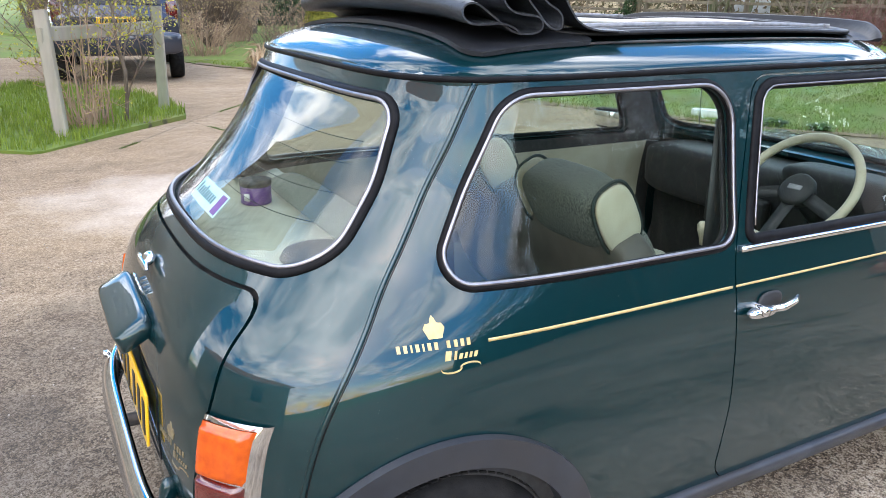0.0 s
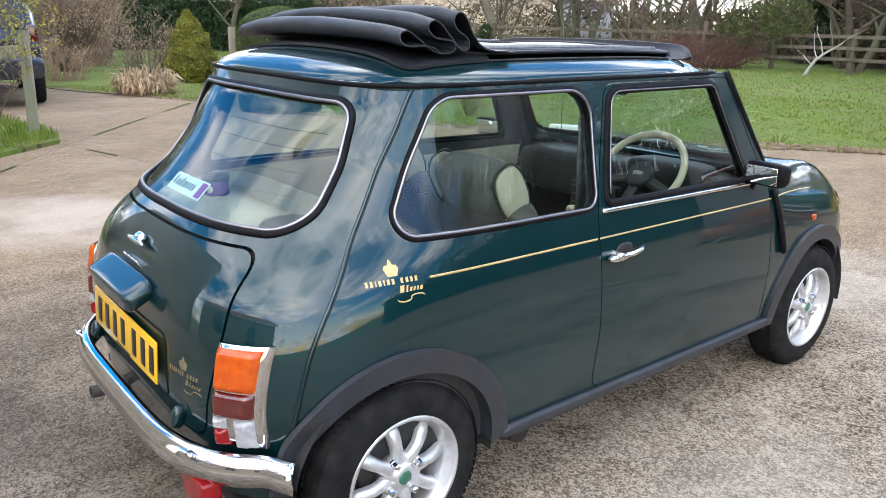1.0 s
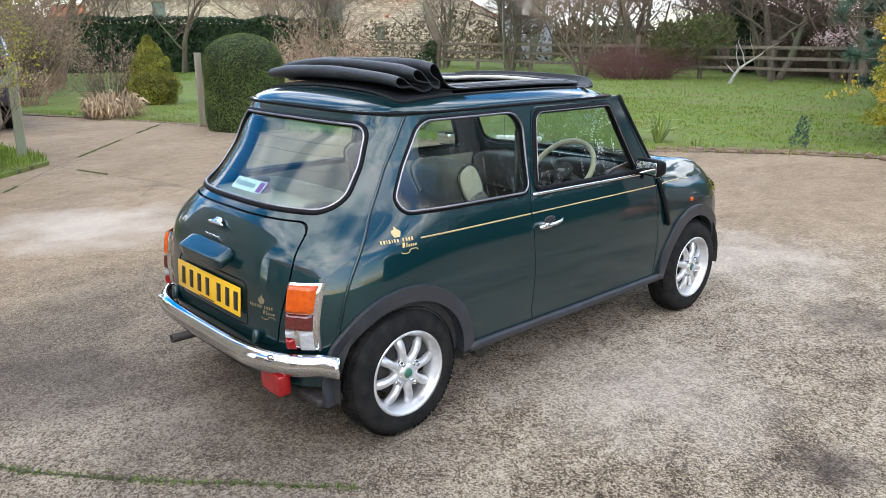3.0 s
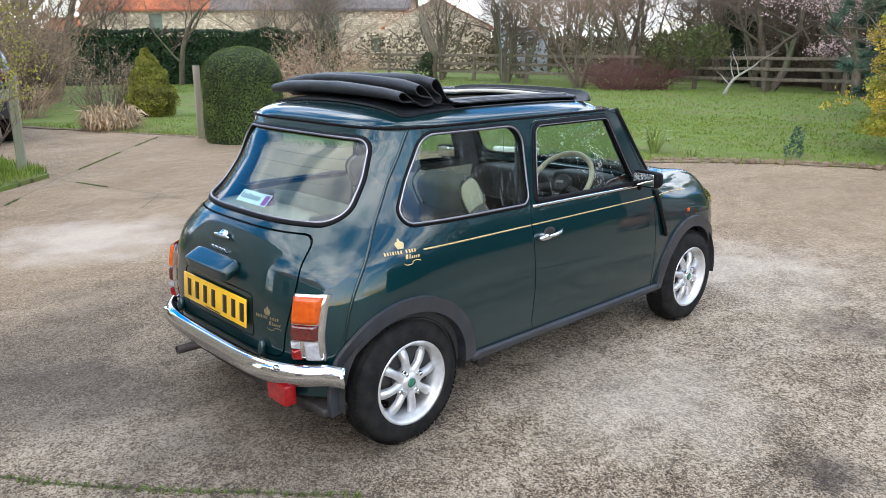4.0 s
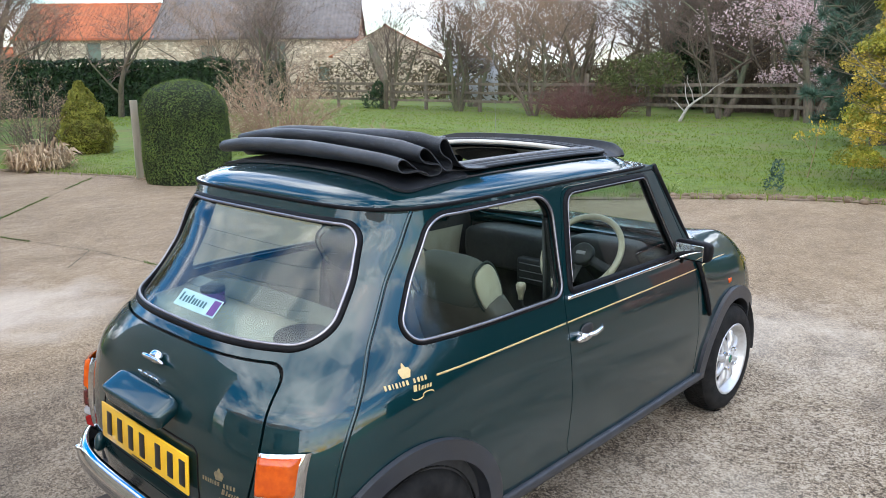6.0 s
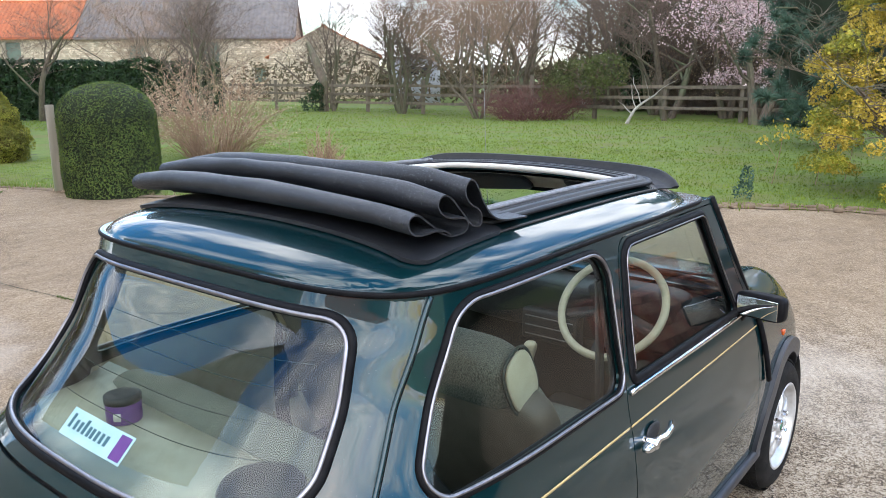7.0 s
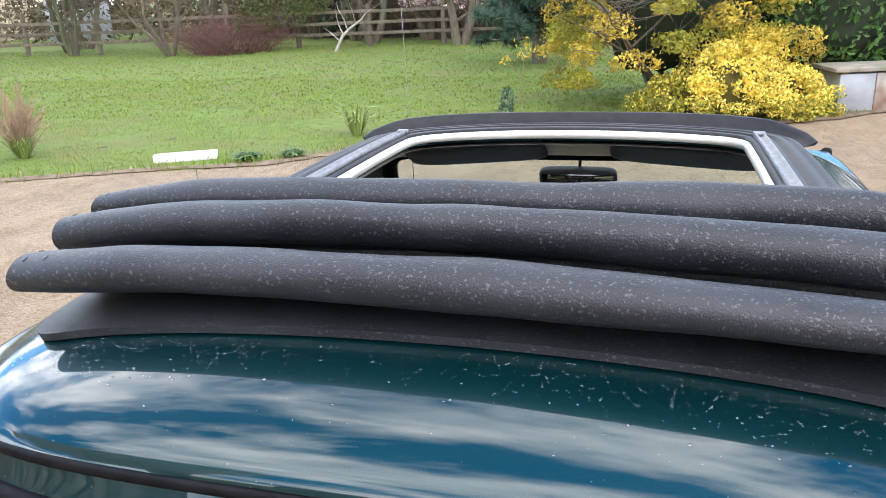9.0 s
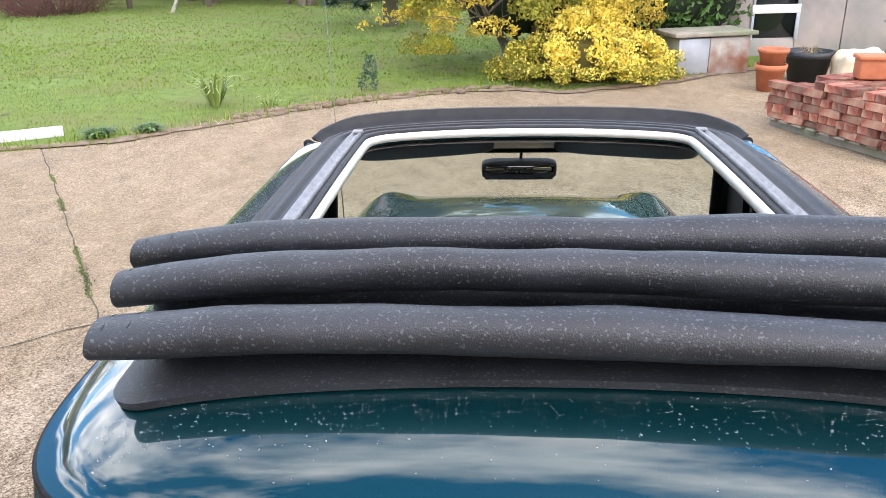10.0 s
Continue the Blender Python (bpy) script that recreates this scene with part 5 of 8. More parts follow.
def concrete():
    """Worn exposed concrete: pale aggregate showing through brown dirt, thicker and thinner in patches."""
    m = bpy.data.materials.new("yard_concrete")
    m.use_nodes = True
    n, l = m.node_tree.nodes, m.node_tree.links
    p = n["Principled BSDF"]
    p.inputs["Roughness"].default_value, p.inputs["Specular IOR Level"].default_value = 0.9, 0.3
    co = n.new("ShaderNodeTexCoord")

    def waves(scale, detail, rough=0.6, dist=0.0, stretch=(1, 1, 1)):
        mp, t = n.new("ShaderNodeMapping"), n.new("ShaderNodeTexNoise")
        mp.inputs["Scale"].default_value, mp.inputs["Rotation"].default_value = stretch, (0, 0, 0.7)
        l.new(co.outputs["Object"], mp.inputs[0])
        t.inputs["Scale"].default_value, t.inputs["Detail"].default_value, t.inputs["Roughness"].default_value, t.inputs["Distortion"].default_value = scale, detail, rough, dist
        l.new(mp.outputs[0], t.inputs["Vector"])
        return t.outputs[0]

    def plus(prev, v, k):
        q = n.new("ShaderNodeMath")
        q.operation = "MULTIPLY_ADD"
        l.new(v, q.inputs[0])
        q.inputs[1].default_value = k
        if prev is None:
            q.inputs[2].default_value = 0.0
        else:
            l.new(prev, q.inputs[2])
        return q.outputs[0]

    def chips(scale):
        t, sp = n.new("ShaderNodeTexVoronoi"), n.new("ShaderNodeSeparateColor")
        t.inputs["Scale"].default_value = scale
        l.new(co.outputs["Object"], t.inputs["Vector"])
        l.new(t.outputs["Color"], sp.inputs[0])
        return sp.outputs[0]

    grain = waves(185.0, 3.0, 0.8)
    clot = waves(34.0, 4.0, 0.7)
    s = plus(None, grain, 1.2)
    s = plus(s, chips(120.0), 0.26)
    s = plus(s, clot, 0.32)
    s = plus(s, waves(7.0, 7.0, 0.7, 0.3, (1, 0.7, 1)), 0.40)
    s = plus(s, waves(1.1, 9.0, 0.68, 0.5, (1, 0.6, 1)), 0.46)
    r = n.new("ShaderNodeValToRGB")
    cr = r.color_ramp
    cr.elements[0].position, cr.elements[0].color = 0.36, (0.027, 0.019, 0.012, 1)
    cr.elements[1].position, cr.elements[1].color = 0.72, (0.507, 0.435, 0.337, 1)
    for pos, col_ in ((0.45, (0.091, 0.065, 0.040, 1)), (0.53, (0.220, 0.165, 0.106, 1)), (0.60, (0.345, 0.274, 0.192, 1))):
        cr.elements.new(pos).color = col_
    # the bay round the parking place is the most weathered; the slabs further off are smoother
    far, wear, mid_, gain, half_ = n.new("ShaderNodeVectorMath"), n.new("ShaderNodeMapRange"), n.new("ShaderNodeMath"), n.new("ShaderNodeMath"), n.new("ShaderNodeMath")
    far.operation, mid_.operation, gain.operation, half_.operation = "DISTANCE", "SUBTRACT", "MULTIPLY", "ADD"
    l.new(co.outputs["Object"], far.inputs[0])
    far.inputs[1].default_value = (1.7, 0.6, 0)
    wear.inputs["From Min"].default_value, wear.inputs["From Max"].default_value = 2.0, 4.6
    wear.inputs["To Min"].default_value, wear.inputs["To Max"].default_value = 1.0, 0.36
    l.new(far.outputs["Value"], wear.inputs[0])
    l.new(s, mid_.inputs[0])
    mid_.inputs[1].default_value = 1.32
    l.new(mid_.outputs[0], gain.inputs[0])
    l.new(wear.outputs[0], gain.inputs[1])
    l.new(gain.outputs[0], half_.inputs[0])
    half_.inputs[1].default_value = 0.552
    l.new(half_.outputs[0], r.inputs[0])
    bp = n.new("ShaderNodeBump")
    bp.inputs["Strength"].default_value, bp.inputs["Distance"].default_value = 0.9, 0.006
    l.new(plus(plus(None, grain, 0.7), clot, 0.8), bp.inputs["Height"])
    l.new(bp.outputs[0], p.inputs["Normal"])

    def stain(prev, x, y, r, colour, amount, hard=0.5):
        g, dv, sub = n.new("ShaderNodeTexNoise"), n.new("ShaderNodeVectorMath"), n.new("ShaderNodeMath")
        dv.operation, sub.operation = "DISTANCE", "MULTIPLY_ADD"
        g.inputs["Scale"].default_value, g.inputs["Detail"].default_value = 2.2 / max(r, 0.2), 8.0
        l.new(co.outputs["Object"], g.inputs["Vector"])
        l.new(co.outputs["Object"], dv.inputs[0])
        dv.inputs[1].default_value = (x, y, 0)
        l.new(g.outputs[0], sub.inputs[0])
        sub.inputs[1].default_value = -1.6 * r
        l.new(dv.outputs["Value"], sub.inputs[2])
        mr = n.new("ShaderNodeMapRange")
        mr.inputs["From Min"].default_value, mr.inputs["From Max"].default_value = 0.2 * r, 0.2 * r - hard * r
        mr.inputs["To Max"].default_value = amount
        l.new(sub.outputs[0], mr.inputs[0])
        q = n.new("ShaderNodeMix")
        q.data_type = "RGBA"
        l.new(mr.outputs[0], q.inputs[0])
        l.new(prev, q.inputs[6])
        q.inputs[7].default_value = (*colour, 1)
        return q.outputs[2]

    # a cool purplish cast in broad patches
    tone, tmix = n.new("ShaderNodeMapRange"), n.new("ShaderNodeMix")
    tone.inputs["From Min"].default_value, tone.inputs["From Max"].default_value, tone.inputs["To Max"].default_value = 0.48, 0.66, 0.22
    l.new(waves(0.9, 5.0, 0.6, 0.8), tone.inputs[0])
    tmix.data_type, tmix.blend_type = "RGBA", "MULTIPLY"
    l.new(tone.outputs[0], tmix.inputs[0])
    l.new(r.outputs[0], tmix.inputs[6])
    tmix.inputs[7].default_value = (0.80, 0.84, 1.0, 1)
    # warm tan dust on the smoother slabs
    dust, dmix = n.new("ShaderNodeMapRange"), n.new("ShaderNodeMix")
    dust.inputs["From Min"].default_value, dust.inputs["From Max"].default_value = 1.0, 0.4
    l.new(wear.outputs[0], dust.inputs[0])
    dmix.data_type, dmix.blend_type = "RGBA", "MULTIPLY"
    l.new(dust.outputs[0], dmix.inputs[0])
    l.new(tmix.outputs[2], dmix.inputs[6])
    dmix.inputs[7].default_value = (0.98, 0.93, 0.86, 1)
    c = dmix.outputs[2]
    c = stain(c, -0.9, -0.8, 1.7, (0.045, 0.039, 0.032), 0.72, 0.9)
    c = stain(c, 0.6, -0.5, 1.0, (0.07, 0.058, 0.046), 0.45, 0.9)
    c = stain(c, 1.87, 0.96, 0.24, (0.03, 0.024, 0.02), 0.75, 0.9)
    c = stain(c, 1.35, 2.55, 0.35, (0.06, 0.045, 0.035), 0.6, 0.9)
    c = stain(c, 0.3, 3.2, 0.9, (0.62, 0.55, 0.46), 0.35, 0.8)
    c = stain(c, 1.1, 1.0, 0.7, (0.60, 0.54, 0.45), 0.3, 0.9)
    c = stain(c, -3.6, 0.2, 1.0, (0.62, 0.55, 0.47), 0.45, 0.8)
    l.new(c, p.inputs["Base Color"])
    return m


YARD = concrete()
TURF = shade("turf", (0.085, 0.135, 0.014), (0.125, 0.175, 0.023), 6.0, 0.95, bump=0.25, bscale=45.0, big=(0.125, 0.13, 0.03), bigscale=0.9, fleck=((0.055, 0.052, 0.022), 3.2, 0.66))
STRAP_LEAF = leafy("strap_leaf", (0.16, 0.24, 0.05), (0.34, 0.40, 0.13), 0.5, 0.6)
STRAW = leafy("pale_straw", (0.60, 0.46, 0.30), (0.34, 0.24, 0.14), 0.8, 0.6)
DULL_LEAF = leafy("dull_green_leaf", (0.07, 0.095, 0.025), (0.14, 0.155, 0.045), 0.6, 0.5)
HEDGE_BROWN = leafy("hedgerow_litter", (0.16, 0.115, 0.075), (0.09, 0.085, 0.04), 0.9, 0.45, 0.0)
BLADE = leafy("grass_blade", (0.125, 0.185, 0.016), (0.20, 0.26, 0.036), 0.7, 0.72)
DRY_BLADE = leafy("dry_blade", (0.48, 0.38, 0.24), (0.30, 0.21, 0.12), 0.8, 0.6)
MOSS = leafy("moss_blade", (0.09, 0.15, 0.03), (0.16, 0.19, 0.06), 0.8, 0.6)
SOIL = shade("soil", (0.13, 0.09, 0.055), (0.22, 0.16, 0.105), 9.0, 0.95, bump=0.8, bscale=25.0)
BARK = shade("bark", (0.16, 0.125, 0.09), (0.09, 0.07, 0.05), 18.0, 0.9, bump=0.6, bscale=40.0, stretch=(1, 1, 0.3), big=(0.12, 0.13, 0.07), bigscale=1.5)
TWIG = shade("twig", (0.17, 0.12, 0.085), (0.10, 0.07, 0.055), 6.0, 0.85)
TWIG_PALE = shade("pale_twig", (0.36, 0.25, 0.16), (0.25, 0.16, 0.11), 6.0, 0.85)
TWIG_PINK = shade("tan_twig", (0.37, 0.245, 0.16), (0.25, 0.155, 0.105), 6.0, 0.85)
TWIG_RED = shade("red_twig", (0.14, 0.055, 0.045), (0.09, 0.04, 0.035), 6.0, 0.85)
PALE_BARK = shade("pale_bark", (0.42, 0.40, 0.34), (0.30, 0.28, 0.24), 12.0, 0.85, bump=0.4, bscale=30.0)
YEW = leafy("yew_leaf", (0.058, 0.110, 0.030), (0.175, 0.225, 0.045), 0.55, 0.5)
GOLDEN = leafy("golden_conifer_leaf", (0.15, 0.165, 0.02), (0.29, 0.275, 0.04), 0.6, 0.5)
LAUREL = leafy("laurel_leaf", (0.018, 0.045, 0.016), (0.05, 0.095, 0.03), 0.35, 0.4)
YELLOW_LEAF = leafy("variegated_leaf", (0.44, 0.32, 0.028), (0.76, 0.58, 0.10), 0.5, 0.5)
BRIGHT_YELLOW = leafy("bright_yellow_leaf", (0.66, 0.50, 0.05), (0.93, 0.77, 0.20), 0.5, 0.85)
YELLOW_GREEN = leafy("yellow_green_leaf", (0.24, 0.26, 0.035), (0.46, 0.41, 0.05), 0.5, 0.5)
MID_LEAF = leafy("mid_green_leaf", (0.05, 0.12, 0.03), (0.12, 0.22, 0.05), 0.45, 0.45)
PINE = leafy("pine_needle", (0.050, 0.105, 0.070), (0.11, 0.18, 0.125), 0.6, 0.55)
BLOSSOM = leafy("pink_blossom", (0.62, 0.42, 0.43), (0.75, 0.62, 0.60), 0.7, 0.8)
BUD = leafy("catkin", (0.60, 0.52, 0.36), (0.45, 0.35, 0.22), 0.8, 0.8)
# filler for yellow-leaved bushes: shaded gaps put into a darker olive
OLIVE_SHADE = shade("olive_shade_core", (0.10, 0.085, 0.012), (0.06, 0.05, 0.01), 8.0, 0.95, bump=0.8, bscale=12.0)
# near-black filler: the shade deep between leaves, put into its colour
SHADE_CORE = shade("shrub_shade_core", (0.012, 0.02, 0.008), (0.02, 0.028, 0.012), 8.0, 0.95, bump=0.8, bscale=12.0)
OAK = shade("weathered_wood", (0.34, 0.30, 0.235), (0.24, 0.21, 0.165), 9.0, 0.9, bump=0.5, bscale=30.0, stretch=(1, 1, 0.12), big=(0.20, 0.22, 0.13), bigscale=3.0, vary=0.15)
STONE = shade("lime_stone", (0.52, 0.43, 0.30), (0.40, 0.32, 0.22), 2.2, 0.9, bump=0.5, bscale=12.0, vary=0.28)
MORTAR = shade("mortar", (0.42, 0.36, 0.27), (0.34, 0.29, 0.21), 3.0, 0.95, bump=0.3)
DARK_STONE = shade("dark_wall_stone", (0.20, 0.165, 0.115), (0.12, 0.10, 0.075), 3.0, 0.9, bump=0.6, bscale=14.0, vary=0.35)
PANTILE = shade("orange_pantile", (0.50, 0.155, 0.06), (0.38, 0.11, 0.045), 3.0, 0.85, bump=0.3, vary=0.2)
SLATE = shade("grey_slate", (0.14, 0.125, 0.12), (0.20, 0.175, 0.155), 3.0, 0.8, bump=0.3, vary=0.2)
GREEN_DOOR = shade("faded_green_paint", (0.13, 0.17, 0.13), (0.10, 0.13, 0.10), 4.0, 0.7)
BRICK = shade("red_brick", (0.34, 0.105, 0.065), (0.20, 0.065, 0.045), 22.0, 0.9, bump=0.5, bscale=90.0, big=(0.40, 0.25, 0.17), bigscale=7.0, vary=0.5)
TERRACOTTA = shade("terracotta", (0.50, 0.165, 0.075), (0.42, 0.13, 0.06), 10.0, 0.85, bump=0.1)
BLACK_POT = shade("black_pot", (0.02, 0.022, 0.024), rough=0.5)
GALV = shade("galvanised_sheet", (0.42, 0.44, 0.47), (0.33, 0.35, 0.38), 5.0, 0.5, 0.4, bump=0.1)
RUSTY = shade("rusty_sheet", (0.42, 0.38, 0.33), (0.33, 0.30, 0.27), 5.0, 0.7, 0.0, big=(0.20, 0.075, 0.035), bigscale=3.0)
WHITE_PAINT = shade("white_paint", (0.72, 0.72, 0.70), (0.62, 0.62, 0.60), 6.0, 0.6)
SUV_PAINT = shade("dark_blue_paint", (0.012, 0.015, 0.028), (0.016, 0.02, 0.035), 500.0, 0.35, 0.3, coat=1.0)
rng = np.random.default_rng(7)

# ---- ground: one sheet to the horizon, yard, lawns ----
ground = tagged(part("ground", mesh_of("ground", [(-900, -900, -0.06), (900, -900, -0.06), (900, 900, -0.06), (-900, 900, -0.06)], [(0, 1, 2, 3)]), TURF), "rough grassland reaching to the horizon", "ground", kind="structure")
LAWN_EDGE = [(-13.4, 2.35), (-12.0, 3.0), (-9.65, 3.93), (-8.6, 4.1), (-7.85, 4.5), (-5.07, 5.77), (-4.6, 5.95), (-3.65, 6.3), (-2.8, 7.05), (-2.3, 7.6), (-1.45, 8.2), (-0.5, 8.67), (0.2, 8.75), (0.7, 8.5), (2.1, 9.2), (2.9, 9.9), (9.0, 11.5)]
yard_poly = [(-16.0, 1.6)] + LAWN_EDGE + [(14.0, 11.0), (14.0, -14.0), (-16.0, -14.0)]
gp = np.array([(x, y) for y in np.linspace(-14, 12, 105) for x in np.linspace(-16, 14, 121)])
d_yard = -sdf(gp[:, 0], gp[:, 1], np.array(yard_poly))
relief = np.array([0.012 * noise.noise((x * 0.35, y * 0.35, 3.3)) for x, y in gp])
near = np.exp(-(((gp[:, 0]) / 2.2) ** 2 + ((gp[:, 1] - 1) / 3.0) ** 2))
v, f = clip(np.column_stack([gp, relief * (1 - near)]), grid_tris(105, 121), d_yard)
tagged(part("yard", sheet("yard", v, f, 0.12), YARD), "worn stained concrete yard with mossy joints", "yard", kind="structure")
lawn_poly = [(-30, -2.0), (-13.4, 2.35)] + LAWN_EDGE[1:] + [(14, 12.5), (14, 60), (-70, 60), (-70, -2)]
lp = np.array([(x, y) for y in np.linspace(-2, 40, 120) for x in np.linspace(-45, 12, 160)])


def lawn_h(x, y):
    return 0.015 + 0.035 * noise.noise((x * 0.3, y * 0.3, 0.5)) + 0.02 * noise.noise((x * 1.3, y * 1.3, 2.5))


lz = np.array([lawn_h(x, y) for x, y in lp])
d_l = -sdf(lp[:, 0], lp[:, 1], np.array(lawn_poly))
lz = np.where(d_l < 0.5, 0.012 + (lz - 0.012) * np.clip(d_l / 0.5, 0, 1), lz)
v, f = clip(np.column_stack([lp, lz]), grid_tris(120, 160), d_l)
tagged(part("lawn", sheet("lawn", v, f, 0.1), TURF), "bright green mown lawn with bare patches", "lawn", kind="structure")
island_poly = np.array([(-5.55, -0.55), (-6.3, 0.2), (-7.0, 0.95), (-7.7, 1.05), (-9.2, 0.8), (-11.0, -0.5), (-9.5, -2.2), (-6.6, -2.0)])
ip = np.array([(x, y) for y in np.linspace(-2.4, 1.3, 40) for x in np.linspace(-11.2, -5.3, 60)])
v, f = clip(np.column_stack([ip, [0.03 + 0.03 * noise.noise((x, y, 0.2)) for x, y in ip]]), grid_tris(40, 60), -sdf(ip[:, 0], ip[:, 1], island_poly))
tagged(part("verge", sheet("verge", v, f, 0.08), TURF), "grass island beside the drive", "grass verge", kind="structure")


def strap_faces(n):
    """Two faces for each five-cornered blade: its foot and its tip."""
    k = np.arange(n)[:, None] * 5
    return (k + np.array([0, 1, 2, 4])).tolist() + (k + np.array([4, 2, 3])).tolist()


def blades(name, pts, hmin, hmax, width, material, label, category="grass", lean=0.5):
    """Many single grass blades as one object."""
    n = len(pts)
    a, h = rng.uniform(0, 2 * np.pi, n), rng.uniform(hmin, hmax, n)
    d = np.column_stack([np.cos(a), np.sin(a), np.zeros(n)])
    b = rng.uniform(0, 2 * np.pi, n)
    t = np.column_stack([np.cos(b), np.sin(b), np.zeros(n)]) * (rng.uniform(0, lean, n) * h)[:, None]
    w = d * (width * rng.uniform(0.6, 1.3, n))[:, None]
    up = np.column_stack([np.zeros((n, 2)), h])
    v = np.stack([pts - w, pts + w, pts + up * 0.6 + t * 0.4 + w * 0.7, pts + up + t, pts + up * 0.6 + t * 0.4 - w * 0.7], 1).reshape(-1, 3)
    me = bpy.data.meshes.new(name)
    me.from_pydata(v.tolist(), [], strap_faces(n))
    me.materials.append(material)
    ob = new(name, me)
    return tagged(ob, label, category, kind="stuff")


def scatter(n, box, poly, inside=True, margin=0.0):
    p = np.column_stack([rng.uniform(box[0], box[1], n), rng.uniform(box[2], box[3], n)])
    d = sdf(p[:, 0], p[:, 1], np.array(poly))
    return p[(d < -margin) if inside else (d > margin)]


# grass thins with distance
pool = scatter(190000, (-14, 3, 2.3, 14), lawn_poly)
z = np.array([lawn_h(x, y) for x, y in pool]) - 0.01
patch = np.array([noise.noise((x * 0.9, y * 0.9, 8.0)) for x, y in pool])
keep = patch + rng.normal(0, 0.12, len(pool)) > -0.34
blades("lawn_grass", np.column_stack([pool, z])[keep], 0.014, 0.036, 0.0046, BLADE, "short green lawn grass", lean=0.75)
pool = scatter(45000, (-30, 6, 9, 24), lawn_poly)
z = np.array([lawn_h(x, y) for x, y in pool]) - 0.01
blades("far_grass", np.column_stack([pool, z]), 0.02, 0.055, 0.014, BLADE, "short green grass further off", lean=0.9)
edge = resample(np.array(LAWN_EDGE), 0.012, False)
edge = edge[(edge[:, 0] > -13) & (edge[:, 0] < 0.4)]
off = rng.normal(0, 1, (len(edge), 2)) * (0.10, 0.10) + (0, 0.08)
tuft = np.array([noise.noise((x * 1.4, y * 1.4, 5.0)) for x, y in edge])
blades("edge_grass", np.column_stack([edge + off, np.full(len(edge), 0.0)])[tuft > -0.1], 0.04, 0.14, 0.005, BLADE, "ragged grass along the lawn edge", lean=0.9)
off2 = rng.normal(0, 1, (len(edge), 2)) * (0.12, 0.10) + (0, 0.16)
blades("edge_straw", np.column_stack([edge + off2, np.full(len(edge), 0.005)])[tuft < 0.12], 0.02, 0.09, 0.005, DRY_BLADE, "dry straw along the lawn edge", lean=1.6)
pool = scatter(16000, (-11, -5.4, -2.2, 1.2), island_poly)
blades("verge_grass", np.column_stack([pool, np.full(len(pool), 0.02)]), 0.04, 0.12, 0.005, BLADE, "longer grass on the verge")

# bare earth where the lawn meets the yard
ep = resample(np.array(LAWN_EDGE), 0.06, False)
tg = np.gradient(ep, axis=0)
tg /= np.linalg.norm(tg, axis=1, keepdims=True)
nn = np.column_stack([tg[:, 1], -tg[:, 0]])
soil_out = np.array([0.05 + 0.06 * noise.noise((x * 0.9, y * 0.9, 2.0)) + 0.05 * noise.noise((x * 5, y * 5, 7.0)) for x, y in ep])
w_in = np.array([0.10 + 0.08 * noise.noise((x * 1.3, y * 1.3, 4.0)) for x, y in ep])
n = len(ep)
v = np.vstack([np.column_stack([ep + nn * np.maximum(soil_out, 0.0)[:, None], np.full(n, 0.010)]), np.column_stack([ep, np.full(n, 0.024)]), np.column_stack([ep - nn * w_in[:, None], np.full(n, 0.020)])])
tagged(part("earth_edge", mesh_of("earth_edge", v, [(r * n + i, r * n + i + 1, (r + 1) * n + i + 1, (r + 1) * n + i) for r in range(2) for i in range(n - 1)]), SOIL), "bare brown earth along the lawn edge", "soil", kind="structure")

# a low crumbled bank of earth and straw at the corner of the lawn
lumps = []
along = resample(np.array([(-2.75, 7.22), (-2.3, 7.64), (-1.45, 8.24), (-0.5, 8.70), (0.1, 8.80)]), 0.035, False)
for x, y in along:
    for _ in range(2):
        s = rng.uniform(0.018, 0.055)
        v, f = superbox((s * 2.2, s * 1.7, s * 1.3), 2.4, (x + rng.normal(0, 0.05), y + rng.normal(0.05, 0.05), 0.02), 9, 6, bend=lambda p: p * (1 + 0.3 * noise.noise(Vector(p) * 60)))
        lumps.append((v, f))
tagged(part("earth_bank", mesh_of("earth_bank", *merged(*lumps)), SOIL), "crumbled brown earth bank edging the lawn", "soil", kind="stuff")

# mossy joints in the yard
JOINTS = [[(-4.25, 6.12), (-3.4, 4.85), (-2.67, 3.74), (-1.99, 2.70), (-1.45, 1.85)], [(-3.6, 1.55), (-2.33, 2.44), (-1.99, 2.70)], [(-10.1, 3.62), (-8.3, 2.15), (-6.8, 0.95), (-5.52, 0.10)], [(-6.8, 0.95), (-5.05, 1.44), (-4.5, 1.03)], [(-5.05, 1.44), (-3.9, 1.6)], [(-0.5, -1.5), (0.05, -1.10), (0.35, -0.84), (0.82, -0.38)], [(2.2, 3.2), (3.1, 2.0), (4.0, 0.6)]]
crack = shade("joint_dirt", (0.05, 0.042, 0.03), (0.085, 0.08, 0.04), 8.0, 0.95, bump=0.5)
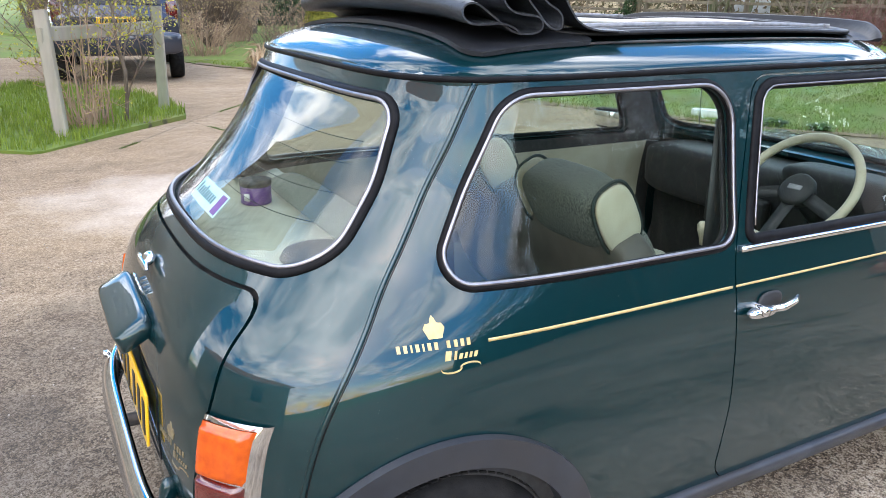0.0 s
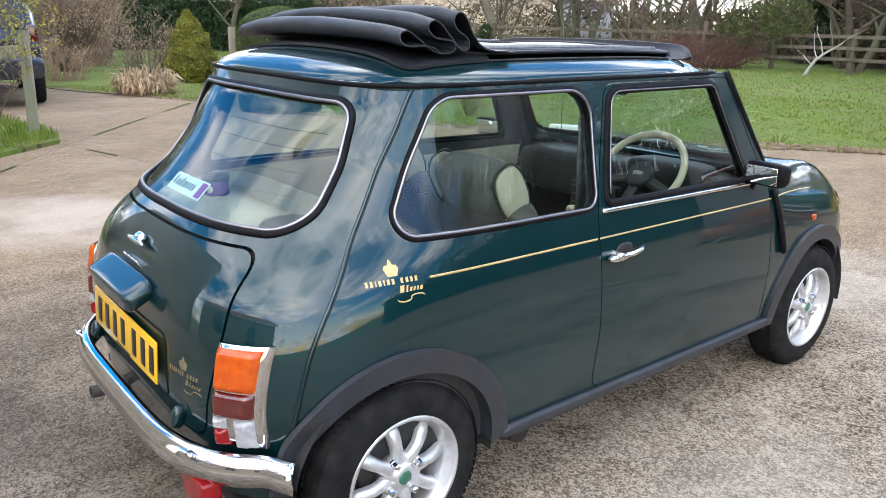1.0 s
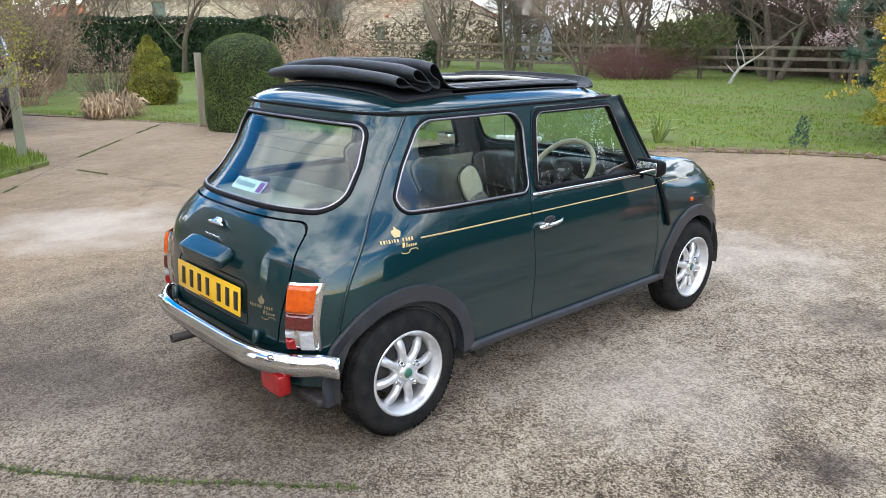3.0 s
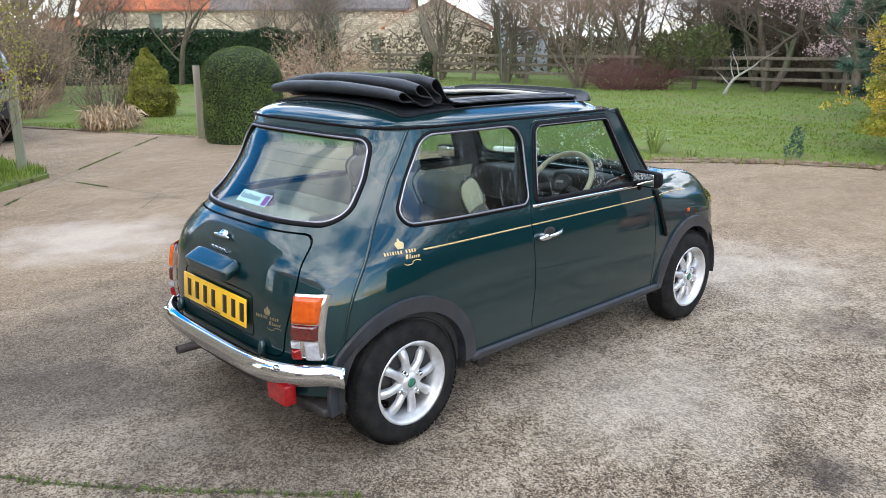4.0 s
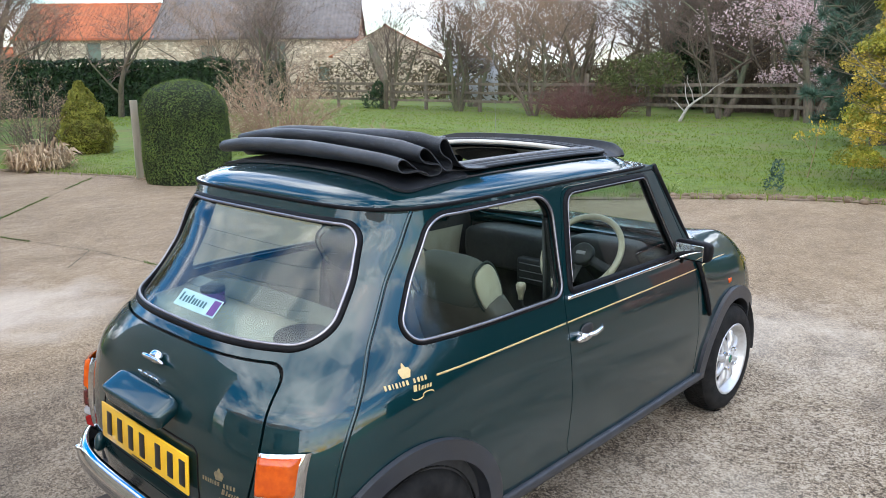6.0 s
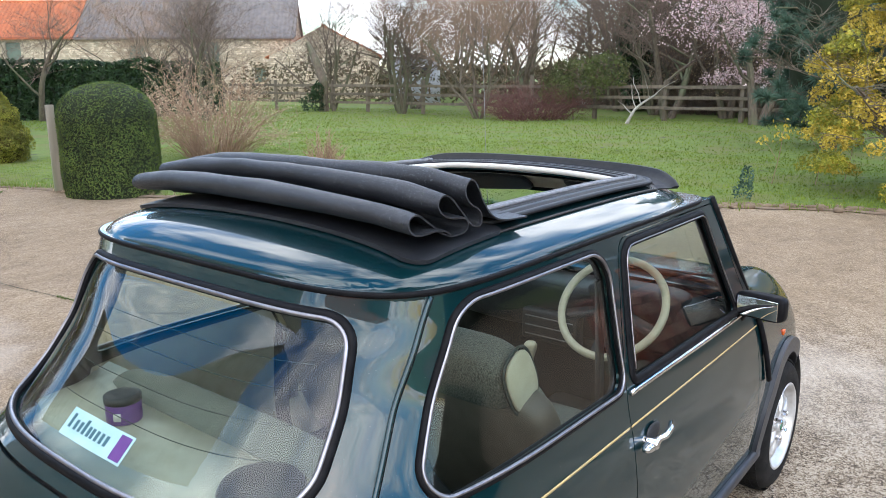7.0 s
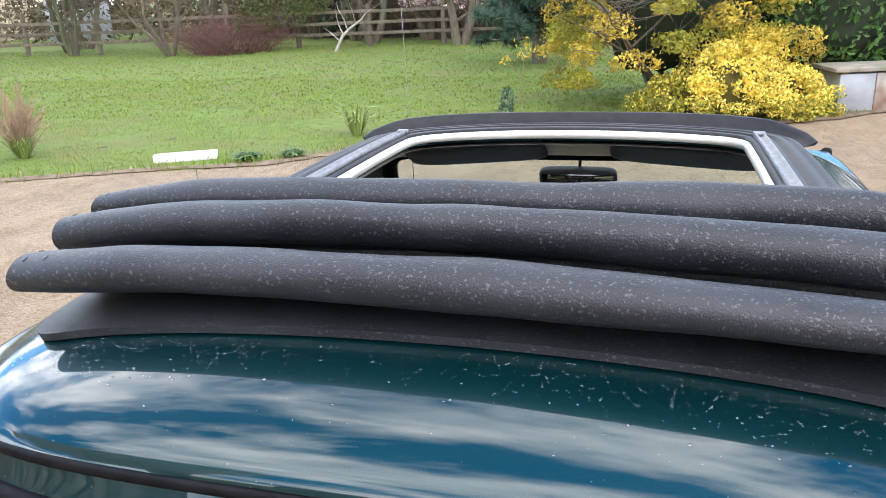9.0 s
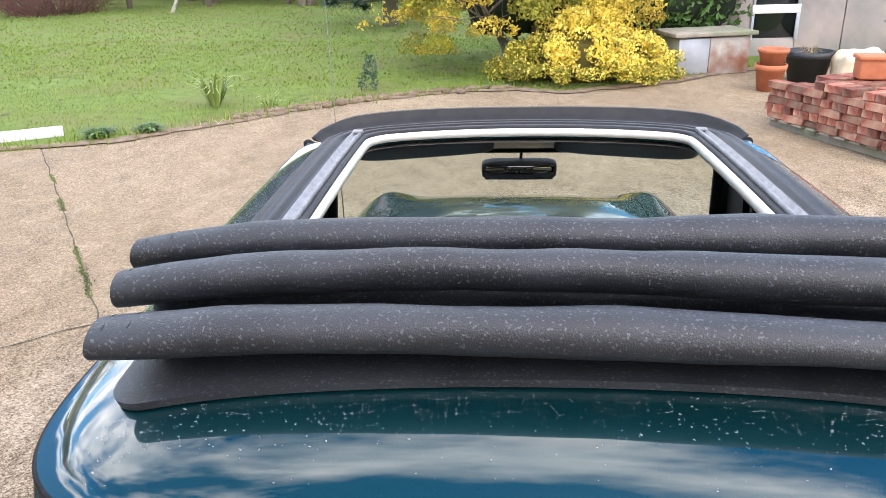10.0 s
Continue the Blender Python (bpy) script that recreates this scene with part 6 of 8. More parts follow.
for k, line in enumerate(JOINTS):
    p = resample(np.array(line), 0.05, False)
    p = p + np.array([(0.018 * noise.noise((i * 0.21, k * 7.0, 0)), 0.018 * noise.noise((i * 0.21, k * 7.0, 9))) for i in range(len(p))])
    tg = np.gradient(p, axis=0)
    tg /= np.linalg.norm(tg, axis=1, keepdims=True)
    sd = np.column_stack([-tg[:, 1], tg[:, 0]])
    w = np.array([0.0042 + 0.005 * noise.noise((i * 0.5, k, 3)) for i in range(len(p))])
    zz = np.array([0.012 * noise.noise((a * 0.35, b * 0.35, 3.3)) * (1 - math.exp(-((a / 2.2) ** 2 + ((b - 1) / 3.0) ** 2))) for a, b in p]) + 0.004
    v = np.vstack([np.column_stack([p - sd * w[:, None], zz]), np.column_stack([p + sd * w[:, None], zz])])
    n = len(p)
    tagged(part("yard_joint", mesh_of("yard_joint", v, [(i, i + 1, n + i + 1, n + i) for i in range(n - 1)]), crack), "dark joint between concrete slabs", "joint", kind="structure")
    q = np.repeat(p, 22, 0)
    zq = np.repeat(zz, 22)
    q = q + rng.normal(0, 0.011, q.shape)
    m = np.array([noise.noise((a * 1.1, b * 1.1, 6.0)) for a, b in q]) > (-0.35 if k == 5 else -0.05 if k == 0 else 0.12)
    if m.any():
        blades("joint_moss", np.column_stack([q, zq - 0.003])[m], 0.005, 0.016, 0.0035, MOSS, "moss and weeds in a slab joint", "moss", 1.2)
# grit on the near yard
gpts = np.column_stack([rng.uniform(-3.5, 3.5, 2600), rng.uniform(-2.2, 6.0, 2600)])
gs = rng.uniform(0.002, 0.0055, 2600)
corner = np.array([(1, 0, 0), (-0.5, 0.8, 0), (-0.5, -0.8, 0), (0, 0, 0.9)])
v = (np.column_stack([gpts, np.zeros(2600)])[:, None] + corner[None] * gs[:, None, None]).reshape(-1, 3)
f = (np.arange(2600)[:, None, None] * 4 + np.array([(0, 1, 3), (1, 2, 3), (2, 0, 3)])).reshape(-1, 3)
zz = np.array([0.012 * noise.noise((a * 0.35, b * 0.35, 3.3)) * (1 - math.exp(-((a / 2.2) ** 2 + ((b - 1) / 3.0) ** 2))) for a, b in gpts])
v[:, 2] += np.repeat(zz, 4)
tagged(part("grit", mesh_of("grit", v, f, False), shade("grit_stone", (0.36, 0.32, 0.27), (0.16, 0.14, 0.12), 40.0, 0.9)), "loose grit on the concrete", "grit", kind="stuff")


# ---- plants ----
def leaves(pts, normals, size, ratio=0.5, jitter=0.6):
    """Small pointed leaves at points, facing roughly along normals. Returns verts, faces."""
    n = len(pts)
    nor = normals + rng.normal(0, jitter, (n, 3))
    nor /= np.linalg.norm(nor, axis=1, keepdims=True)
    t = np.cross(nor, rng.normal(0, 1, (n, 3)))
    t /= np.linalg.norm(t, axis=1, keepdims=True)
    b = np.cross(nor, t)
    s = size * rng.uniform(0.6, 1.3, n)[:, None]
    v = np.stack([pts - t * s, pts + b * s * ratio + nor * s * 0.2, pts + t * s, pts - b * s * ratio + nor * s * 0.2], 1).reshape(-1, 3)
    return v, (np.arange(n)[:, None] * 4 + np.arange(4)).tolist()


def raw(name, v, f, material):
    me = bpy.data.meshes.new(name)
    me.from_pydata(np.asarray(v).tolist(), [], [tuple(q) for q in f])
    me.materials.append(material)
    return me


def twigs_of(paths, sides=4):
    return merged(*[tube(p, r, sides) for p, r in paths])


def branch_paths(seed, height, spread, stems=1, depth=4, kids=4, base=0.07, first=0.25, rise=0.5, droop=0.0, wild=0.35):
    """Thick and thin branch paths of a bare tree, with its foot at the origin."""
    r = random.Random(seed)
    thick, thin, tips = [], [], []

    def grow(p, d, length, rad, level):
        pts, n = [p], 5 if level < 2 else 4
        for i in range(n):
            d = (d + Vector((r.gauss(0, wild), r.gauss(0, wild), r.gauss(0, wild) * 0.6 + (0.06 if level else 0.1) - droop * level * 0.05)) * 0.42).normalized()
            pts.append(pts[-1] + d * (length / n))
        rads = [rad * (1 - 0.62 * i / n) for i in range(n + 1)]
        (thick if level < 2 else thin).append((np.array([tuple(q) for q in pts]), rads))
        if level >= depth:
            tips.append(tuple(pts[-1]))
            tips.append(tuple(pts[-2]))
            return
        for k in range(kids + (1 if level == 0 else 3 if level == depth - 1 else 0)):
            t = first + (1 - first) * (k + r.random()) / (kids + 1) if level == 0 else min(0.99, 0.2 + 0.8 * (k + r.random()) / (kids + (3 if level == depth - 1 else 0)))
            i = min(int(t * n), n - 1)
            q = pts[i].lerp(pts[i + 1], t * n - i)
            a = r.uniform(0, 2 * math.pi)
            side = Vector((math.cos(a), math.sin(a), r.uniform(0.0, rise * 1.6))).normalized()
            nd = (d * 0.45 + side * spread).normalized()
            grow(q, nd, length * r.uniform(0.5, 0.72), max(rads[i] * 0.44, 0.0035), level + 1)

    for s in range(stems):
        a = 2 * math.pi * s / max(stems, 1) + r.random()
        lean = 0.0 if stems == 1 else r.uniform(0.15, 0.5)
        grow(Vector((0.10 * math.cos(a) * (stems > 1), 0.10 * math.sin(a) * (stems > 1), -0.05)), Vector((lean * math.cos(a), lean * math.sin(a), 1)).normalized(), height * r.uniform(0.5, 0.62), 0.8 * base / math.sqrt(stems), 0)
    return thick, thin, tips


def bare_tree(name, label, at, seed, height, spread=0.9, stems=1, depth=4, kids=4, base=0.09, bark=BARK, twig=TWIG, flower=None, group="", **kw):
    t = empty(name, label, "tree", at, group)
    thick, thin, tips = branch_paths(seed, height, spread, stems, depth, kids, base, **kw)
    part("trunk", raw("trunk", *twigs_of(thick, 7), bark), bark, t)
    part("crown", raw("crown", *twigs_of(thin, 3), twig), twig, t, "bare twiggy crown")
    if flower:
        tp = np.array(tips)
        tp = np.repeat(tp, flower[1], 0) + rng.normal(0, flower[3], (len(tp) * flower[1], 3))
        part("blossom", raw("blossom", *leaves(tp, rng.normal(0, 1, tp.shape), flower[2], 0.7), flower[0]), flower[0], t)
    return t


def leaf_ball(centre, radii, n, size, lump=0.25, seed=1, low=-0.7):
    """Leaf points on a lumpy rounded form, with normals."""
    d = rng.normal(0, 1, (n, 3))
    d /= np.linalg.norm(d, axis=1, keepdims=True)
    d = d[d[:, 2] > low]
    k = np.array([1 + lump * noise.noise(Vector(q) * 2.3 + Vector((seed, 0, 0))) + lump * 0.5 * noise.noise(Vector(q) * 6 + Vector((0, seed, 0))) for q in d])
    k = k * (1 - np.abs(rng.normal(0, 0.09, len(d))))
    return np.array(centre) + d * k[:, None] * np.array(radii), d


def core_ball(centre, radii, seed, lump=0.25, scale=0.86):
    v, f = superbox((2, 2, 2), 2.0, (0, 0, 0), 28, 16)
    out = []
    for q in v:
        u = Vector(q)
        u.normalize()
        k = scale * (1 + lump * noise.noise(u * 2.3 + Vector((seed, 0, 0))))
        out.append(np.array(centre) + np.array(q) * k * np.array(radii))
    return out, f


def shrub(name, label, at, balls, leaf, size, n, group="", ratio=0.5, core=SHADE_CORE, jitter=0.6):
    """A leafy bush of lumpy rounded masses round a solid dark filler; core=None leaves it open."""
    s = empty(name, label, "shrub", at, group)
    pts, nors, cores = [], [], []
    for i, (c, r) in enumerate(balls):
        a, b = leaf_ball(c, r, n, size, seed=i + 1)
        ok = a[:, 2] > 0.02
        pts.append(a[ok])
        nors.append(b[ok])
        v, f = core_ball(c, r, i + 1)
        v = [(q[0], q[1], max(q[2], 0.0)) for q in v]
        cores.append((v, f))
    part("leaves", raw("leaves", *leaves(np.vstack(pts), np.vstack(nors), size, ratio, jitter), leaf), leaf, s)
    # solid hull behind the leaves, coloured as the shaded inside
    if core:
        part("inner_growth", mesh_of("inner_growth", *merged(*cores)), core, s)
    return s


# clipped yew with domed top beside its post
yew = empty("clipped_hedge", "clipped dark green yew hedge with domed top", "hedge", (-8.56, 4.40, 0))


def yew_r(a, z):
    top = 0.62 if z < 0.98 else 0.62 * math.sqrt(max(0.0, 1 - ((z - 0.98) / 0.50) ** 2.4))
    return top * (0.95 + 0.05 * min(1, z / 0.3)) * (1 + 0.03 * math.sin(3 * a + 1) + 0.03 * noise.noise((math.cos(a) * 2, math.sin(a) * 2, z * 2)))


yp, yn = [], []
for _ in range(26000):
    a, z = rng.uniform(0, 2 * np.pi), 1.48 * rng.random() ** 0.85
    r = yew_r(a, z)
    if z > 0.98 and rng.random() > 0.5:
        r *= math.sqrt(rng.random()) * 0.3 + 0.7
    r -= abs(rng.normal(0, 0.012))
    yp.append((r * math.cos(a), r * math.sin(a), z))
    yn.append((math.cos(a), math.sin(a), 0.2 if z < 1.03 else 1.2))
part("leaves", raw("leaves", *leaves(np.array(yp), np.array(yn), 0.019, 0.32, 0.7), YEW), YEW, yew)
# dark hull just under the leaves, painted as their inner shade
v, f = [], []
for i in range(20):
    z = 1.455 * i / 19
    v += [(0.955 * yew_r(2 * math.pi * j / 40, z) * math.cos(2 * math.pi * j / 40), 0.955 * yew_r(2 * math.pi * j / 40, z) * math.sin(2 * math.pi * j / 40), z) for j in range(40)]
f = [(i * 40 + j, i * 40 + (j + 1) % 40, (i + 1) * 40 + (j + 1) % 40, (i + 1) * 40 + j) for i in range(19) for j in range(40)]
part("inner_growth", mesh_of("inner_growth", v, f), SHADE_CORE, yew)


def timber(name, p, q, w, d, material=OAK, parent=None, seed=0, label=""):
    """A weathered post or rail from p to q."""
    p, q = Vector(p), Vector(q)
    n = 6
    verts, faces = [], []
    ax = (q - p).normalized()
    s = ax.cross(Vector((0, 0, 1)) if abs(ax.z) < 0.9 else Vector((0.3, 1, 0))).normalized()
    t = ax.cross(s).normalized()
    prof = [(-1, -0.8), (-0.8, -1), (0.8, -1), (1, -0.8), (1, 0.8), (0.8, 1), (-0.8, 1), (-1, 0.8)]
    for i in range(n + 1):
        c = p.lerp(q, i / n) + s * 0.004 * noise.noise((i, seed, 0.3)) + t * 0.004 * noise.noise((i, seed, 7.3))
        verts += [tuple(c + s * a * w / 2 + t * b * d / 2) for a, b in prof]
    for i in range(n):
        faces += [(i * 8 + k, i * 8 + (k + 1) % 8, (i + 1) * 8 + (k + 1) % 8, (i + 1) * 8 + k) for k in range(8)]
    faces += [tuple(range(8)), tuple(n * 8 + k for k in reversed(range(8)))]
    return part(name, mesh_of(name, verts, faces, False), material, parent, label)


gp_ = empty("gate_post", "grey weathered wooden post beside the clipped hedge", "post", (-9.35, 4.0, 0))
timber("post_shaft", (0, 0, -0.1), (-0.02, 0.01, 1.18), 0.11, 0.10, OAK, gp_, 3)
bar = empty("wooden_barrier", "low weathered wooden barrier of posts and rail", "barrier")
timber("barrier_post", (-6.25, -0.31, -0.1), (-6.45, -0.34, 1.14), 0.11, 0.11, OAK, bar, 11)
timber("barrier_post", (-7.62, 0.82, -0.1), (-7.72, 0.86, 1.15), 0.11, 0.11, OAK, bar, 12)
timber("barrier_rail", (-6.36, -0.38, 0.93), (-7.68, 0.80, 0.93), 0.05, 0.13, OAK, bar, 13)

shrub("golden_conifer", "dense golden green dwarf conifer on the lawn", (-13.9, 5.1, 0), [((0.05, 0, 0.36), (0.52, 0.52, 0.46)), ((0.0, 0, 0.66), (0.40, 0.40, 0.46)), ((-0.06, 0, 0.95), (0.25, 0.25, 0.38)), ((-0.1, 0, 1.17), (0.12, 0.12, 0.26))], GOLDEN, 0.03, 8000, ratio=0.4, core=OLIVE_SHADE)
pamp = empty("dead_clump", "collapsed clump of pale dry leaves", "plant", (-11.77, 3.44, 0))
n = 520
a, r0 = rng.uniform(0, 2 * np.pi, n), 0.46 * np.sqrt(rng.random(n))
hb = 0.36 * (1 - (r0 / 0.54) ** 2)
st_, le, hh = np.column_stack([r0 * np.cos(a), r0 * np.sin(a), hb * rng.uniform(0, 0.9, n)]), rng.uniform(0.12, 0.34, n), rng.uniform(0.05, 0.26, n)
a = a + rng.normal(0, 0.8, n)
mid = st_ + np.column_stack([np.cos(a) * le * 0.45, np.sin(a) * le * 0.45, hh])
end = st_ + np.column_stack([np.cos(a) * le, np.sin(a) * le, hh * rng.uniform(-0.6, 1.2, n)])
end[:, 2] = np.maximum(end[:, 2], 0.01)
sdv = np.column_stack([-np.sin(a), np.cos(a), rng.normal(0, 0.7, n)]) * rng.uniform(0.007, 0.016, n)[:, None]
v = np.stack([st_ - sdv, st_ + sdv, mid + sdv, end, mid - sdv], 1).reshape(-1, 3)
part("root_mound", mesh_of("root_mound", *core_ball((0, 0, 0.0), (0.42, 0.42, 0.26), 6)), SOIL, pamp)
part("dry_leaves", raw("dry_leaves", v, strap_faces(n), STRAW), STRAW, pamp)


def strap_plant(label, at, n, h, material, spread=0.5, width=0.007):
    p = empty("strap_plant", label, "plant", at)
    a = rng.uniform(0, 2 * np.pi, n)
    le, hh = rng.uniform(0.4, 1.0, n) * spread, rng.uniform(0.5, 1.0, n) * h
    s0 = np.column_stack([np.cos(a), np.sin(a), np.zeros(n)]) * 0.04
    m0 = s0 + np.column_stack([np.cos(a) * le * 0.4, np.sin(a) * le * 0.4, hh * 0.8])
    e0 = s0 + np.column_stack([np.cos(a) * le, np.sin(a) * le, hh * rng.uniform(0.6, 1.1, n)])
    w = np.column_stack([-np.sin(a), np.cos(a), np.zeros(n)]) * width
    v = np.stack([s0 - w, s0 + w, m0 + w, e0, m0 - w], 1).reshape(-1, 3)
    part("strap_leaves", raw("strap_leaves", v, strap_faces(n), material), material, p)


strap_plant("tuft of arching green strap leaves at the lawn edge", (-3.2, 7.85, 0.0), 60, 0.46, STRAP_LEAF, 0.36, 0.010)
strap_plant("small tuft of green strap leaves", (-2.55, 7.75, 0.0), 30, 0.2, STRAP_LEAF, 0.22, 0.007)
strap_plant("broad low weed at the lawn edge", (-3.85, 6.45, 0.0), 110, 0.11, MID_LEAF, 0.19, 0.014)
strap_plant("broad low weed at the lawn edge", (-3.45, 6.65, 0.0), 100, 0.10, MID_LEAF, 0.17, 0.014)
shrub("small_dark_shrub", "tiny blue green shrub at the lawn edge", (-1.62, 8.75, 0), [((0, 0, 0.12), (0.12, 0.12, 0.12)), ((0.03, 0, 0.3), (0.08, 0.08, 0.14))], PINE, 0.020, 260, core=None, jitter=1.5)
for k, (x, y, h) in enumerate(((-1.75, 10.4, 0.75), (-1.25, 10.7, 0.85), (-1.0, 11.3, 0.95))):
    fl = empty("yellow_sapling", "thin sapling with a few yellow leaf clusters", "plant", (x, y, 0), "saplings on the lawn")
    pth = [(np.array([(0, 0, 0), (0.06, 0.02, h * 0.5), (0.1 - 0.1 * k, 0.0, h)]), [0.006, 0.005, 0.003]), (np.array([(0.05, 0, h * 0.45), (-0.15, 0.05, h * 0.8)]), [0.004, 0.002])]
    part("stem", raw("stem", *twigs_of(pth), TWIG_PALE), TWIG_PALE, fl)
    tp = np.vstack([np.array((0.1 - 0.1 * k, 0, h)) + rng.normal(0, 0.07, (40, 3)), np.array((-0.15, 0.05, h * 0.8)) + rng.normal(0, 0.05, (24, 3))])
    part("leaves", raw("leaves", *leaves(tp, rng.normal(0, 1, tp.shape), 0.03), YELLOW_LEAF), YELLOW_LEAF, fl)
plank = empty("white_plank", "short thick white painted plank lying on the ground", "plank", (-4.56, 6.43, 0.0))
part("board", slab(-0.32, 0.32, -0.07, 0.07, 0.0, 0.085, 0.008), WHITE_PAINT, plank, m=pose(0, 0, 0.002, 0, 0, 28))


def twig_bush(name, label, at, seed, height, width, n, material, bud=None, group="", foot_w=0.12):
    """A dense bush of thin stems fanning from the foot."""
    b = empty(name, label, "shrub", at, group)
    r = random.Random(seed)
    paths, tips = [], []
    for _ in range(n):
        a, l = r.uniform(0, 2 * math.pi), r.uniform(0.05, 1.0) ** 0.6
        foot = Vector((foot_w * width * math.cos(a) * r.random(), foot_w * width * math.sin(a) * r.random(), -0.03))
        tip = Vector((width * l * math.cos(a), width * l * math.sin(a), height * (1 - 0.45 * l * l) * r.uniform(0.55 if foot_w < 0.3 else 0.15, 1.05)))
        bend = foot.lerp(tip, 0.5) + Vector((0, 0, height * 0.12)) + Vector((r.gauss(0, 0.08), r.gauss(0, 0.08), 0)) * width
        paths.append((np.array([tuple(foot), tuple(foot.lerp(bend, 0.6)), tuple(bend), tuple(tip)]), [0.008, 0.006, 0.0045, 0.0025]))
        tips += [tuple(tip), tuple(bend.lerp(tip, 0.6))]
        for _k in range(3):
            q = bend.lerp(tip, r.random())
            e = q + Vector((r.gauss(0, 0.16), r.gauss(0, 0.16), r.uniform(0.05, 0.25))) * width * 0.8
            paths.append((np.array([tuple(q), tuple(e)]), [0.004, 0.002]))
            tips += [tuple(e), tuple(q.lerp(e, 0.6))]
    part("stem_tangle", raw("stem_tangle", *twigs_of(paths, 3), material), material, b)
    if bud:
        tp = np.repeat(np.array(tips), 2, 0)
        tp = tp + rng.normal(0, 0.03, tp.shape)
        part("bud_cover", raw("bud_cover", *leaves(tp, rng.normal(0, 1, tp.shape), bud[1], 0.5), bud[0]), bud[0], b)
    return b


twig_bush("willow_bush", "bare tan bush of fanning stems with pale catkins", (-11.2, 7.9, 0), 5, 2.0, 1.65, 300, TWIG_PINK, (BUD, 0.016), foot_w=0.35)
twig_bush("twig_clump", "small clump of bare upright twigs", (-6.7, 6.5, 0), 6, 0.85, 0.38, 120, TWIG_PINK)
strap_plant("green strap leaves round bare twigs", (-6.6, 6.4, 0), 60, 0.32, STRAP_LEAF, 0.28, 0.008)
twig_bush("bare_shrub", "bare shrub with orange brown leaves", (-15.0, 4.6, 0), 7, 1.7, 1.1, 130, TWIG, (DRY_BLADE, 0.02), foot_w=0.5)
twig_bush("bare_shrub", "straggling bare shrub on the lawn", (-15.3, 2.9, 0), 8, 1.1, 0.8, 100, TWIG_PALE, (DRY_BLADE, 0.018), foot_w=0.6)
twig_bush("bare_shrub", "thin green-budded shrub behind the barrier", (-6.7, -0.05, 0), 9, 1.5, 0.5, 46, TWIG_PALE, (YELLOW_GREEN, 0.013), foot_w=0.5)
verge_tree = empty("small_bare_tree", "small gnarled tree with yellow green buds behind the barrier", "tree", (-7.0, 0.25, 0))
thick, thin, tips = branch_paths(77, 2.9, 0.7, 2, 3, 5, 0.045, 0.15, 0.5, 0.0, 0.5)
part("trunk", raw("trunk", *twigs_of(thick, 6), BARK), BARK, verge_tree)
part("crown", raw("crown", *twigs_of(thin, 3), TWIG), TWIG, verge_tree, "bare twiggy crown")
tp = np.repeat(np.array(tips), 6, 0) + rng.normal(0, 0.05, (len(tips) * 6, 3))
part("bud_cover", raw("bud_cover", *leaves(tp, rng.normal(0, 1, tp.shape), 0.018, 0.5), YELLOW_GREEN), YELLOW_GREEN, verge_tree)
twig_bush("brown_hedge", "dense brown leafless hedge", (-8.6, -2.3, 0), 21, 1.9, 1.3, 420, TWIG_PALE, (DRY_BLADE, 0.022))
twig_bush("brown_hedge", "dense brown leafless hedge", (-17.5, 3.6, 0), 22, 2.4, 1.4, 420, TWIG, (DRY_BLADE, 0.024))
for k, (x, y, h) in enumerate(((-20.0, 4.6, 4.6), (-23.5, 4.4, 5.2), (-19.0, 1.0, 4.4), (-25.5, 0.5, 5.5))):
    twig_bush("tall_brown_shrub", "tall dense brown leafless shrub", (x, y, 0), 40 + k, h, 1.5, 260, TWIG if k % 2 else TWIG_PALE, (DRY_BLADE, 0.022), "tall brown shrubs", 0.4)
twig_bush("bramble", "low tangle of dark red bramble stems", (-12.3, 21.0, 0), 23, 1.25, 2.2, 420, TWIG_RED, foot_w=0.6)
shrub("fence_shrub", "green leafy shrub by the fence", (-11.2, 21.8, 0), [((0, 0, 1.2), (1.1, 0.7, 0.8)), ((0.9, 0.2, 1.5), (0.8, 0.6, 0.6)), ((-0.8, 0.1, 0.9), (0.6, 0.5, 0.6))], DULL_LEAF, 0.05, 1500, core=None, jitter=1.2)

# yellow variegated bushes, laurel
yb = empty("yellow_bush", "low mounded bush of bright yellow leaves", "shrub", (1.05, 9.45, 0))
rr = random.Random(12)
pts, nors, stems = [], [], []
for k in range(120):
    a, q = rr.uniform(0, 2 * math.pi), math.sqrt(rr.random())
    top = (0.18 + 0.62 * (1 - q**2.2)) * rr.uniform(0.72, 1.08)
    c = (1.12 * q * math.cos(a), 0.75 * q * math.sin(a), top * (1.0 if rr.random() < 0.6 else rr.uniform(0.3, 0.9)))
    p, m = leaf_ball(c, (rr.uniform(0.10, 0.2), rr.uniform(0.10, 0.2), rr.uniform(0.07, 0.13)), 240, 0.034, 0.4, k, -0.8)
    ok = p[:, 2] > 0.02
    pts.append(p[ok]), nors.append(m[ok])
    stems.append((np.array([(0.3 * c[0], 0.3 * c[1], 0.0), (0.75 * c[0], 0.75 * c[1], c[2] * 0.6), c]), [0.009, 0.006, 0.003]))
every, dirs = np.vstack(pts), np.vstack(nors)
green = (rng.random(len(every)) < 0.12) | ((every[:, 2] < 0.28) & (rng.random(len(every)) < 0.45)) | ((every[:, 0] < -0.55) & (rng.random(len(every)) < 0.5))
part("yellow_leaves", raw("yellow_leaves", *leaves(every[~green], dirs[~green], 0.023, 0.55, 0.9), BRIGHT_YELLOW), BRIGHT_YELLOW, yb)
part("green_leaves", raw("green_leaves", *leaves(every[green], dirs[green], 0.024, 0.55, 0.9), YELLOW_GREEN), YELLOW_GREEN, yb)
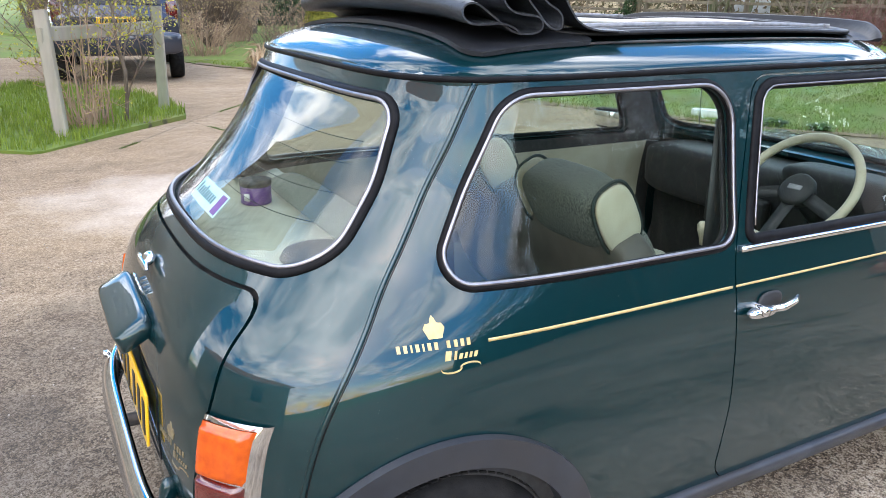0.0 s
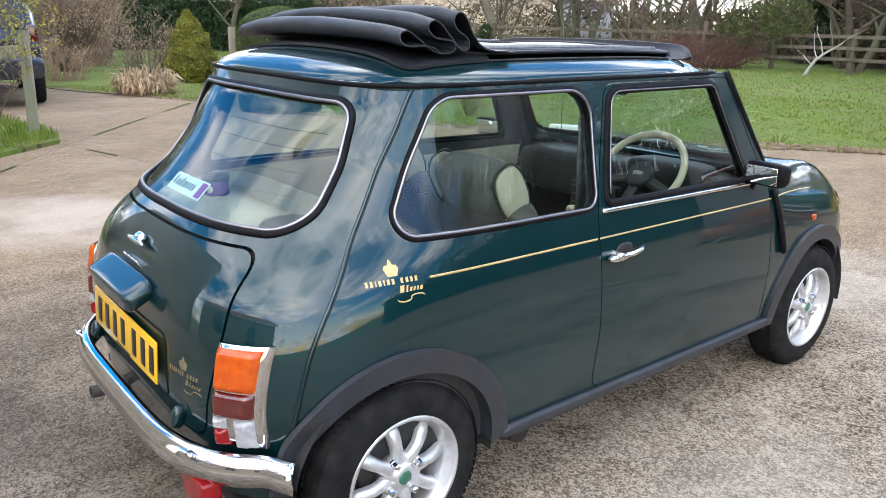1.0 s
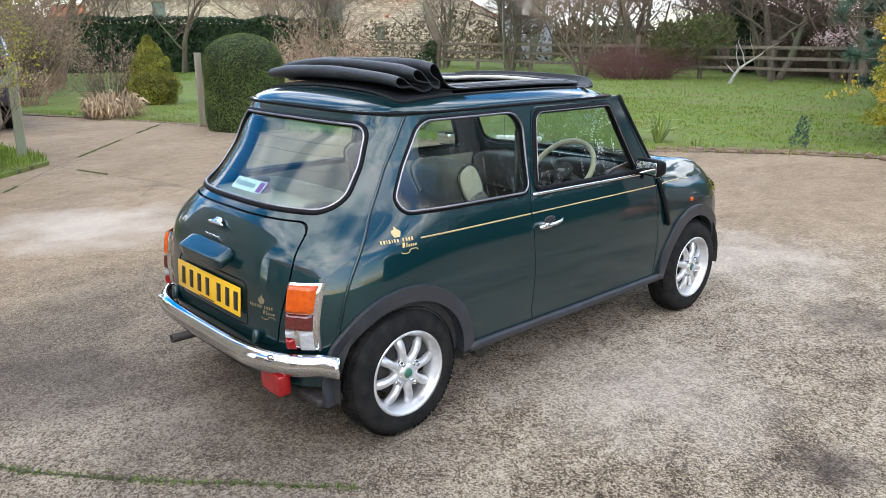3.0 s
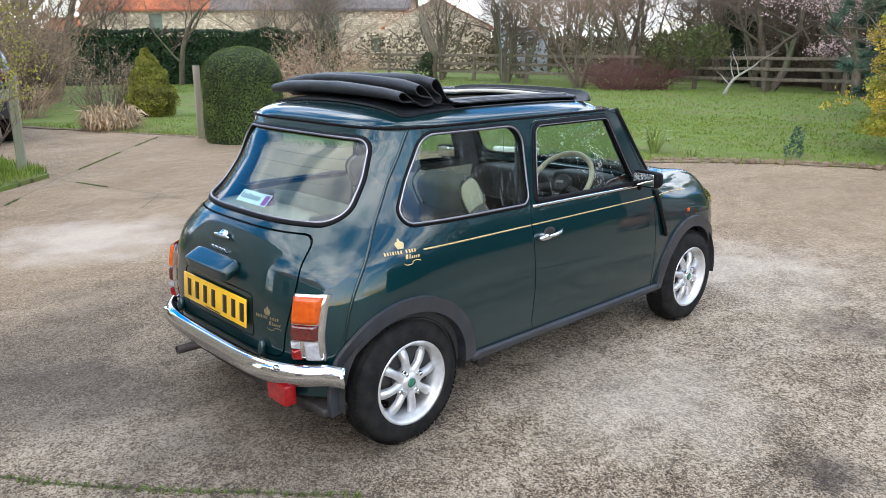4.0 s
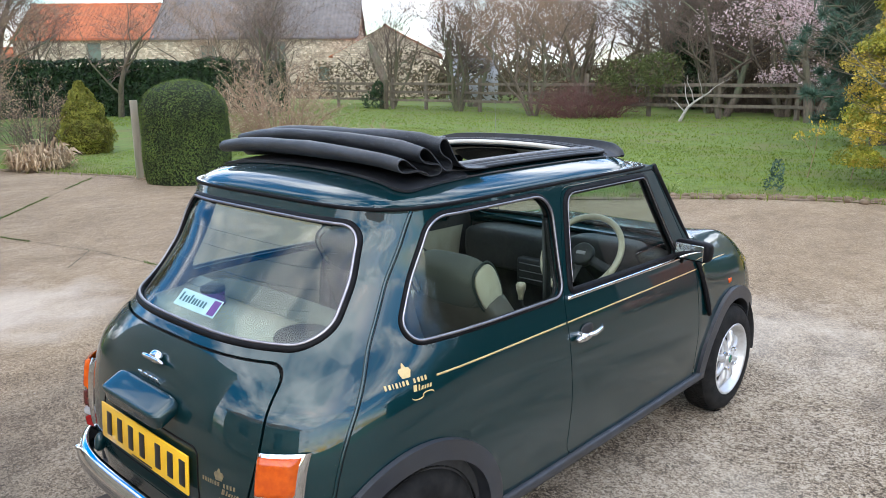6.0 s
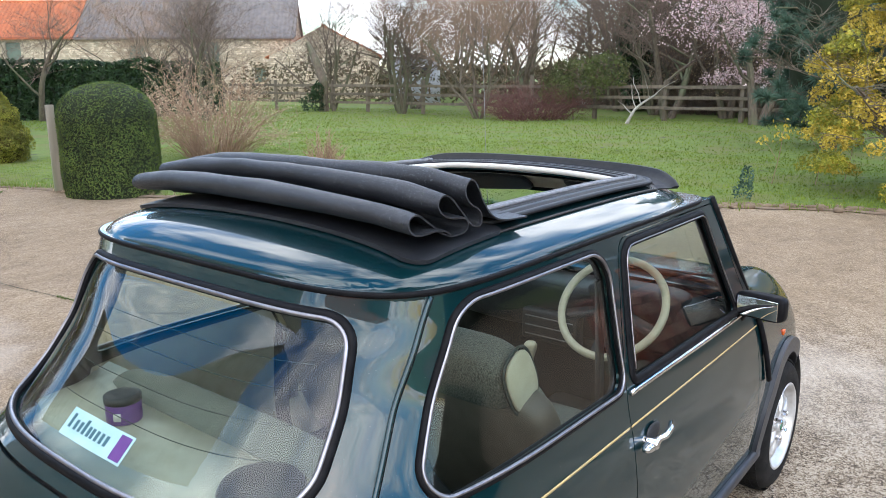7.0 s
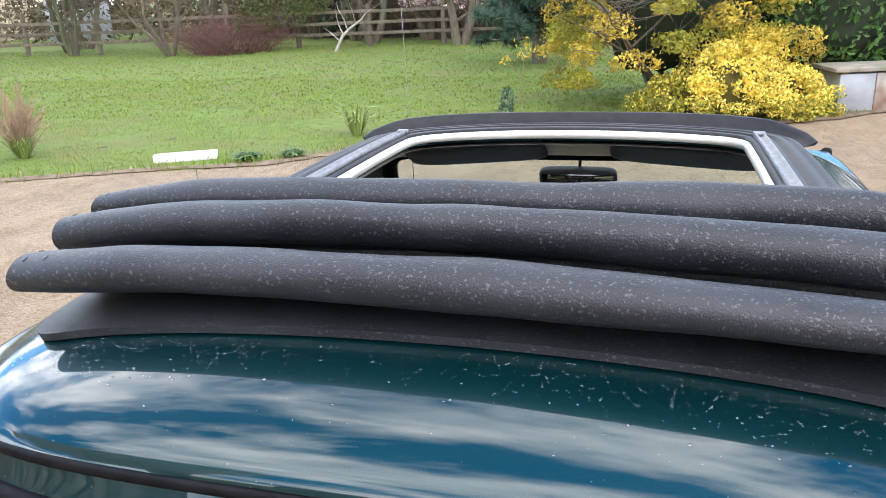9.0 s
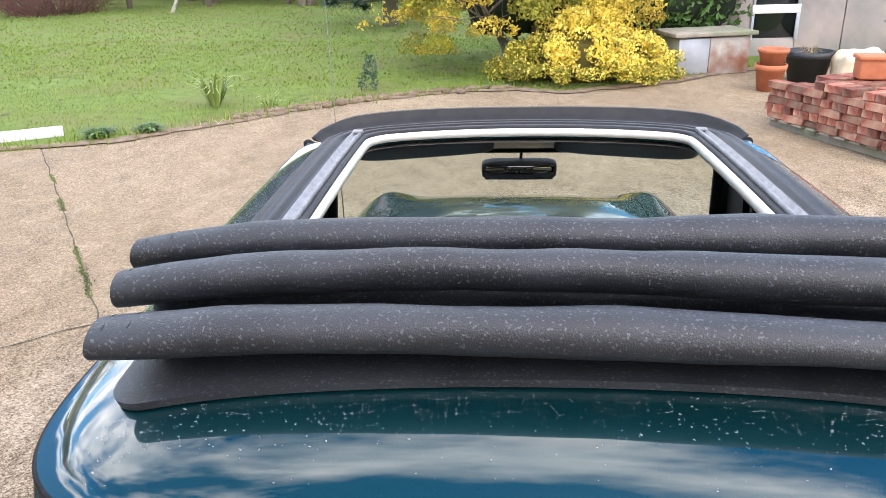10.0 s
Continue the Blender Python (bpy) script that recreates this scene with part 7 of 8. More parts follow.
part("stem_tangle", raw("stem_tangle", *twigs_of(stems, 4), BARK), BARK, yb)
# solid hull under the yellow leaves, coloured as their shaded depth
part("inner_growth", mesh_of("inner_growth", *core_ball((0, 0, 0.25), (0.85, 0.55, 0.45), 3)), OLIVE_SHADE, yb)
big_y = empty("variegated_shrub", "tall open shrub with yellow variegated leaf clusters", "shrub", (0.25, 10.6, 0))
thick, thin, tips = branch_paths(31, 3.6, 1.1, 5, 3, 5, 0.13, 0.2, 0.35, 0.6, 0.45)
part("branchwork", raw("branchwork", *twigs_of(thick + thin, 5), BARK), BARK, big_y)
pts, nors, pts2, nors2 = [], [], [], []
rr = random.Random(3)
for k in range(190):
    a, z = rr.uniform(0, 2 * math.pi), rr.uniform(0.3, 3.6)
    rad = (1.75 if z < 1.2 else 1.55 - 0.25 * (z - 1.2)) * rr.uniform(0.7, 1.05)
    c = (rad * math.cos(a), rad * math.sin(a) * 0.85, z)
    p, q = leaf_ball(c, (rr.uniform(0.14, 0.30), rr.uniform(0.14, 0.30), rr.uniform(0.11, 0.22)), 480, 0.04, 0.45, k, -0.5)
    if rr.random() < 0.62:
        pts.append(p), nors.append(q)
    else:
        pts2.append(p), nors2.append(q)
part("yellow_leaves", raw("yellow_leaves", *leaves(np.vstack(pts), np.vstack(nors), 0.025, 0.5, 1.0), YELLOW_LEAF), YELLOW_LEAF, big_y)
part("green_leaves", raw("green_leaves", *leaves(np.vstack(pts2), np.vstack(nors2), 0.028), YELLOW_GREEN), YELLOW_GREEN, big_y)
part("inner_growth", mesh_of("inner_growth", *core_ball((0, 0.2, 1.5), (1.0, 0.8, 1.35), 4)), SHADE_CORE, big_y)
shrub("laurel_bush", "glossy mid green leafy bush", (2.35, 11.3, 0), [((0, 0, 1.05), (1.25, 0.8, 1.05)), ((0.5, 0.1, 1.9), (0.9, 0.7, 0.8))], MID_LEAF, 0.055, 4200)

# pine
pine = empty("pine_tree", "blue green long-needled pine beside the lawn", "tree", (-2.35, 16.3, 0))
part("trunk", raw("trunk", *tube([(0, 0, -0.1), (0.1, 0, 2.0), (0.0, 0.1, 6.5)], [0.17, 0.13, 0.04], 9), BARK), BARK, pine)
npts, ndir = [], []
limbs = []
for k in range(190):
    z = rr.uniform(0.55, 7.0)
    a, L = rr.uniform(0, 2 * math.pi), rr.uniform(1.0, 2.3) * (1 - 0.09 * z)
    e = np.array((L * math.cos(a), L * math.sin(a), z + rr.uniform(-0.1, 0.5)))
    limbs.append((np.array([(0, 0, z), tuple(e * (0.5, 0.5, 1)), tuple(e)]), [0.035, 0.025, 0.012]))
    for t in (0.4, 0.55, 0.7, 0.85, 1.0):
        c = np.array((0, 0, z)) * (1 - t) + e * t + rng.normal(0, 0.1, 3)
        m = 170
        d = rng.normal(0, 1, (m, 3)) + (0, 0, 0.5)
        d /= np.linalg.norm(d, axis=1, keepdims=True)
        npts.append(np.tile(c, (m, 1)))
        ndir.append(d)
part("limb_whorl", raw("limb_whorl", *twigs_of(limbs, 4), BARK), BARK, pine)
npts, ndir = np.vstack(npts), np.vstack(ndir)
sd = np.cross(ndir, rng.normal(0, 1, ndir.shape))
sd /= np.linalg.norm(sd, axis=1, keepdims=True)
L = rng.uniform(0.14, 0.30, len(npts))[:, None]
v = np.stack([npts - sd * 0.009, npts + sd * 0.009, npts + ndir * L], 1).reshape(-1, 3)
# near-black hull in place of the shade among the needles
part("inner_growth", mesh_of("inner_growth", *core_ball((0, 0, 3.4), (1.25, 1.25, 3.0), 9)), SHADE_CORE, pine)
part("needles", raw("needles", v, (np.arange(len(npts))[:, None] * 3 + np.arange(3)).tolist(), PINE), PINE, pine)

# dark laurel hedge in front of the far house
hedge = empty("laurel_hedge", "long dark green laurel hedge", "hedge")
hp, hn = [], []
H0, H1 = np.array((-31.5, 3.5)), np.array((-24.5, 17.5))
for _ in range(14000):
    t = rng.random()
    base = H0 + (H1 - H0) * t
    w = np.array((0.89, -0.45))
    hgt = 1.95 + 0.25 * noise.noise((t * 14, 0, 0))
    if rng.random() < 0.75:
        z = hgt * rng.random()
        q = base + w * (0.7 + 0.16 * noise.noise((t * 40, z * 2, 0)))
        hn.append((*w, 0.3))
    else:
        z = hgt + 0.1 * rng.random()
        q = base + w * rng.uniform(-0.7, 0.7)
        hn.append((*w * 0.3, 1))
    hp.append((*q, z))
part("leaves", raw("leaves", *leaves(np.array(hp), np.array(hn), 0.095, 0.5, 0.6), LAUREL), LAUREL, hedge)
# dark box inside the hedge, its colour standing for inner shade
p = [H0 + (H1 - H0) * t for t in np.linspace(0, 1, 30)]
v = [(*(q + np.array((0.89, -0.45)) * k), z) for q in p for k, z in ((-0.6, 0), (-0.6, 1.8), (0.6, 1.8), (0.6, 0))]
part("inner_growth", mesh_of("inner_growth", v, [(i * 4 + k, (i + 1) * 4 + k, (i + 1) * 4 + (k + 1) % 4, i * 4 + (k + 1) % 4) for i in range(29) for k in range(4)], False), SHADE_CORE, hedge)

# ---- bare trees ----
ORCH = "bare trees round the lawn"
T1 = bare_tree("bare_tree", "bare garden tree with spreading twiggy crown", (-26.2, 11.4, 0), 101, 6.2, 1.0, 1, 4, 5, 0.15, group=ORCH)
T2 = bare_tree("bare_tree", "bare many-stemmed tree by the fence", (-18.4, 21.3, 0), 102, 6.4, 0.8, 6, 4, 4, 0.20, group=ORCH, wild=0.5)
T3 = bare_tree("bare_tree", "bare many-stemmed tree with pale shoots", (-14.3, 20.6, 0), 103, 6.0, 0.75, 7, 4, 4, 0.17, twig=TWIG_PALE, group=ORCH, wild=0.5)
T4 = bare_tree("bare_tree", "bare tree with fine drooping twigs", (-9.0, 24.0, 0), 104, 7.0, 1.0, 2, 4, 5, 0.24, group=ORCH, droop=0.5)
T5 = bare_tree("blossom_tree", "early flowering tree with pale pink blossom", (-5.6, 22.4, 0), 105, 5.6, 1.0, 2, 4, 4, 0.26, flower=(BLOSSOM, 3, 0.035, 0.06), group=ORCH, droop=1.0)
bare_tree("leaning_tree", "small leaning tree with pale grey trunk", (-8.95, 20.8, 0), 106, 2.2, 0.8, 1, 3, 4, 0.07, bark=PALE_BARK, twig=TWIG, wild=0.5)
spots = [(T1, -24.6, 15.6, 40, 0.95), (T1, -27.0, 18.6, 120, 1.1), (T2, -23.5, 22.5, 60, 1.0), (T3, -31.5, 2.8, 20, 1.25), (T1, -33.5, 0.6, 200, 1.3), (T4, -16.5, 27.0, 70, 1.1), (T2, -12.5, 27.5, 150, 1.15), (T3, -7.0, 28.0, 200, 1.2), (T4, -3.0, 27.0, 10, 1.1), (T5, -3.6, 25.0, 90, 1.1), (T2, -20.0, 33.0, 33, 1.3), (T4, -24.0, 36.0, 77, 1.3), (T1, -14.0, 36.0, 300, 1.5), (T4, -10.0, 38.0, 260, 1.5), (T3, -5.0, 36.0, 45, 1.5), (T1, 0.0, 33.0, 130, 1.4), (T2, 2.5, 26.0, 10, 1.3), (T3, -36.0, -3.0, 140, 1.4), (T2, -28.0, 0.0, 240, 1.1), (T4, -20.5, 24.5, 15, 0.9), (T1, -15.2, 25.0, 260, 1.05), (T2, -10.2, 25.6, 310, 0.95), (T5, -7.4, 25.0, 200, 1.0), (T4, -5.2, 30.0, 120, 1.3), (T1, -18.0, 29.5, 170, 1.25), (T2, -8.6, 31.0, 95, 1.3), (T2, -22.5, 4.4, 60, 1.15), (T4, -23.2, 5.9, 200, 1.15), (T3, -21.5, 5.2, 110, 1.0), (T1, -30.5, 6.5, 60, 1.2), (T4, -29.0, -2.5, 310, 1.25), (T1, -22.0, -3.0, 20, 1.1), (T2, -12.0, 32.5, 15, 1.3), (T3, -9.4, 34.5, 80, 1.4), (T1, -6.6, 33.0, 210, 1.4), (T2, -3.4, 33.5, 300, 1.3), (T3, -1.0, 29.0, 160, 1.2), (T4, -15.6, 31.5, 25, 1.2), (T2, -5.0, 26.6, 190, 1.0), (T3, -10.8, 29.6, 270, 1.15), (T2, -21.3, 14.6, 35, 0.85), (T3, -26.9, 15.8, 140, 0.95), (T4, -19.6, 22.6, 210, 0.85), (T2, -29.5, 9.8, 260, 1.0)]
for t, x, y, rot, s in spots:
    c = copy_thing(t, pose(x, y, 0, 0, 0, rot) @ Matrix.Scale(s, 4))
    c.scale = (s, s, s)
for k, (x, y, rot, s, src) in enumerate([(-44 + 4.2 * i, 47 + 6 * math.sin(i * 1.7), i * 77, 1.5 + 0.4 * math.sin(i * 2.3), (T1, T2, T4, T3)[i % 4]) for i in range(14)]):
    c = copy_thing(src, pose(x, y, 0, 0, 0, rot) @ Matrix.Scale(s, 4))
    c.scale = (s, s, s)
thicket = twig_bush("tall_thicket", "tall dense thicket of bare brown stems", (-6.4, 26.0, 0), 61, 4.8, 2.3, 460, TWIG, (DRY_BLADE, 0.03), "thickets beyond the fence", 0.6)
for x, y, rot, k in ((-9.2, 27.4, 40, 1.0), (-3.2, 26.2, 100, 1.05), (-12.6, 29.0, 170, 1.05), (-0.4, 27.5, 220, 1.1), (-7.4, 31.5, 80, 1.3), (-4.2, 32.0, 300, 1.35), (-11.0, 33.5, 10, 1.35), (-16.0, 32.0, 130, 1.2), (2.0, 24.5, 200, 1.1), (-1.8, 22.0, 45, 0.8)):
    c = copy_thing(thicket, pose(x, y, 0, 0, 0, rot) @ Matrix.Scale(k, 4))
    c.scale = (k, k, k)
shrub("ivy_tree", "dark ivy-covered tree behind the fence", (-11.6, 27.5, 0), [((0, 0, 2.8), (1.0, 1.0, 1.6)), ((0.8, 0, 4.0), (1.1, 0.8, 0.8)), ((-0.2, 0, 1.2), (0.6, 0.6, 1.2))], LAUREL, 0.10, 1800)
shrub("ivy_tree", "tall dark ivy-covered tree behind the fence", (-7.6, 29.5, 0), [((0, 0, 3.2), (1.5, 1.2, 2.0)), ((1.0, 0, 4.6), (1.2, 0.9, 1.0)), ((-1.0, 0, 4.2), (0.9, 0.9, 0.8)), ((-0.2, 0, 1.2), (0.7, 0.7, 1.2))], LAUREL, 0.10, 1500, jitter=1.0)
shrub("ivy_tree", "dark ivy-covered tree beyond the lawn", (-3.2, 30.0, 0), [((0, 0, 2.6), (2.0, 1.2, 1.6)), ((1.6, 0, 3.6), (1.5, 1.0, 1.2)), ((-0.2, 0, 1.0), (1.2, 0.8, 1.2))], LAUREL, 0.10, 1800, jitter=1.0)
shrub("ivy_stump", "old leaning stump wrapped in dark ivy", (-22.6, 20.6, 0), [((0.0, 0, 0.35), (0.55, 0.4, 0.4)), ((0.3, 0, 0.8), (0.25, 0.25, 0.4))], LAUREL, 0.06, 500, core=None, jitter=1.2)
stump = empty("dead_tree", "dead leaning tree stump by the fence", "tree", (-22.3, 20.9, 0))
part("trunk", raw("trunk", *tube([(0, 0, -0.1), (0.05, 0, 1.2), (-0.35, 0, 2.0), (-0.9, 0.1, 2.75)], [0.20, 0.19, 0.17, 0.09], 9), BARK), BARK, stump)
shrub("evergreen_bank", "dark evergreen bushes closing the far garden", (-4.0, 27.0, 0), [((0, 0, 0.9), (2.2, 0.9, 1.1)), ((2.6, 0, 0.8), (1.6, 0.9, 1.0)), ((5.4, -1, 1.2), (2.0, 1.2, 1.6))], LAUREL, 0.10, 2200)

# brown undergrowth and hedgerow behind the fence
n = 26000
hx, hy = rng.uniform(-46, 9, n), rng.uniform(27, 44, n)
top = np.array([1.9 + 1.8 * noise.noise((x * 0.22, y * 0.15, 1.0)) + 0.5 * noise.noise((x * 0.9, y * 0.4, 4.0)) for x, y in zip(hx, hy)])
hp = np.column_stack([hx, hy, np.clip(top, 0.25, None) * rng.random(n) ** 0.8])
tagged(part("hedgerow", raw("hedgerow", *leaves(hp, rng.normal(0, 1, hp.shape), 0.16, 0.35, 1.0), HEDGE_BROWN), HEDGE_BROWN), "brown tangled undergrowth beyond the fence", "undergrowth", kind="stuff")

# ---- fence ----
FENCE_WOOD = shade("fence_wood", (0.17, 0.14, 0.10), (0.11, 0.09, 0.065), 9.0, 0.9, bump=0.5, stretch=(1, 1, 0.2), vary=0.2)
fence = empty("post_and_rail_fence", "weathered wooden post and rail fence", "fence")
FL = [(-29.0, 20.9), (-25.4, 21.0), (-22.0, 21.15), (-20.2, 21.3), (-17.6, 21.6), (-15.4, 21.9), (-13.2, 22.2), (-10.9, 22.5), (-8.6, 22.8), (-6.3, 23.1), (-4.0, 23.4), (-1.7, 23.7)]
for i, (x, y) in enumerate(FL):
    timber("fence_post", (x, y, -0.1), (x + 0.02, y, 1.28 if i % 3 else 1.42), 0.13, 0.12, FENCE_WOOD, fence, i)
    if i + 1 < len(FL):
        x2, y2 = FL[i + 1]
        for z in (0.40, 0.72, 1.05):
            timber("fence_rail", (x, y - 0.08, z), (x2, y2 - 0.08, z + 0.015), 0.04, 0.10, FENCE_WOOD, fence, i * 3 + int(z * 10))

# ---- houses ----
def house(name, label, corner, along, length, depth, eave, ridge, roof_mat, tiles=True, openings=(), roof2=None):
    """A stone house: wall with stones, gabled roof with tile courses, openings. along: direction of the front wall in degrees."""
    h = empty(name, label, "house", (corner[0], corner[1], 0))
    h.rotation_euler = (0, 0, radians(along))
    # front at y = 0, running along +x; the house lies towards +y
    xs, zs = np.linspace(0, length, max(2, int(length / 0.12))), np.linspace(0, eave, int(eave / 0.12))
    v = np.array([(x, 0, z) for z in zs for x in xs])
    d = np.full(len(v), 9.0)
    for x0, x1, z0, z1 in openings:
        d = np.minimum(d, sdf(v[:, 0], v[:, 2], np.array([(x0, z0), (x1, z0), (x1, z1), (x0, z1)])))
    a, b = clip(v, grid_tris(len(zs), len(xs)), d)
    wall = part("wall", sheet("wall", a, b, 0.22), MORTAR, h, "pale limestone rubble wall")
    for gx in (0, length):
        part("gable_wall", mesh_of("gable_wall", [(gx, 0, 0), (gx, depth, 0), (gx, depth, eave), (gx, depth / 2, ridge), (gx, 0, eave), (gx - 0.2, 0.01, 0), (gx - 0.2, depth, 0), (gx - 0.2, depth, eave), (gx - 0.2, depth / 2, ridge), (gx - 0.2, 0.01, eave)], [(0, 1, 2, 3, 4), (9, 8, 7, 6, 5)], False), MORTAR, h)
    part("back_wall", slab(0.05, length - 0.05, depth - 0.2, depth, 0, eave), MORTAR, h)
    r = random.Random(len(name) + int(length * 10))
    # rubble stones, joined
    sv, z = [], 0.0
    while z < eave - 0.1:
        hh, x = r.uniform(0.07, 0.15), -0.02
        while x < length:
            w = r.uniform(0.09, 0.30)
            cx, cz = x + w / 2, z + hh / 2
            if all(not (x0 - 0.1 < cx < x1 + 0.1 and z0 - 0.1 < cz < z1 + 0.1) for x0, x1, z0, z1 in openings) and cx < length and z + hh < eave:
                g, dp = 0.010, r.uniform(0.010, 0.035)
                q = [(x + g, -0.002, z + g), (x + w - g, -0.002, z + g + r.uniform(-0.015, 0.02)), (x + w - g, -0.002, z + hh - g), (x + g, -0.002, z + hh - g + r.uniform(-0.025, 0.015))]
                sv.append((q + [(cx + (p[0] - cx) * 0.86, -dp, cz + (p[2] - cz) * 0.82) for p in q], [(4, 5, 6, 7), (0, 1, 5, 4), (1, 2, 6, 5), (2, 3, 7, 6), (3, 0, 4, 7)]))
            x += w
        z += hh
    for gx, out in ((0, -1), (length, 1)):
        z = 0.0
        while z < ridge - 0.25:
            hh = r.uniform(0.08, 0.16)
            inset = 0.0 if z + hh < eave else (z + hh - eave) / (ridge - eave) * depth / 2
            y = inset + 0.02
            while y < depth - inset - 0.1:
                w = min(r.uniform(0.11, 0.32), depth - inset - y)
                g, dp = 0.016, r.uniform(0.012, 0.03)
                q = [(gx - (0.2 if out < 0 else 0) + out * 0.002, yy, zz) for yy, zz in ((y + g, z + g), (y + w - g, z + g), (y + w - g, z + hh - g), (y + g, z + hh - g))]
                cy, cz = y + w / 2, z + hh / 2
                sv.append((q + [(p[0] + out * dp, cy + (p[1] - cy) * 0.86, cz + (p[2] - cz) * 0.82) for p in q], [(4, 5, 6, 7), (0, 1, 5, 4), (1, 2, 6, 5), (2, 3, 7, 6), (3, 0, 4, 7)]))
                y += w
            z += hh
    me = raw("rubble", *merged(*sv), STONE_ISLAND)
    tagged(part("rubble", me, STONE_ISLAND, wall), kind="stuff")
    ov = 0.25
    slope = math.hypot(depth / 2 + ov, (ridge - eave) * (1 + ov / (depth / 2)))
    dirv = np.array((0, depth / 2 + ov, (ridge - eave) * (1 + ov / (depth / 2)))) / slope
    foot = np.array((0, -ov, eave - (ridge - eave) * ov / (depth / 2)))
    for side, nm in ((0, "roof"), (1, "rear_roof")):
        pcs, k, n = [], 0, int(slope / 0.30)
        for i in range(n):
            t0, t1 = slope * i / n, slope * (i + 1) / n + 0.04
            x, step = -0.2, 0.26
            cols_ = np.arange(-0.2, length + 0.2, step)
            for x in cols_:
                lift = 0.02 + 0.01 * r.random()
                p0, p1 = foot + dirv * t0, foot + dirv * t1
                q = [np.array((x, *p0[1:])), np.array((x + step * 0.5, *p0[1:])) + (0, 0, 0.035), np.array((x + step * 0.97, *p0[1:])), np.array((x + step * 0.97, *p1[1:])), np.array((x + step * 0.5, *p1[1:])) + (0, 0, 0.035), np.array((x, *p1[1:]))]
                q = [w + (0, 0, lift + (0.03 if j < 3 else 0)) for j, w in enumerate(q)]
                if side:
                    q = [w * (1, -1, 1) + (0, depth, 0) for w in q]
                pcs.append((q, [(0, 1, 4, 5), (1, 2, 3, 4)]))
        base = [(-0.2, *foot[1:]), (length + 0.2, *foot[1:]), (length + 0.2, depth / 2, ridge), (-0.2, depth / 2, ridge)]
        if side:
            base = [(p[0], depth - p[1], p[2]) for p in base]
        rm = part(nm, mesh_of(nm, base + [(p[0], p[1], p[2] - 0.06) for p in base], [(0, 1, 2, 3), (7, 6, 5, 4), (0, 4, 5, 1), (1, 5, 6, 2), (2, 6, 7, 3), (3, 7, 4, 0)], False), roof_mat, h)
        if side == 0:
            tagged(part("roof_tiles", raw("roof_tiles", *merged(*pcs), roof_mat), roof_mat, rm), kind="stuff")
    part("ridge_cap", mesh_of("ridge_cap", *tube([(-0.2, depth / 2, ridge + 0.03), (length + 0.2, depth / 2, ridge + 0.03)], 0.11, 8)), roof_mat, h)
    for x0, x1, z0, z1 in openings:
        w = part("window", slab(x0 + 0.02, x1 - 0.02, 0.10, 0.16, z0 + 0.02, z1 - 0.02, 0.01), GREEN_DOOR, h, "faded green shutter")
        part("lintel", slab(x0 - 0.12, x1 + 0.12, -0.05, 0.1, z1 + 0.01, z1 + 0.2, 0.015), STONE, w)
        part("sill", slab(x0 - 0.06, x1 + 0.06, -0.06, 0.1, z0 - 0.08, z0, 0.01), STONE, w)
    return h


STONE_ISLAND = leafy("rubble_stone", (0.36, 0.29, 0.20), (0.70, 0.59, 0.43), 0.9, 0.7, 0.0)
house("stone_house", "long pale stone house with orange pantile roof", (-53.4, 17.2), 43, 9.0, 6.0, 3.9, 6.1, PANTILE, openings=((4.6, 5.5, 2.2, 3.5),))
house("stone_barn", "long pale stone barn with grey roof", (-46.8, 23.3), 43, 13.0, 6.2, 3.9, 6.4, SLATE, openings=((3.0, 3.9, 2.2, 3.3), (7.2, 8.5, 0.6, 3.5), (10.6, 11.3, 1.0, 1.9)))
house("stone_outbuilding", "low stone outbuilding with orange roof", (-54.5, 14.6), 43, 3.2, 4.0, 1.9, 3.2, PANTILE)
house("gabled_cottage", "pale stone cottage with its gable to the garden", (-31.2, 33.6), 133, 9.0, 6.4, 2.6, 4.25, PANTILE)
house("small_outhouse", "small lean outhouse with orange roof", (-38.0, 31.2), 43, 1.8, 2.4, 1.9, 2.9, PANTILE)


def cabin(name, label, at, rot, size, wall_mat, roof_mat, glass=True):
    c = empty(name, label, "shed", (at[0], at[1], 0))
    c.rotation_euler = (0, 0, radians(rot))
    x, y, z = size
    part("wall", slab(-x / 2, x / 2, -y / 2, y / 2, 0, z, 0.03), wall_mat, c)
    part("roof", slab(-x / 2 - 0.1, x / 2 + 0.1, -y / 2 - 0.1, y / 2 + 0.1, z + 0.002, z + 0.12, 0.03), roof_mat, c)
    w = part("window", slab(-x * 0.3, x * 0.3, -y / 2 - 0.05, -y / 2 - 0.003, z * 0.62, z * 0.86, 0.01), WHITE_PAINT, c)
    for k in range(3):
        part("pane", slab(-x * 0.28 + k * x * 0.19, -x * 0.28 + k * x * 0.19 + x * 0.17, -y / 2 - 0.058, -y / 2 - 0.052, z * 0.65, z * 0.83), DASH, w)
    return c


cabin("shed", "small grey flat-roofed shed beyond the fence", (-25.6, 30.4), 42, (2.6, 2.2, 2.2), GALV, SLATE)
cabin("shed", "dark timber shed beyond the fence", (-7.5, 30.5), 10, (4.0, 2.6, 2.3), DARK_STONE, SLATE)
cabin("shed", "white painted shed beyond the fence", (-16.6, 33.2), 30, (1.6, 2.0, 2.0), WHITE_PAINT, WHITE_PAINT)


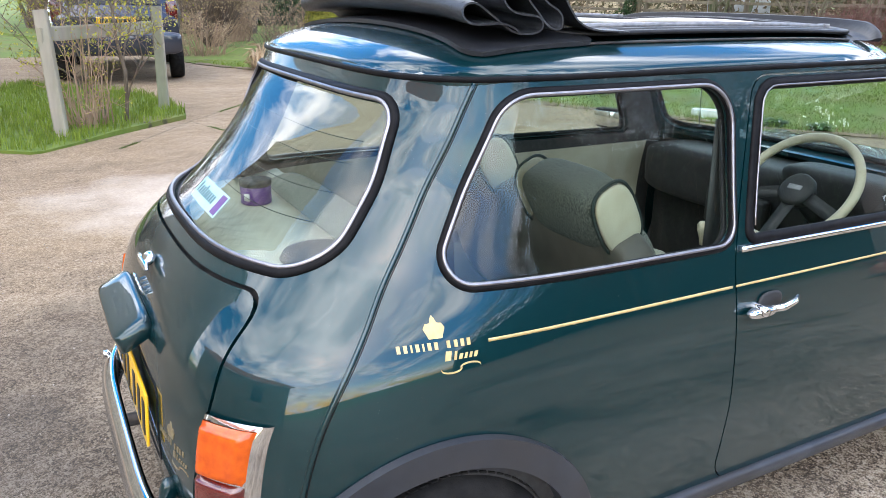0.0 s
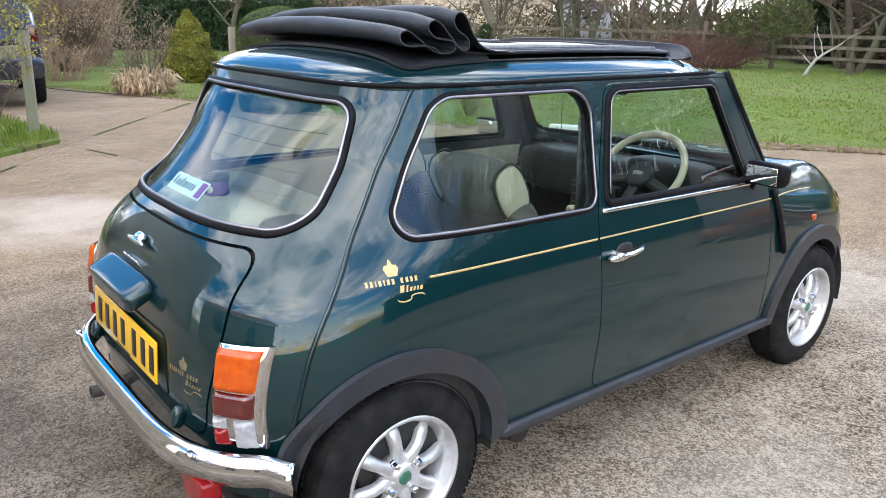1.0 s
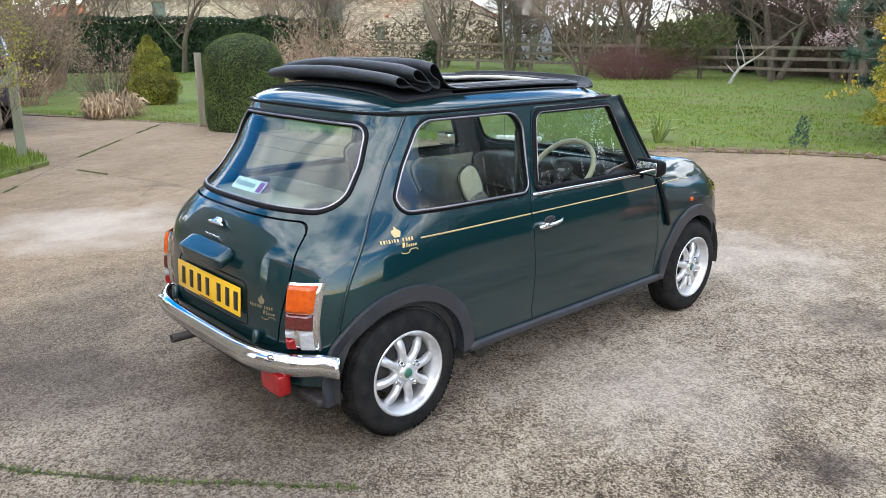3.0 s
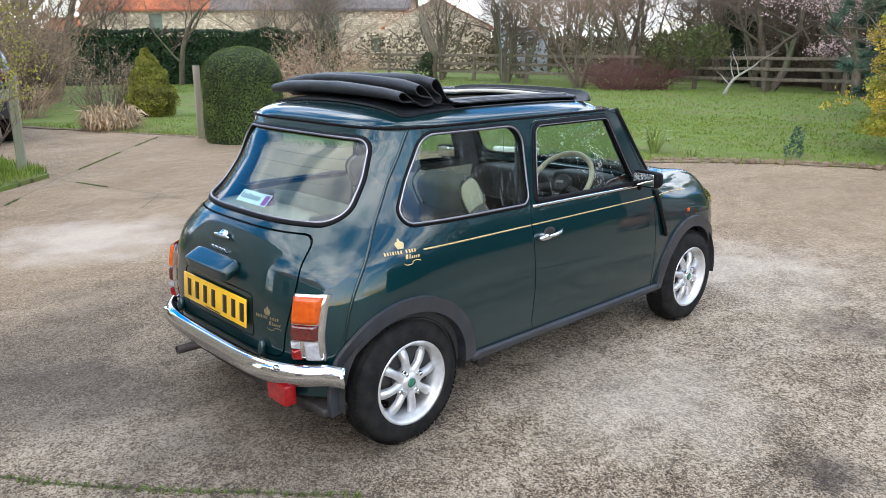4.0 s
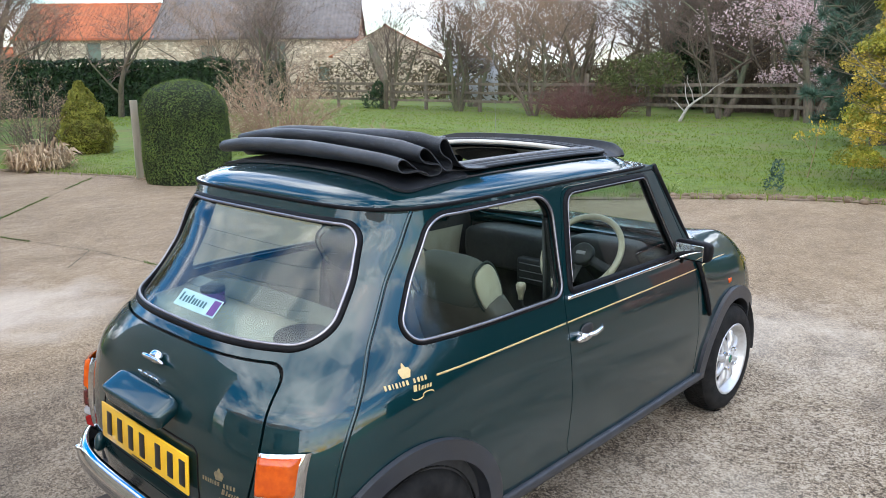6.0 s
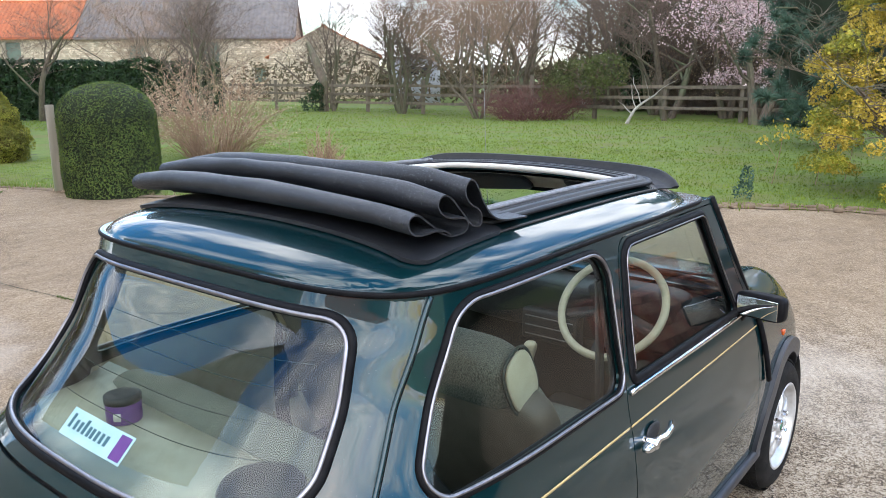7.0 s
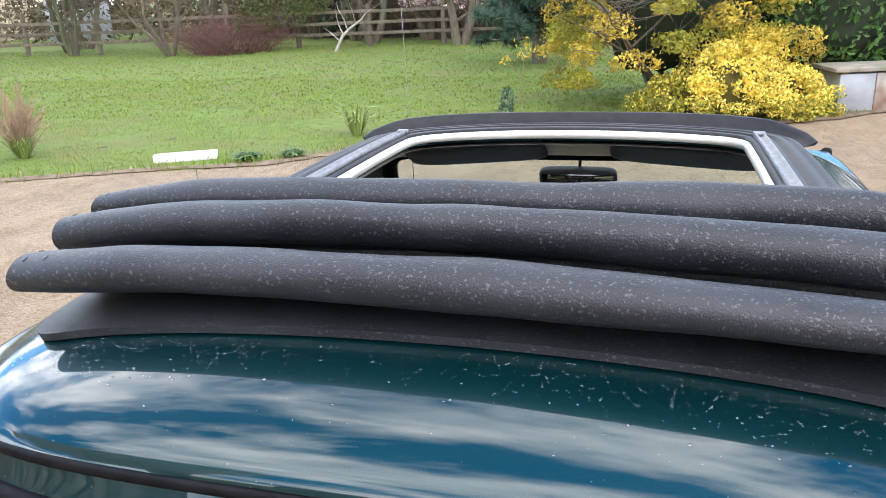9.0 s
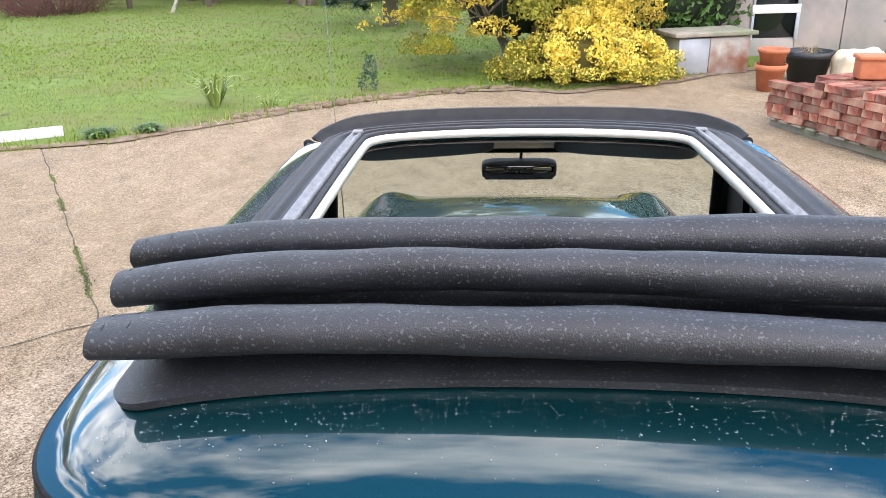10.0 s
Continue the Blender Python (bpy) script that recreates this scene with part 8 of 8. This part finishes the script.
# ---- dark estate car on the drive ----
def estate_car(at, rot):
    c = empty("parked_car", "dark blue estate car parked on the drive", "car", (at[0], at[1], 0))
    c.rotation_euler = (0, 0, radians(rot))
    secs = []
    prof = [(-2.2, 0.45, 0.95), (-2.15, 0.40, 1.05), (-1.9, 0.38, 1.62), (-0.2, 0.38, 1.70), (0.7, 0.38, 1.62), (1.2, 0.38, 1.10), (2.0, 0.40, 0.98), (2.25, 0.48, 0.80)]
    n = 28
    for y, z0, z1 in prof:
        zc, hz = (z0 + z1) / 2, (z1 - z0) / 2
        for j in range(n):
            a = 2 * math.pi * j / n
            g = lambda t: math.copysign(abs(t) ** 0.42, t)
            zz = zc + hz * g(math.sin(a))
            w = 0.90 - 0.16 * max(0, zz - 1.0) / 0.7 - (0.06 if abs(y) > 2.1 else 0)
            secs.append((w * g(math.cos(a)), y, zz))
    f = [(i * n + j, i * n + (j + 1) % n, (i + 1) * n + (j + 1) % n, (i + 1) * n + j) for i in range(len(prof) - 1) for j in range(n)] + [tuple(range(n)), tuple((len(prof) - 1) * n + j for j in reversed(range(n)))]
    part("body", mesh_of("body", secs, f), SUV_PAINT, c, auto=40)
    part("rear_bumper", mesh_of("rear_bumper", *superbox((1.74, 0.2, 0.34), 6, (0, -2.16, 0.58), 36, 14)), SUV_PAINT, c)
    part("rear_window", mesh_of("rear_window", [(-0.62, -2.135, 1.12), (0.62, -2.135, 1.12), (0.56, -1.945, 1.53), (-0.56, -1.945, 1.53)], [(0, 1, 2, 3)], False), DASH, c)
    pl = part("number_plate", slab(-0.26, 0.26, -2.275, -2.262, 0.84, 0.95, 0.002), PLATE, c, "yellow number plate with black bars")
    for k in range(7):
        part("plate_bar", slab(-0.21 + 0.062 * k, -0.17 + 0.062 * k, -2.279, -2.2752, 0.865, 0.925), PLATE_INK, pl)
    part("plate_mount", slab(-0.32, 0.32, -2.262, -2.10, 0.80, 0.99, 0.01), SUV_PAINT, c)
    for s in (1, -1):
        part("tail_lamp", mesh_of("tail_lamp", *superbox((0.16, 0.08, 0.34), 5, (s * 0.76, -2.13, 1.0), 18, 10)), DEEP_RED, c)
        part("side_window", mesh_of("side_window", [(s * 0.853, -1.6, 1.10), (s * 0.853, 0.9, 1.10), (s * 0.775, 0.5, 1.52), (s * 0.775, -1.5, 1.52)], [(0, 1, 2, 3)], False), DASH, c)
        for y in (-1.35, 1.4):
            w = part("wheel", mesh_of("wheel", *lathe([(0.0, 0.09), (0.20, 0.09), (0.22, 0.10), (0.31, 0.10), (0.335, 0.06), (0.335, -0.10), (0.2, -0.1)], 32, "x")), TYRE, c, m=pose(s * 0.80, y, 0.335, 0, 0, 0 if s > 0 else 180))
            part("rim", mesh_of("rim", *lathe([(0.0, 0.11), (0.19, 0.105), (0.205, 0.095)], 24, "x")), ALLOY, w)
    return c


estate_car((-12.7, 1.0), 83)

# ---- yard corner: bricks, pots, boxes, outbuilding ----
stack = empty("brick_stack", "stack of reclaimed red bricks on a pallet", "brick stack")
stack_m = pose(2.42, 6.78, 0, 0, 0, -68)
for y in (0.1, 0.5, 0.9):
    part("pallet_bearer", slab(0.02, 1.5, y - 0.05, y + 0.05, 0.0, 0.07, 0.004), OAK, stack, m=stack_m)
for k in range(9):
    part("pallet_board", slab(0.02 + k * 0.165, 0.13 + k * 0.165, 0.0, 1.0, 0.072, 0.090, 0.003), OAK, stack, m=stack_m)


def brick_mesh(seed):
    r = random.Random(seed)
    bm = slab(-0.1075, 0.1075, -0.051, 0.051, -0.0325, 0.0325, 0.004, 1)
    for v_ in bm.verts:
        v_.co += Vector((r.gauss(0, 0.0018), r.gauss(0, 0.0018), r.gauss(0, 0.0015)))
    me = bpy.data.meshes.new("brick")
    bm.to_mesh(me)
    bm.free()
    me.materials.append(BRICK)
    return me


bricks = [brick_mesh(k) for k in range(6)]
r = random.Random(12)
for layer in range(6):
    z = 0.094 + 0.0335 + layer * 0.067
    flip = layer % 2
    for i in range(7 if not flip else 14):
        for j in range(9 if not flip else 5):
            if flip:
                x, y, a = 0.055 + i * 0.106, 0.11 + j * 0.218, 90
            else:
                x, y, a = 0.11 + i * 0.22, 0.055 + j * 0.109, 0
            outer = x < 0.24 or y < 0.24 or layer == 5
            if not outer or x > 1.5 or y > 1.04 or (layer == 5 and (r.random() < 0.3 or x < 0.3)) or (layer == 4 and x < 0.2 and r.random() < 0.4):
                continue
            part("brick", bricks[r.randrange(6)], BRICK, stack, m=stack_m @ pose(x + r.gauss(0, 0.012), y + r.gauss(0, 0.012), z, r.gauss(0, 0.7), r.gauss(0, 0.7), a + r.gauss(0, 4.0)))
part("stack_core", slab(0.25, 1.42, 0.25, 0.98, 0.092, 0.40), BRICK, stack, m=stack_m)


def pot(label, at, r, h, material, soil=True, z=0.0):
    p = empty("plant_pot", label, "plant pot", (at[0], at[1], z), "pots by the outbuilding")
    part("pot_wall", mesh_of("pot_wall", *lathe([(0.0, 0.0), (r * 0.72, 0.0), (r * 0.92, h * 0.78), (r, h * 0.78), (r * 1.03, h), (r * 0.93, h), (r * 0.86, h * 0.7), (r * 0.6, 0.03)], 36, "z")), material, p)
    if soil:
        part("soil", mesh_of("soil", *lathe([(0.0, h * 0.86), (r * 0.9, h * 0.83)], 24, "z")), SOIL, p)
    return p


pot("terracotta flower pot on the ground", (3.02, 8.55), 0.17, 0.30, TERRACOTTA)
pot("second terracotta pot stacked in the first", (3.03, 8.56), 0.165, 0.20, TERRACOTTA, True, 0.27)
pot("large black plastic tub of soil", (3.65, 9.15), 0.28, 0.36, BLACK_POT)
strap_plant("withered plant in a black tub", (3.65, 9.15, 0.29), 30, 0.16, DRY_BLADE, 0.18)
sack = empty("sand_sack", "crumpled pale yellow sack", "sack", (4.15, 8.85, 0))
part("sack_body", mesh_of("sack_body", *superbox((0.6, 0.4, 0.42), 3.2, (0, 0, 0.2), 32, 16, bend=lambda p: p * (1 + 0.18 * noise.noise(Vector(p) * 9)))), shade("sack_plastic", (0.62, 0.50, 0.33), (0.70, 0.60, 0.44), 8.0, 0.5, bump=0.5, bscale=25.0), sack)
tr = empty("planter", "red brown plastic window box on the bricks", "planter", (3.30, 6.35, 0.502))
part("box", slab(-0.30, 0.30, -0.11, 0.11, 0.0, 0.19, 0.015), TERRACOTTA, tr, m=pose(0, 0, 0, 0, 0, -10))
part("rim", slab(-0.315, 0.315, -0.125, 0.125, 0.16, 0.195, 0.008), TERRACOTTA, tr, m=pose(0, 0, 0, 0, 0, -10))
tank = empty("metal_cabinet", "old galvanised metal box with rusty side and wooden lid", "cabinet", (2.55, 9.95, 0))
tank.rotation_euler = (0, 0, radians(14))
part("body", slab(-0.42, 0.0, -0.28, 0.30, 0.0, 0.46, 0.01), GALV, tank)
part("rusty_half", slab(0.006, 0.55, -0.28, 0.30, 0.0, 0.46, 0.01), RUSTY, tank, "rust-stained metal side")
part("lid", slab(-0.50, 0.62, -0.34, 0.36, 0.48, 0.53, 0.008), OAK, tank, "weathered wooden lid")
for k in range(2):
    part("lid_batten", slab(-0.4 + 0.8 * k, -0.34 + 0.8 * k, -0.3, 0.3, 0.462, 0.478), OAK, tank)
PLY = shade("weathered_board", (0.31, 0.285, 0.265), (0.22, 0.205, 0.19), 2.5, 0.85, bump=0.2, big=(0.40, 0.33, 0.30), bigscale=1.3, vary=0.12)
out = empty("outbuilding", "grey weathered board outbuilding with white framed window", "outbuilding", (3.1, 11.0, 0))
out.rotation_euler = (0, 0, radians(4))
for x0, x1 in ((0.0, 0.42), (1.06, 1.72), (1.73, 2.40), (2.41, 3.2), (3.21, 4.4)):
    part("board", slab(x0, x1 - 0.006, 0, 0.04, 0.0, 2.4, 0.004), PLY, out)
part("board", slab(0.422, 1.052, 0, 0.04, 0.0, 0.28, 0.004), PLY, out)
part("board", slab(0.422, 1.052, 0, 0.04, 1.46, 2.4, 0.004), PLY, out)
part("door_handle", mesh_of("door_handle", *tube([(1.42, -0.01, 0.98), (1.42, -0.05, 1.0), (1.45, -0.05, 1.03), (1.45, -0.01, 1.05)], 0.01, 6)), DARK_METAL, out, "dark metal hook handle")
part("back_wall", slab(0, 4.4, 0.05, 2.4, 0.0, 2.35), DARK_STONE, out)
part("roof", slab(-0.1, 4.5, -0.15, 2.5, 2.402, 2.5, 0.01), SLATE, out)
win = part("window_frame", slab(0.40, 1.08, -0.03, -0.002, 0.62, 0.74, 0.006), WHITE_PAINT, out, "white window frame")
for x0, x1, z0, z1 in ((0.40, 0.44, 0.742, 1.46), (1.03, 1.08, 0.742, 1.46), (0.442, 1.028, 1.40, 1.46), (0.442, 1.028, 1.10, 1.30), (0.40, 0.44, 0.26, 0.618), (1.03, 1.08, 0.26, 0.618)):
    part("bar", slab(x0, x1, -0.03, -0.002, z0, z1, 0.004), WHITE_PAINT if z0 > 1 else GALV, win)
part("pane", slab(0.43, 1.045, 0.01, 0.016, 0.29, 1.45), shade("dark_pane", (0.02, 0.025, 0.025), rough=0.05), win)
frame_t = empty("folding_table", "grey metal folding frame leaning by the wall", "table", (4.75, 9.3, 0))
for k in (0, 0.5):
    part("leg", mesh_of("leg", *tube([(0.0 + k, 0, 0), (0.35 + k, 0.1, 0.62)], 0.014, 8)), GALV, frame_t)
    part("leg", mesh_of("leg", *tube([(0.35 + k, 0, 0), (0.0 + k, 0.1, 0.62)], 0.014, 8)), GALV, frame_t)
part("top", slab(-0.05, 0.95, 0.0, 0.4, 0.62, 0.65, 0.006), GALV, frame_t)

# ---- behind and beside: the stone house at the yard, boundary hedge ----
def wall_run(name, x0, x1, y, h, openings, label):
    w = tagged(part(name, slab(x0, x1, y - 0.5, y - 0.04, 0, h), MORTAR), label, "wall", kind="structure")
    r = random.Random(5)
    sv, z = [], 0.0
    while z < h - 0.05:
        hh, x = r.uniform(0.12, 0.26), x0
        while x < x1:
            ww = r.uniform(0.18, 0.5)
            cx, cz = x + ww / 2, z + hh / 2
            if all(not (a - 0.05 < cx < b + 0.05 and c - 0.05 < cz < d + 0.05) for a, b, c, d in openings) and x + ww < x1 + 0.05:
                g, dp = 0.012, r.uniform(0.0, 0.03)
                q = [(x + ww - g, y - 0.042, z + g), (x + g, y - 0.042, z + g), (x + g, y - 0.042, z + hh - g), (x + ww - g, y - 0.042, z + hh - g)]
                sv.append((q + [(cx + (p[0] - cx) * 0.86, y + dp - 0.01, cz + (p[2] - cz) * 0.8) for p in q], [(4, 5, 6, 7), (0, 1, 5, 4), (1, 2, 6, 5), (2, 3, 7, 6), (3, 0, 4, 7)]))
            x += ww
        z += hh
    tagged(part("rubble", raw("rubble", *merged(*sv), YARD_RUBBLE), YARD_RUBBLE, w), kind="stuff")
    for a, b, c, d in openings:
        fr = part("window_frame", slab(a, b, y - 0.05, y + 0.0, c, d, 0.01), WHITE_PAINT, w)
        for i in range(2):
            for j in range(2):
                pw_, ph_ = (b - a - 0.18) / 2, (d - c - 0.18) / 2
                part("pane", slab(a + 0.06 + i * (pw_ + 0.06), a + 0.06 + i * (pw_ + 0.06) + pw_, y + 0.002, y + 0.006, c + 0.06 + j * (ph_ + 0.06), c + 0.06 + j * (ph_ + 0.06) + ph_), shade("house_pane", (0.02, 0.025, 0.03), rough=0.05), fr)
    return w


YARD_RUBBLE = leafy("yard_rubble_stone", (0.36, 0.30, 0.21), (0.64, 0.55, 0.41), 0.9, 0.7, 0.0)
wall_run("wall_south", -3.2, 6.0, -6.4, 2.7, ((-1.6, -0.5, 1.0, 2.2), (2.2, 3.4, 1.0, 2.2)), "low stone house wall behind the yard")
west_wing = wall_run("wall_southwest", -13.0, 0.0, 0.0, 5.8, ((-10.6, -9.6, 1.2, 2.5),), "tall stone barn wall south west of the yard")
west_wing.matrix_basis = pose(-3.6, -4.9, 0, 0, 0, -2)
part("coping", slab(-13.1, 0.06, -0.56, 0.06, 5.804, 5.90, 0.02), STONE, west_wing)
tagged(part("roof_south", mesh_of("roof_south", [(-3.3, -6.1, 2.62), (6.2, -6.1, 2.62), (6.2, -9.6, 4.5), (-3.3, -9.6, 4.5), (-3.3, -6.1, 2.74), (6.2, -6.1, 2.74), (6.2, -9.6, 4.62), (-3.3, -9.6, 4.62)], [(3, 2, 1, 0), (4, 5, 6, 7), (0, 1, 5, 4), (1, 2, 6, 5), (3, 0, 4, 7)], False), PANTILE), "pantile roof of the stone house", "roof", kind="structure")
bh = empty("boundary_hedge", "tall dark boundary hedge beside the yard", "hedge", (12.0, 0, 0))
bp_ = np.column_stack([rng.normal(0, 0.12, 9000) - 0.6, rng.uniform(3, 26, 9000), rng.uniform(0, 1.0, 9000)])
bp_[:, 2] *= np.array([3.2 + 0.9 * noise.noise((y * 0.5, 3.0, 0.0)) for y in bp_[:, 1]])
part("leaves", raw("leaves", *leaves(bp_, np.tile((-1.0, 0, 0.3), (9000, 1)), 0.10), LAUREL), LAUREL, bh)
# near-black block behind the leaves, painted as the hedge's inner shade
part("inner_growth", slab(-0.45, 0.6, 3, 26, 0, 2.7, 0.1), SHADE_CORE, bh)
for t, x, y, rot, k in ((T2, 11.6, 6.5, 20, 1.05), (T3, 11.2, 9.6, 120, 1.1), (T2, 11.8, 12.4, 200, 1.0), (T5, 12.6, 15.4, 310, 1.2), (T3, 11.6, 18.6, 10, 1.1), (T2, 12.2, 22.0, 80, 1.2)):
    c = copy_thing(t, pose(x, y, 0, 0, 0, rot) @ Matrix.Scale(k, 4))
    c.scale = (k, k, k)
c = copy_thing(T1, pose(13.0, 4.0, 0, 0, 0, 10) @ Matrix.Scale(1.3, 4))
c.scale = (1.3, 1.3, 1.3)
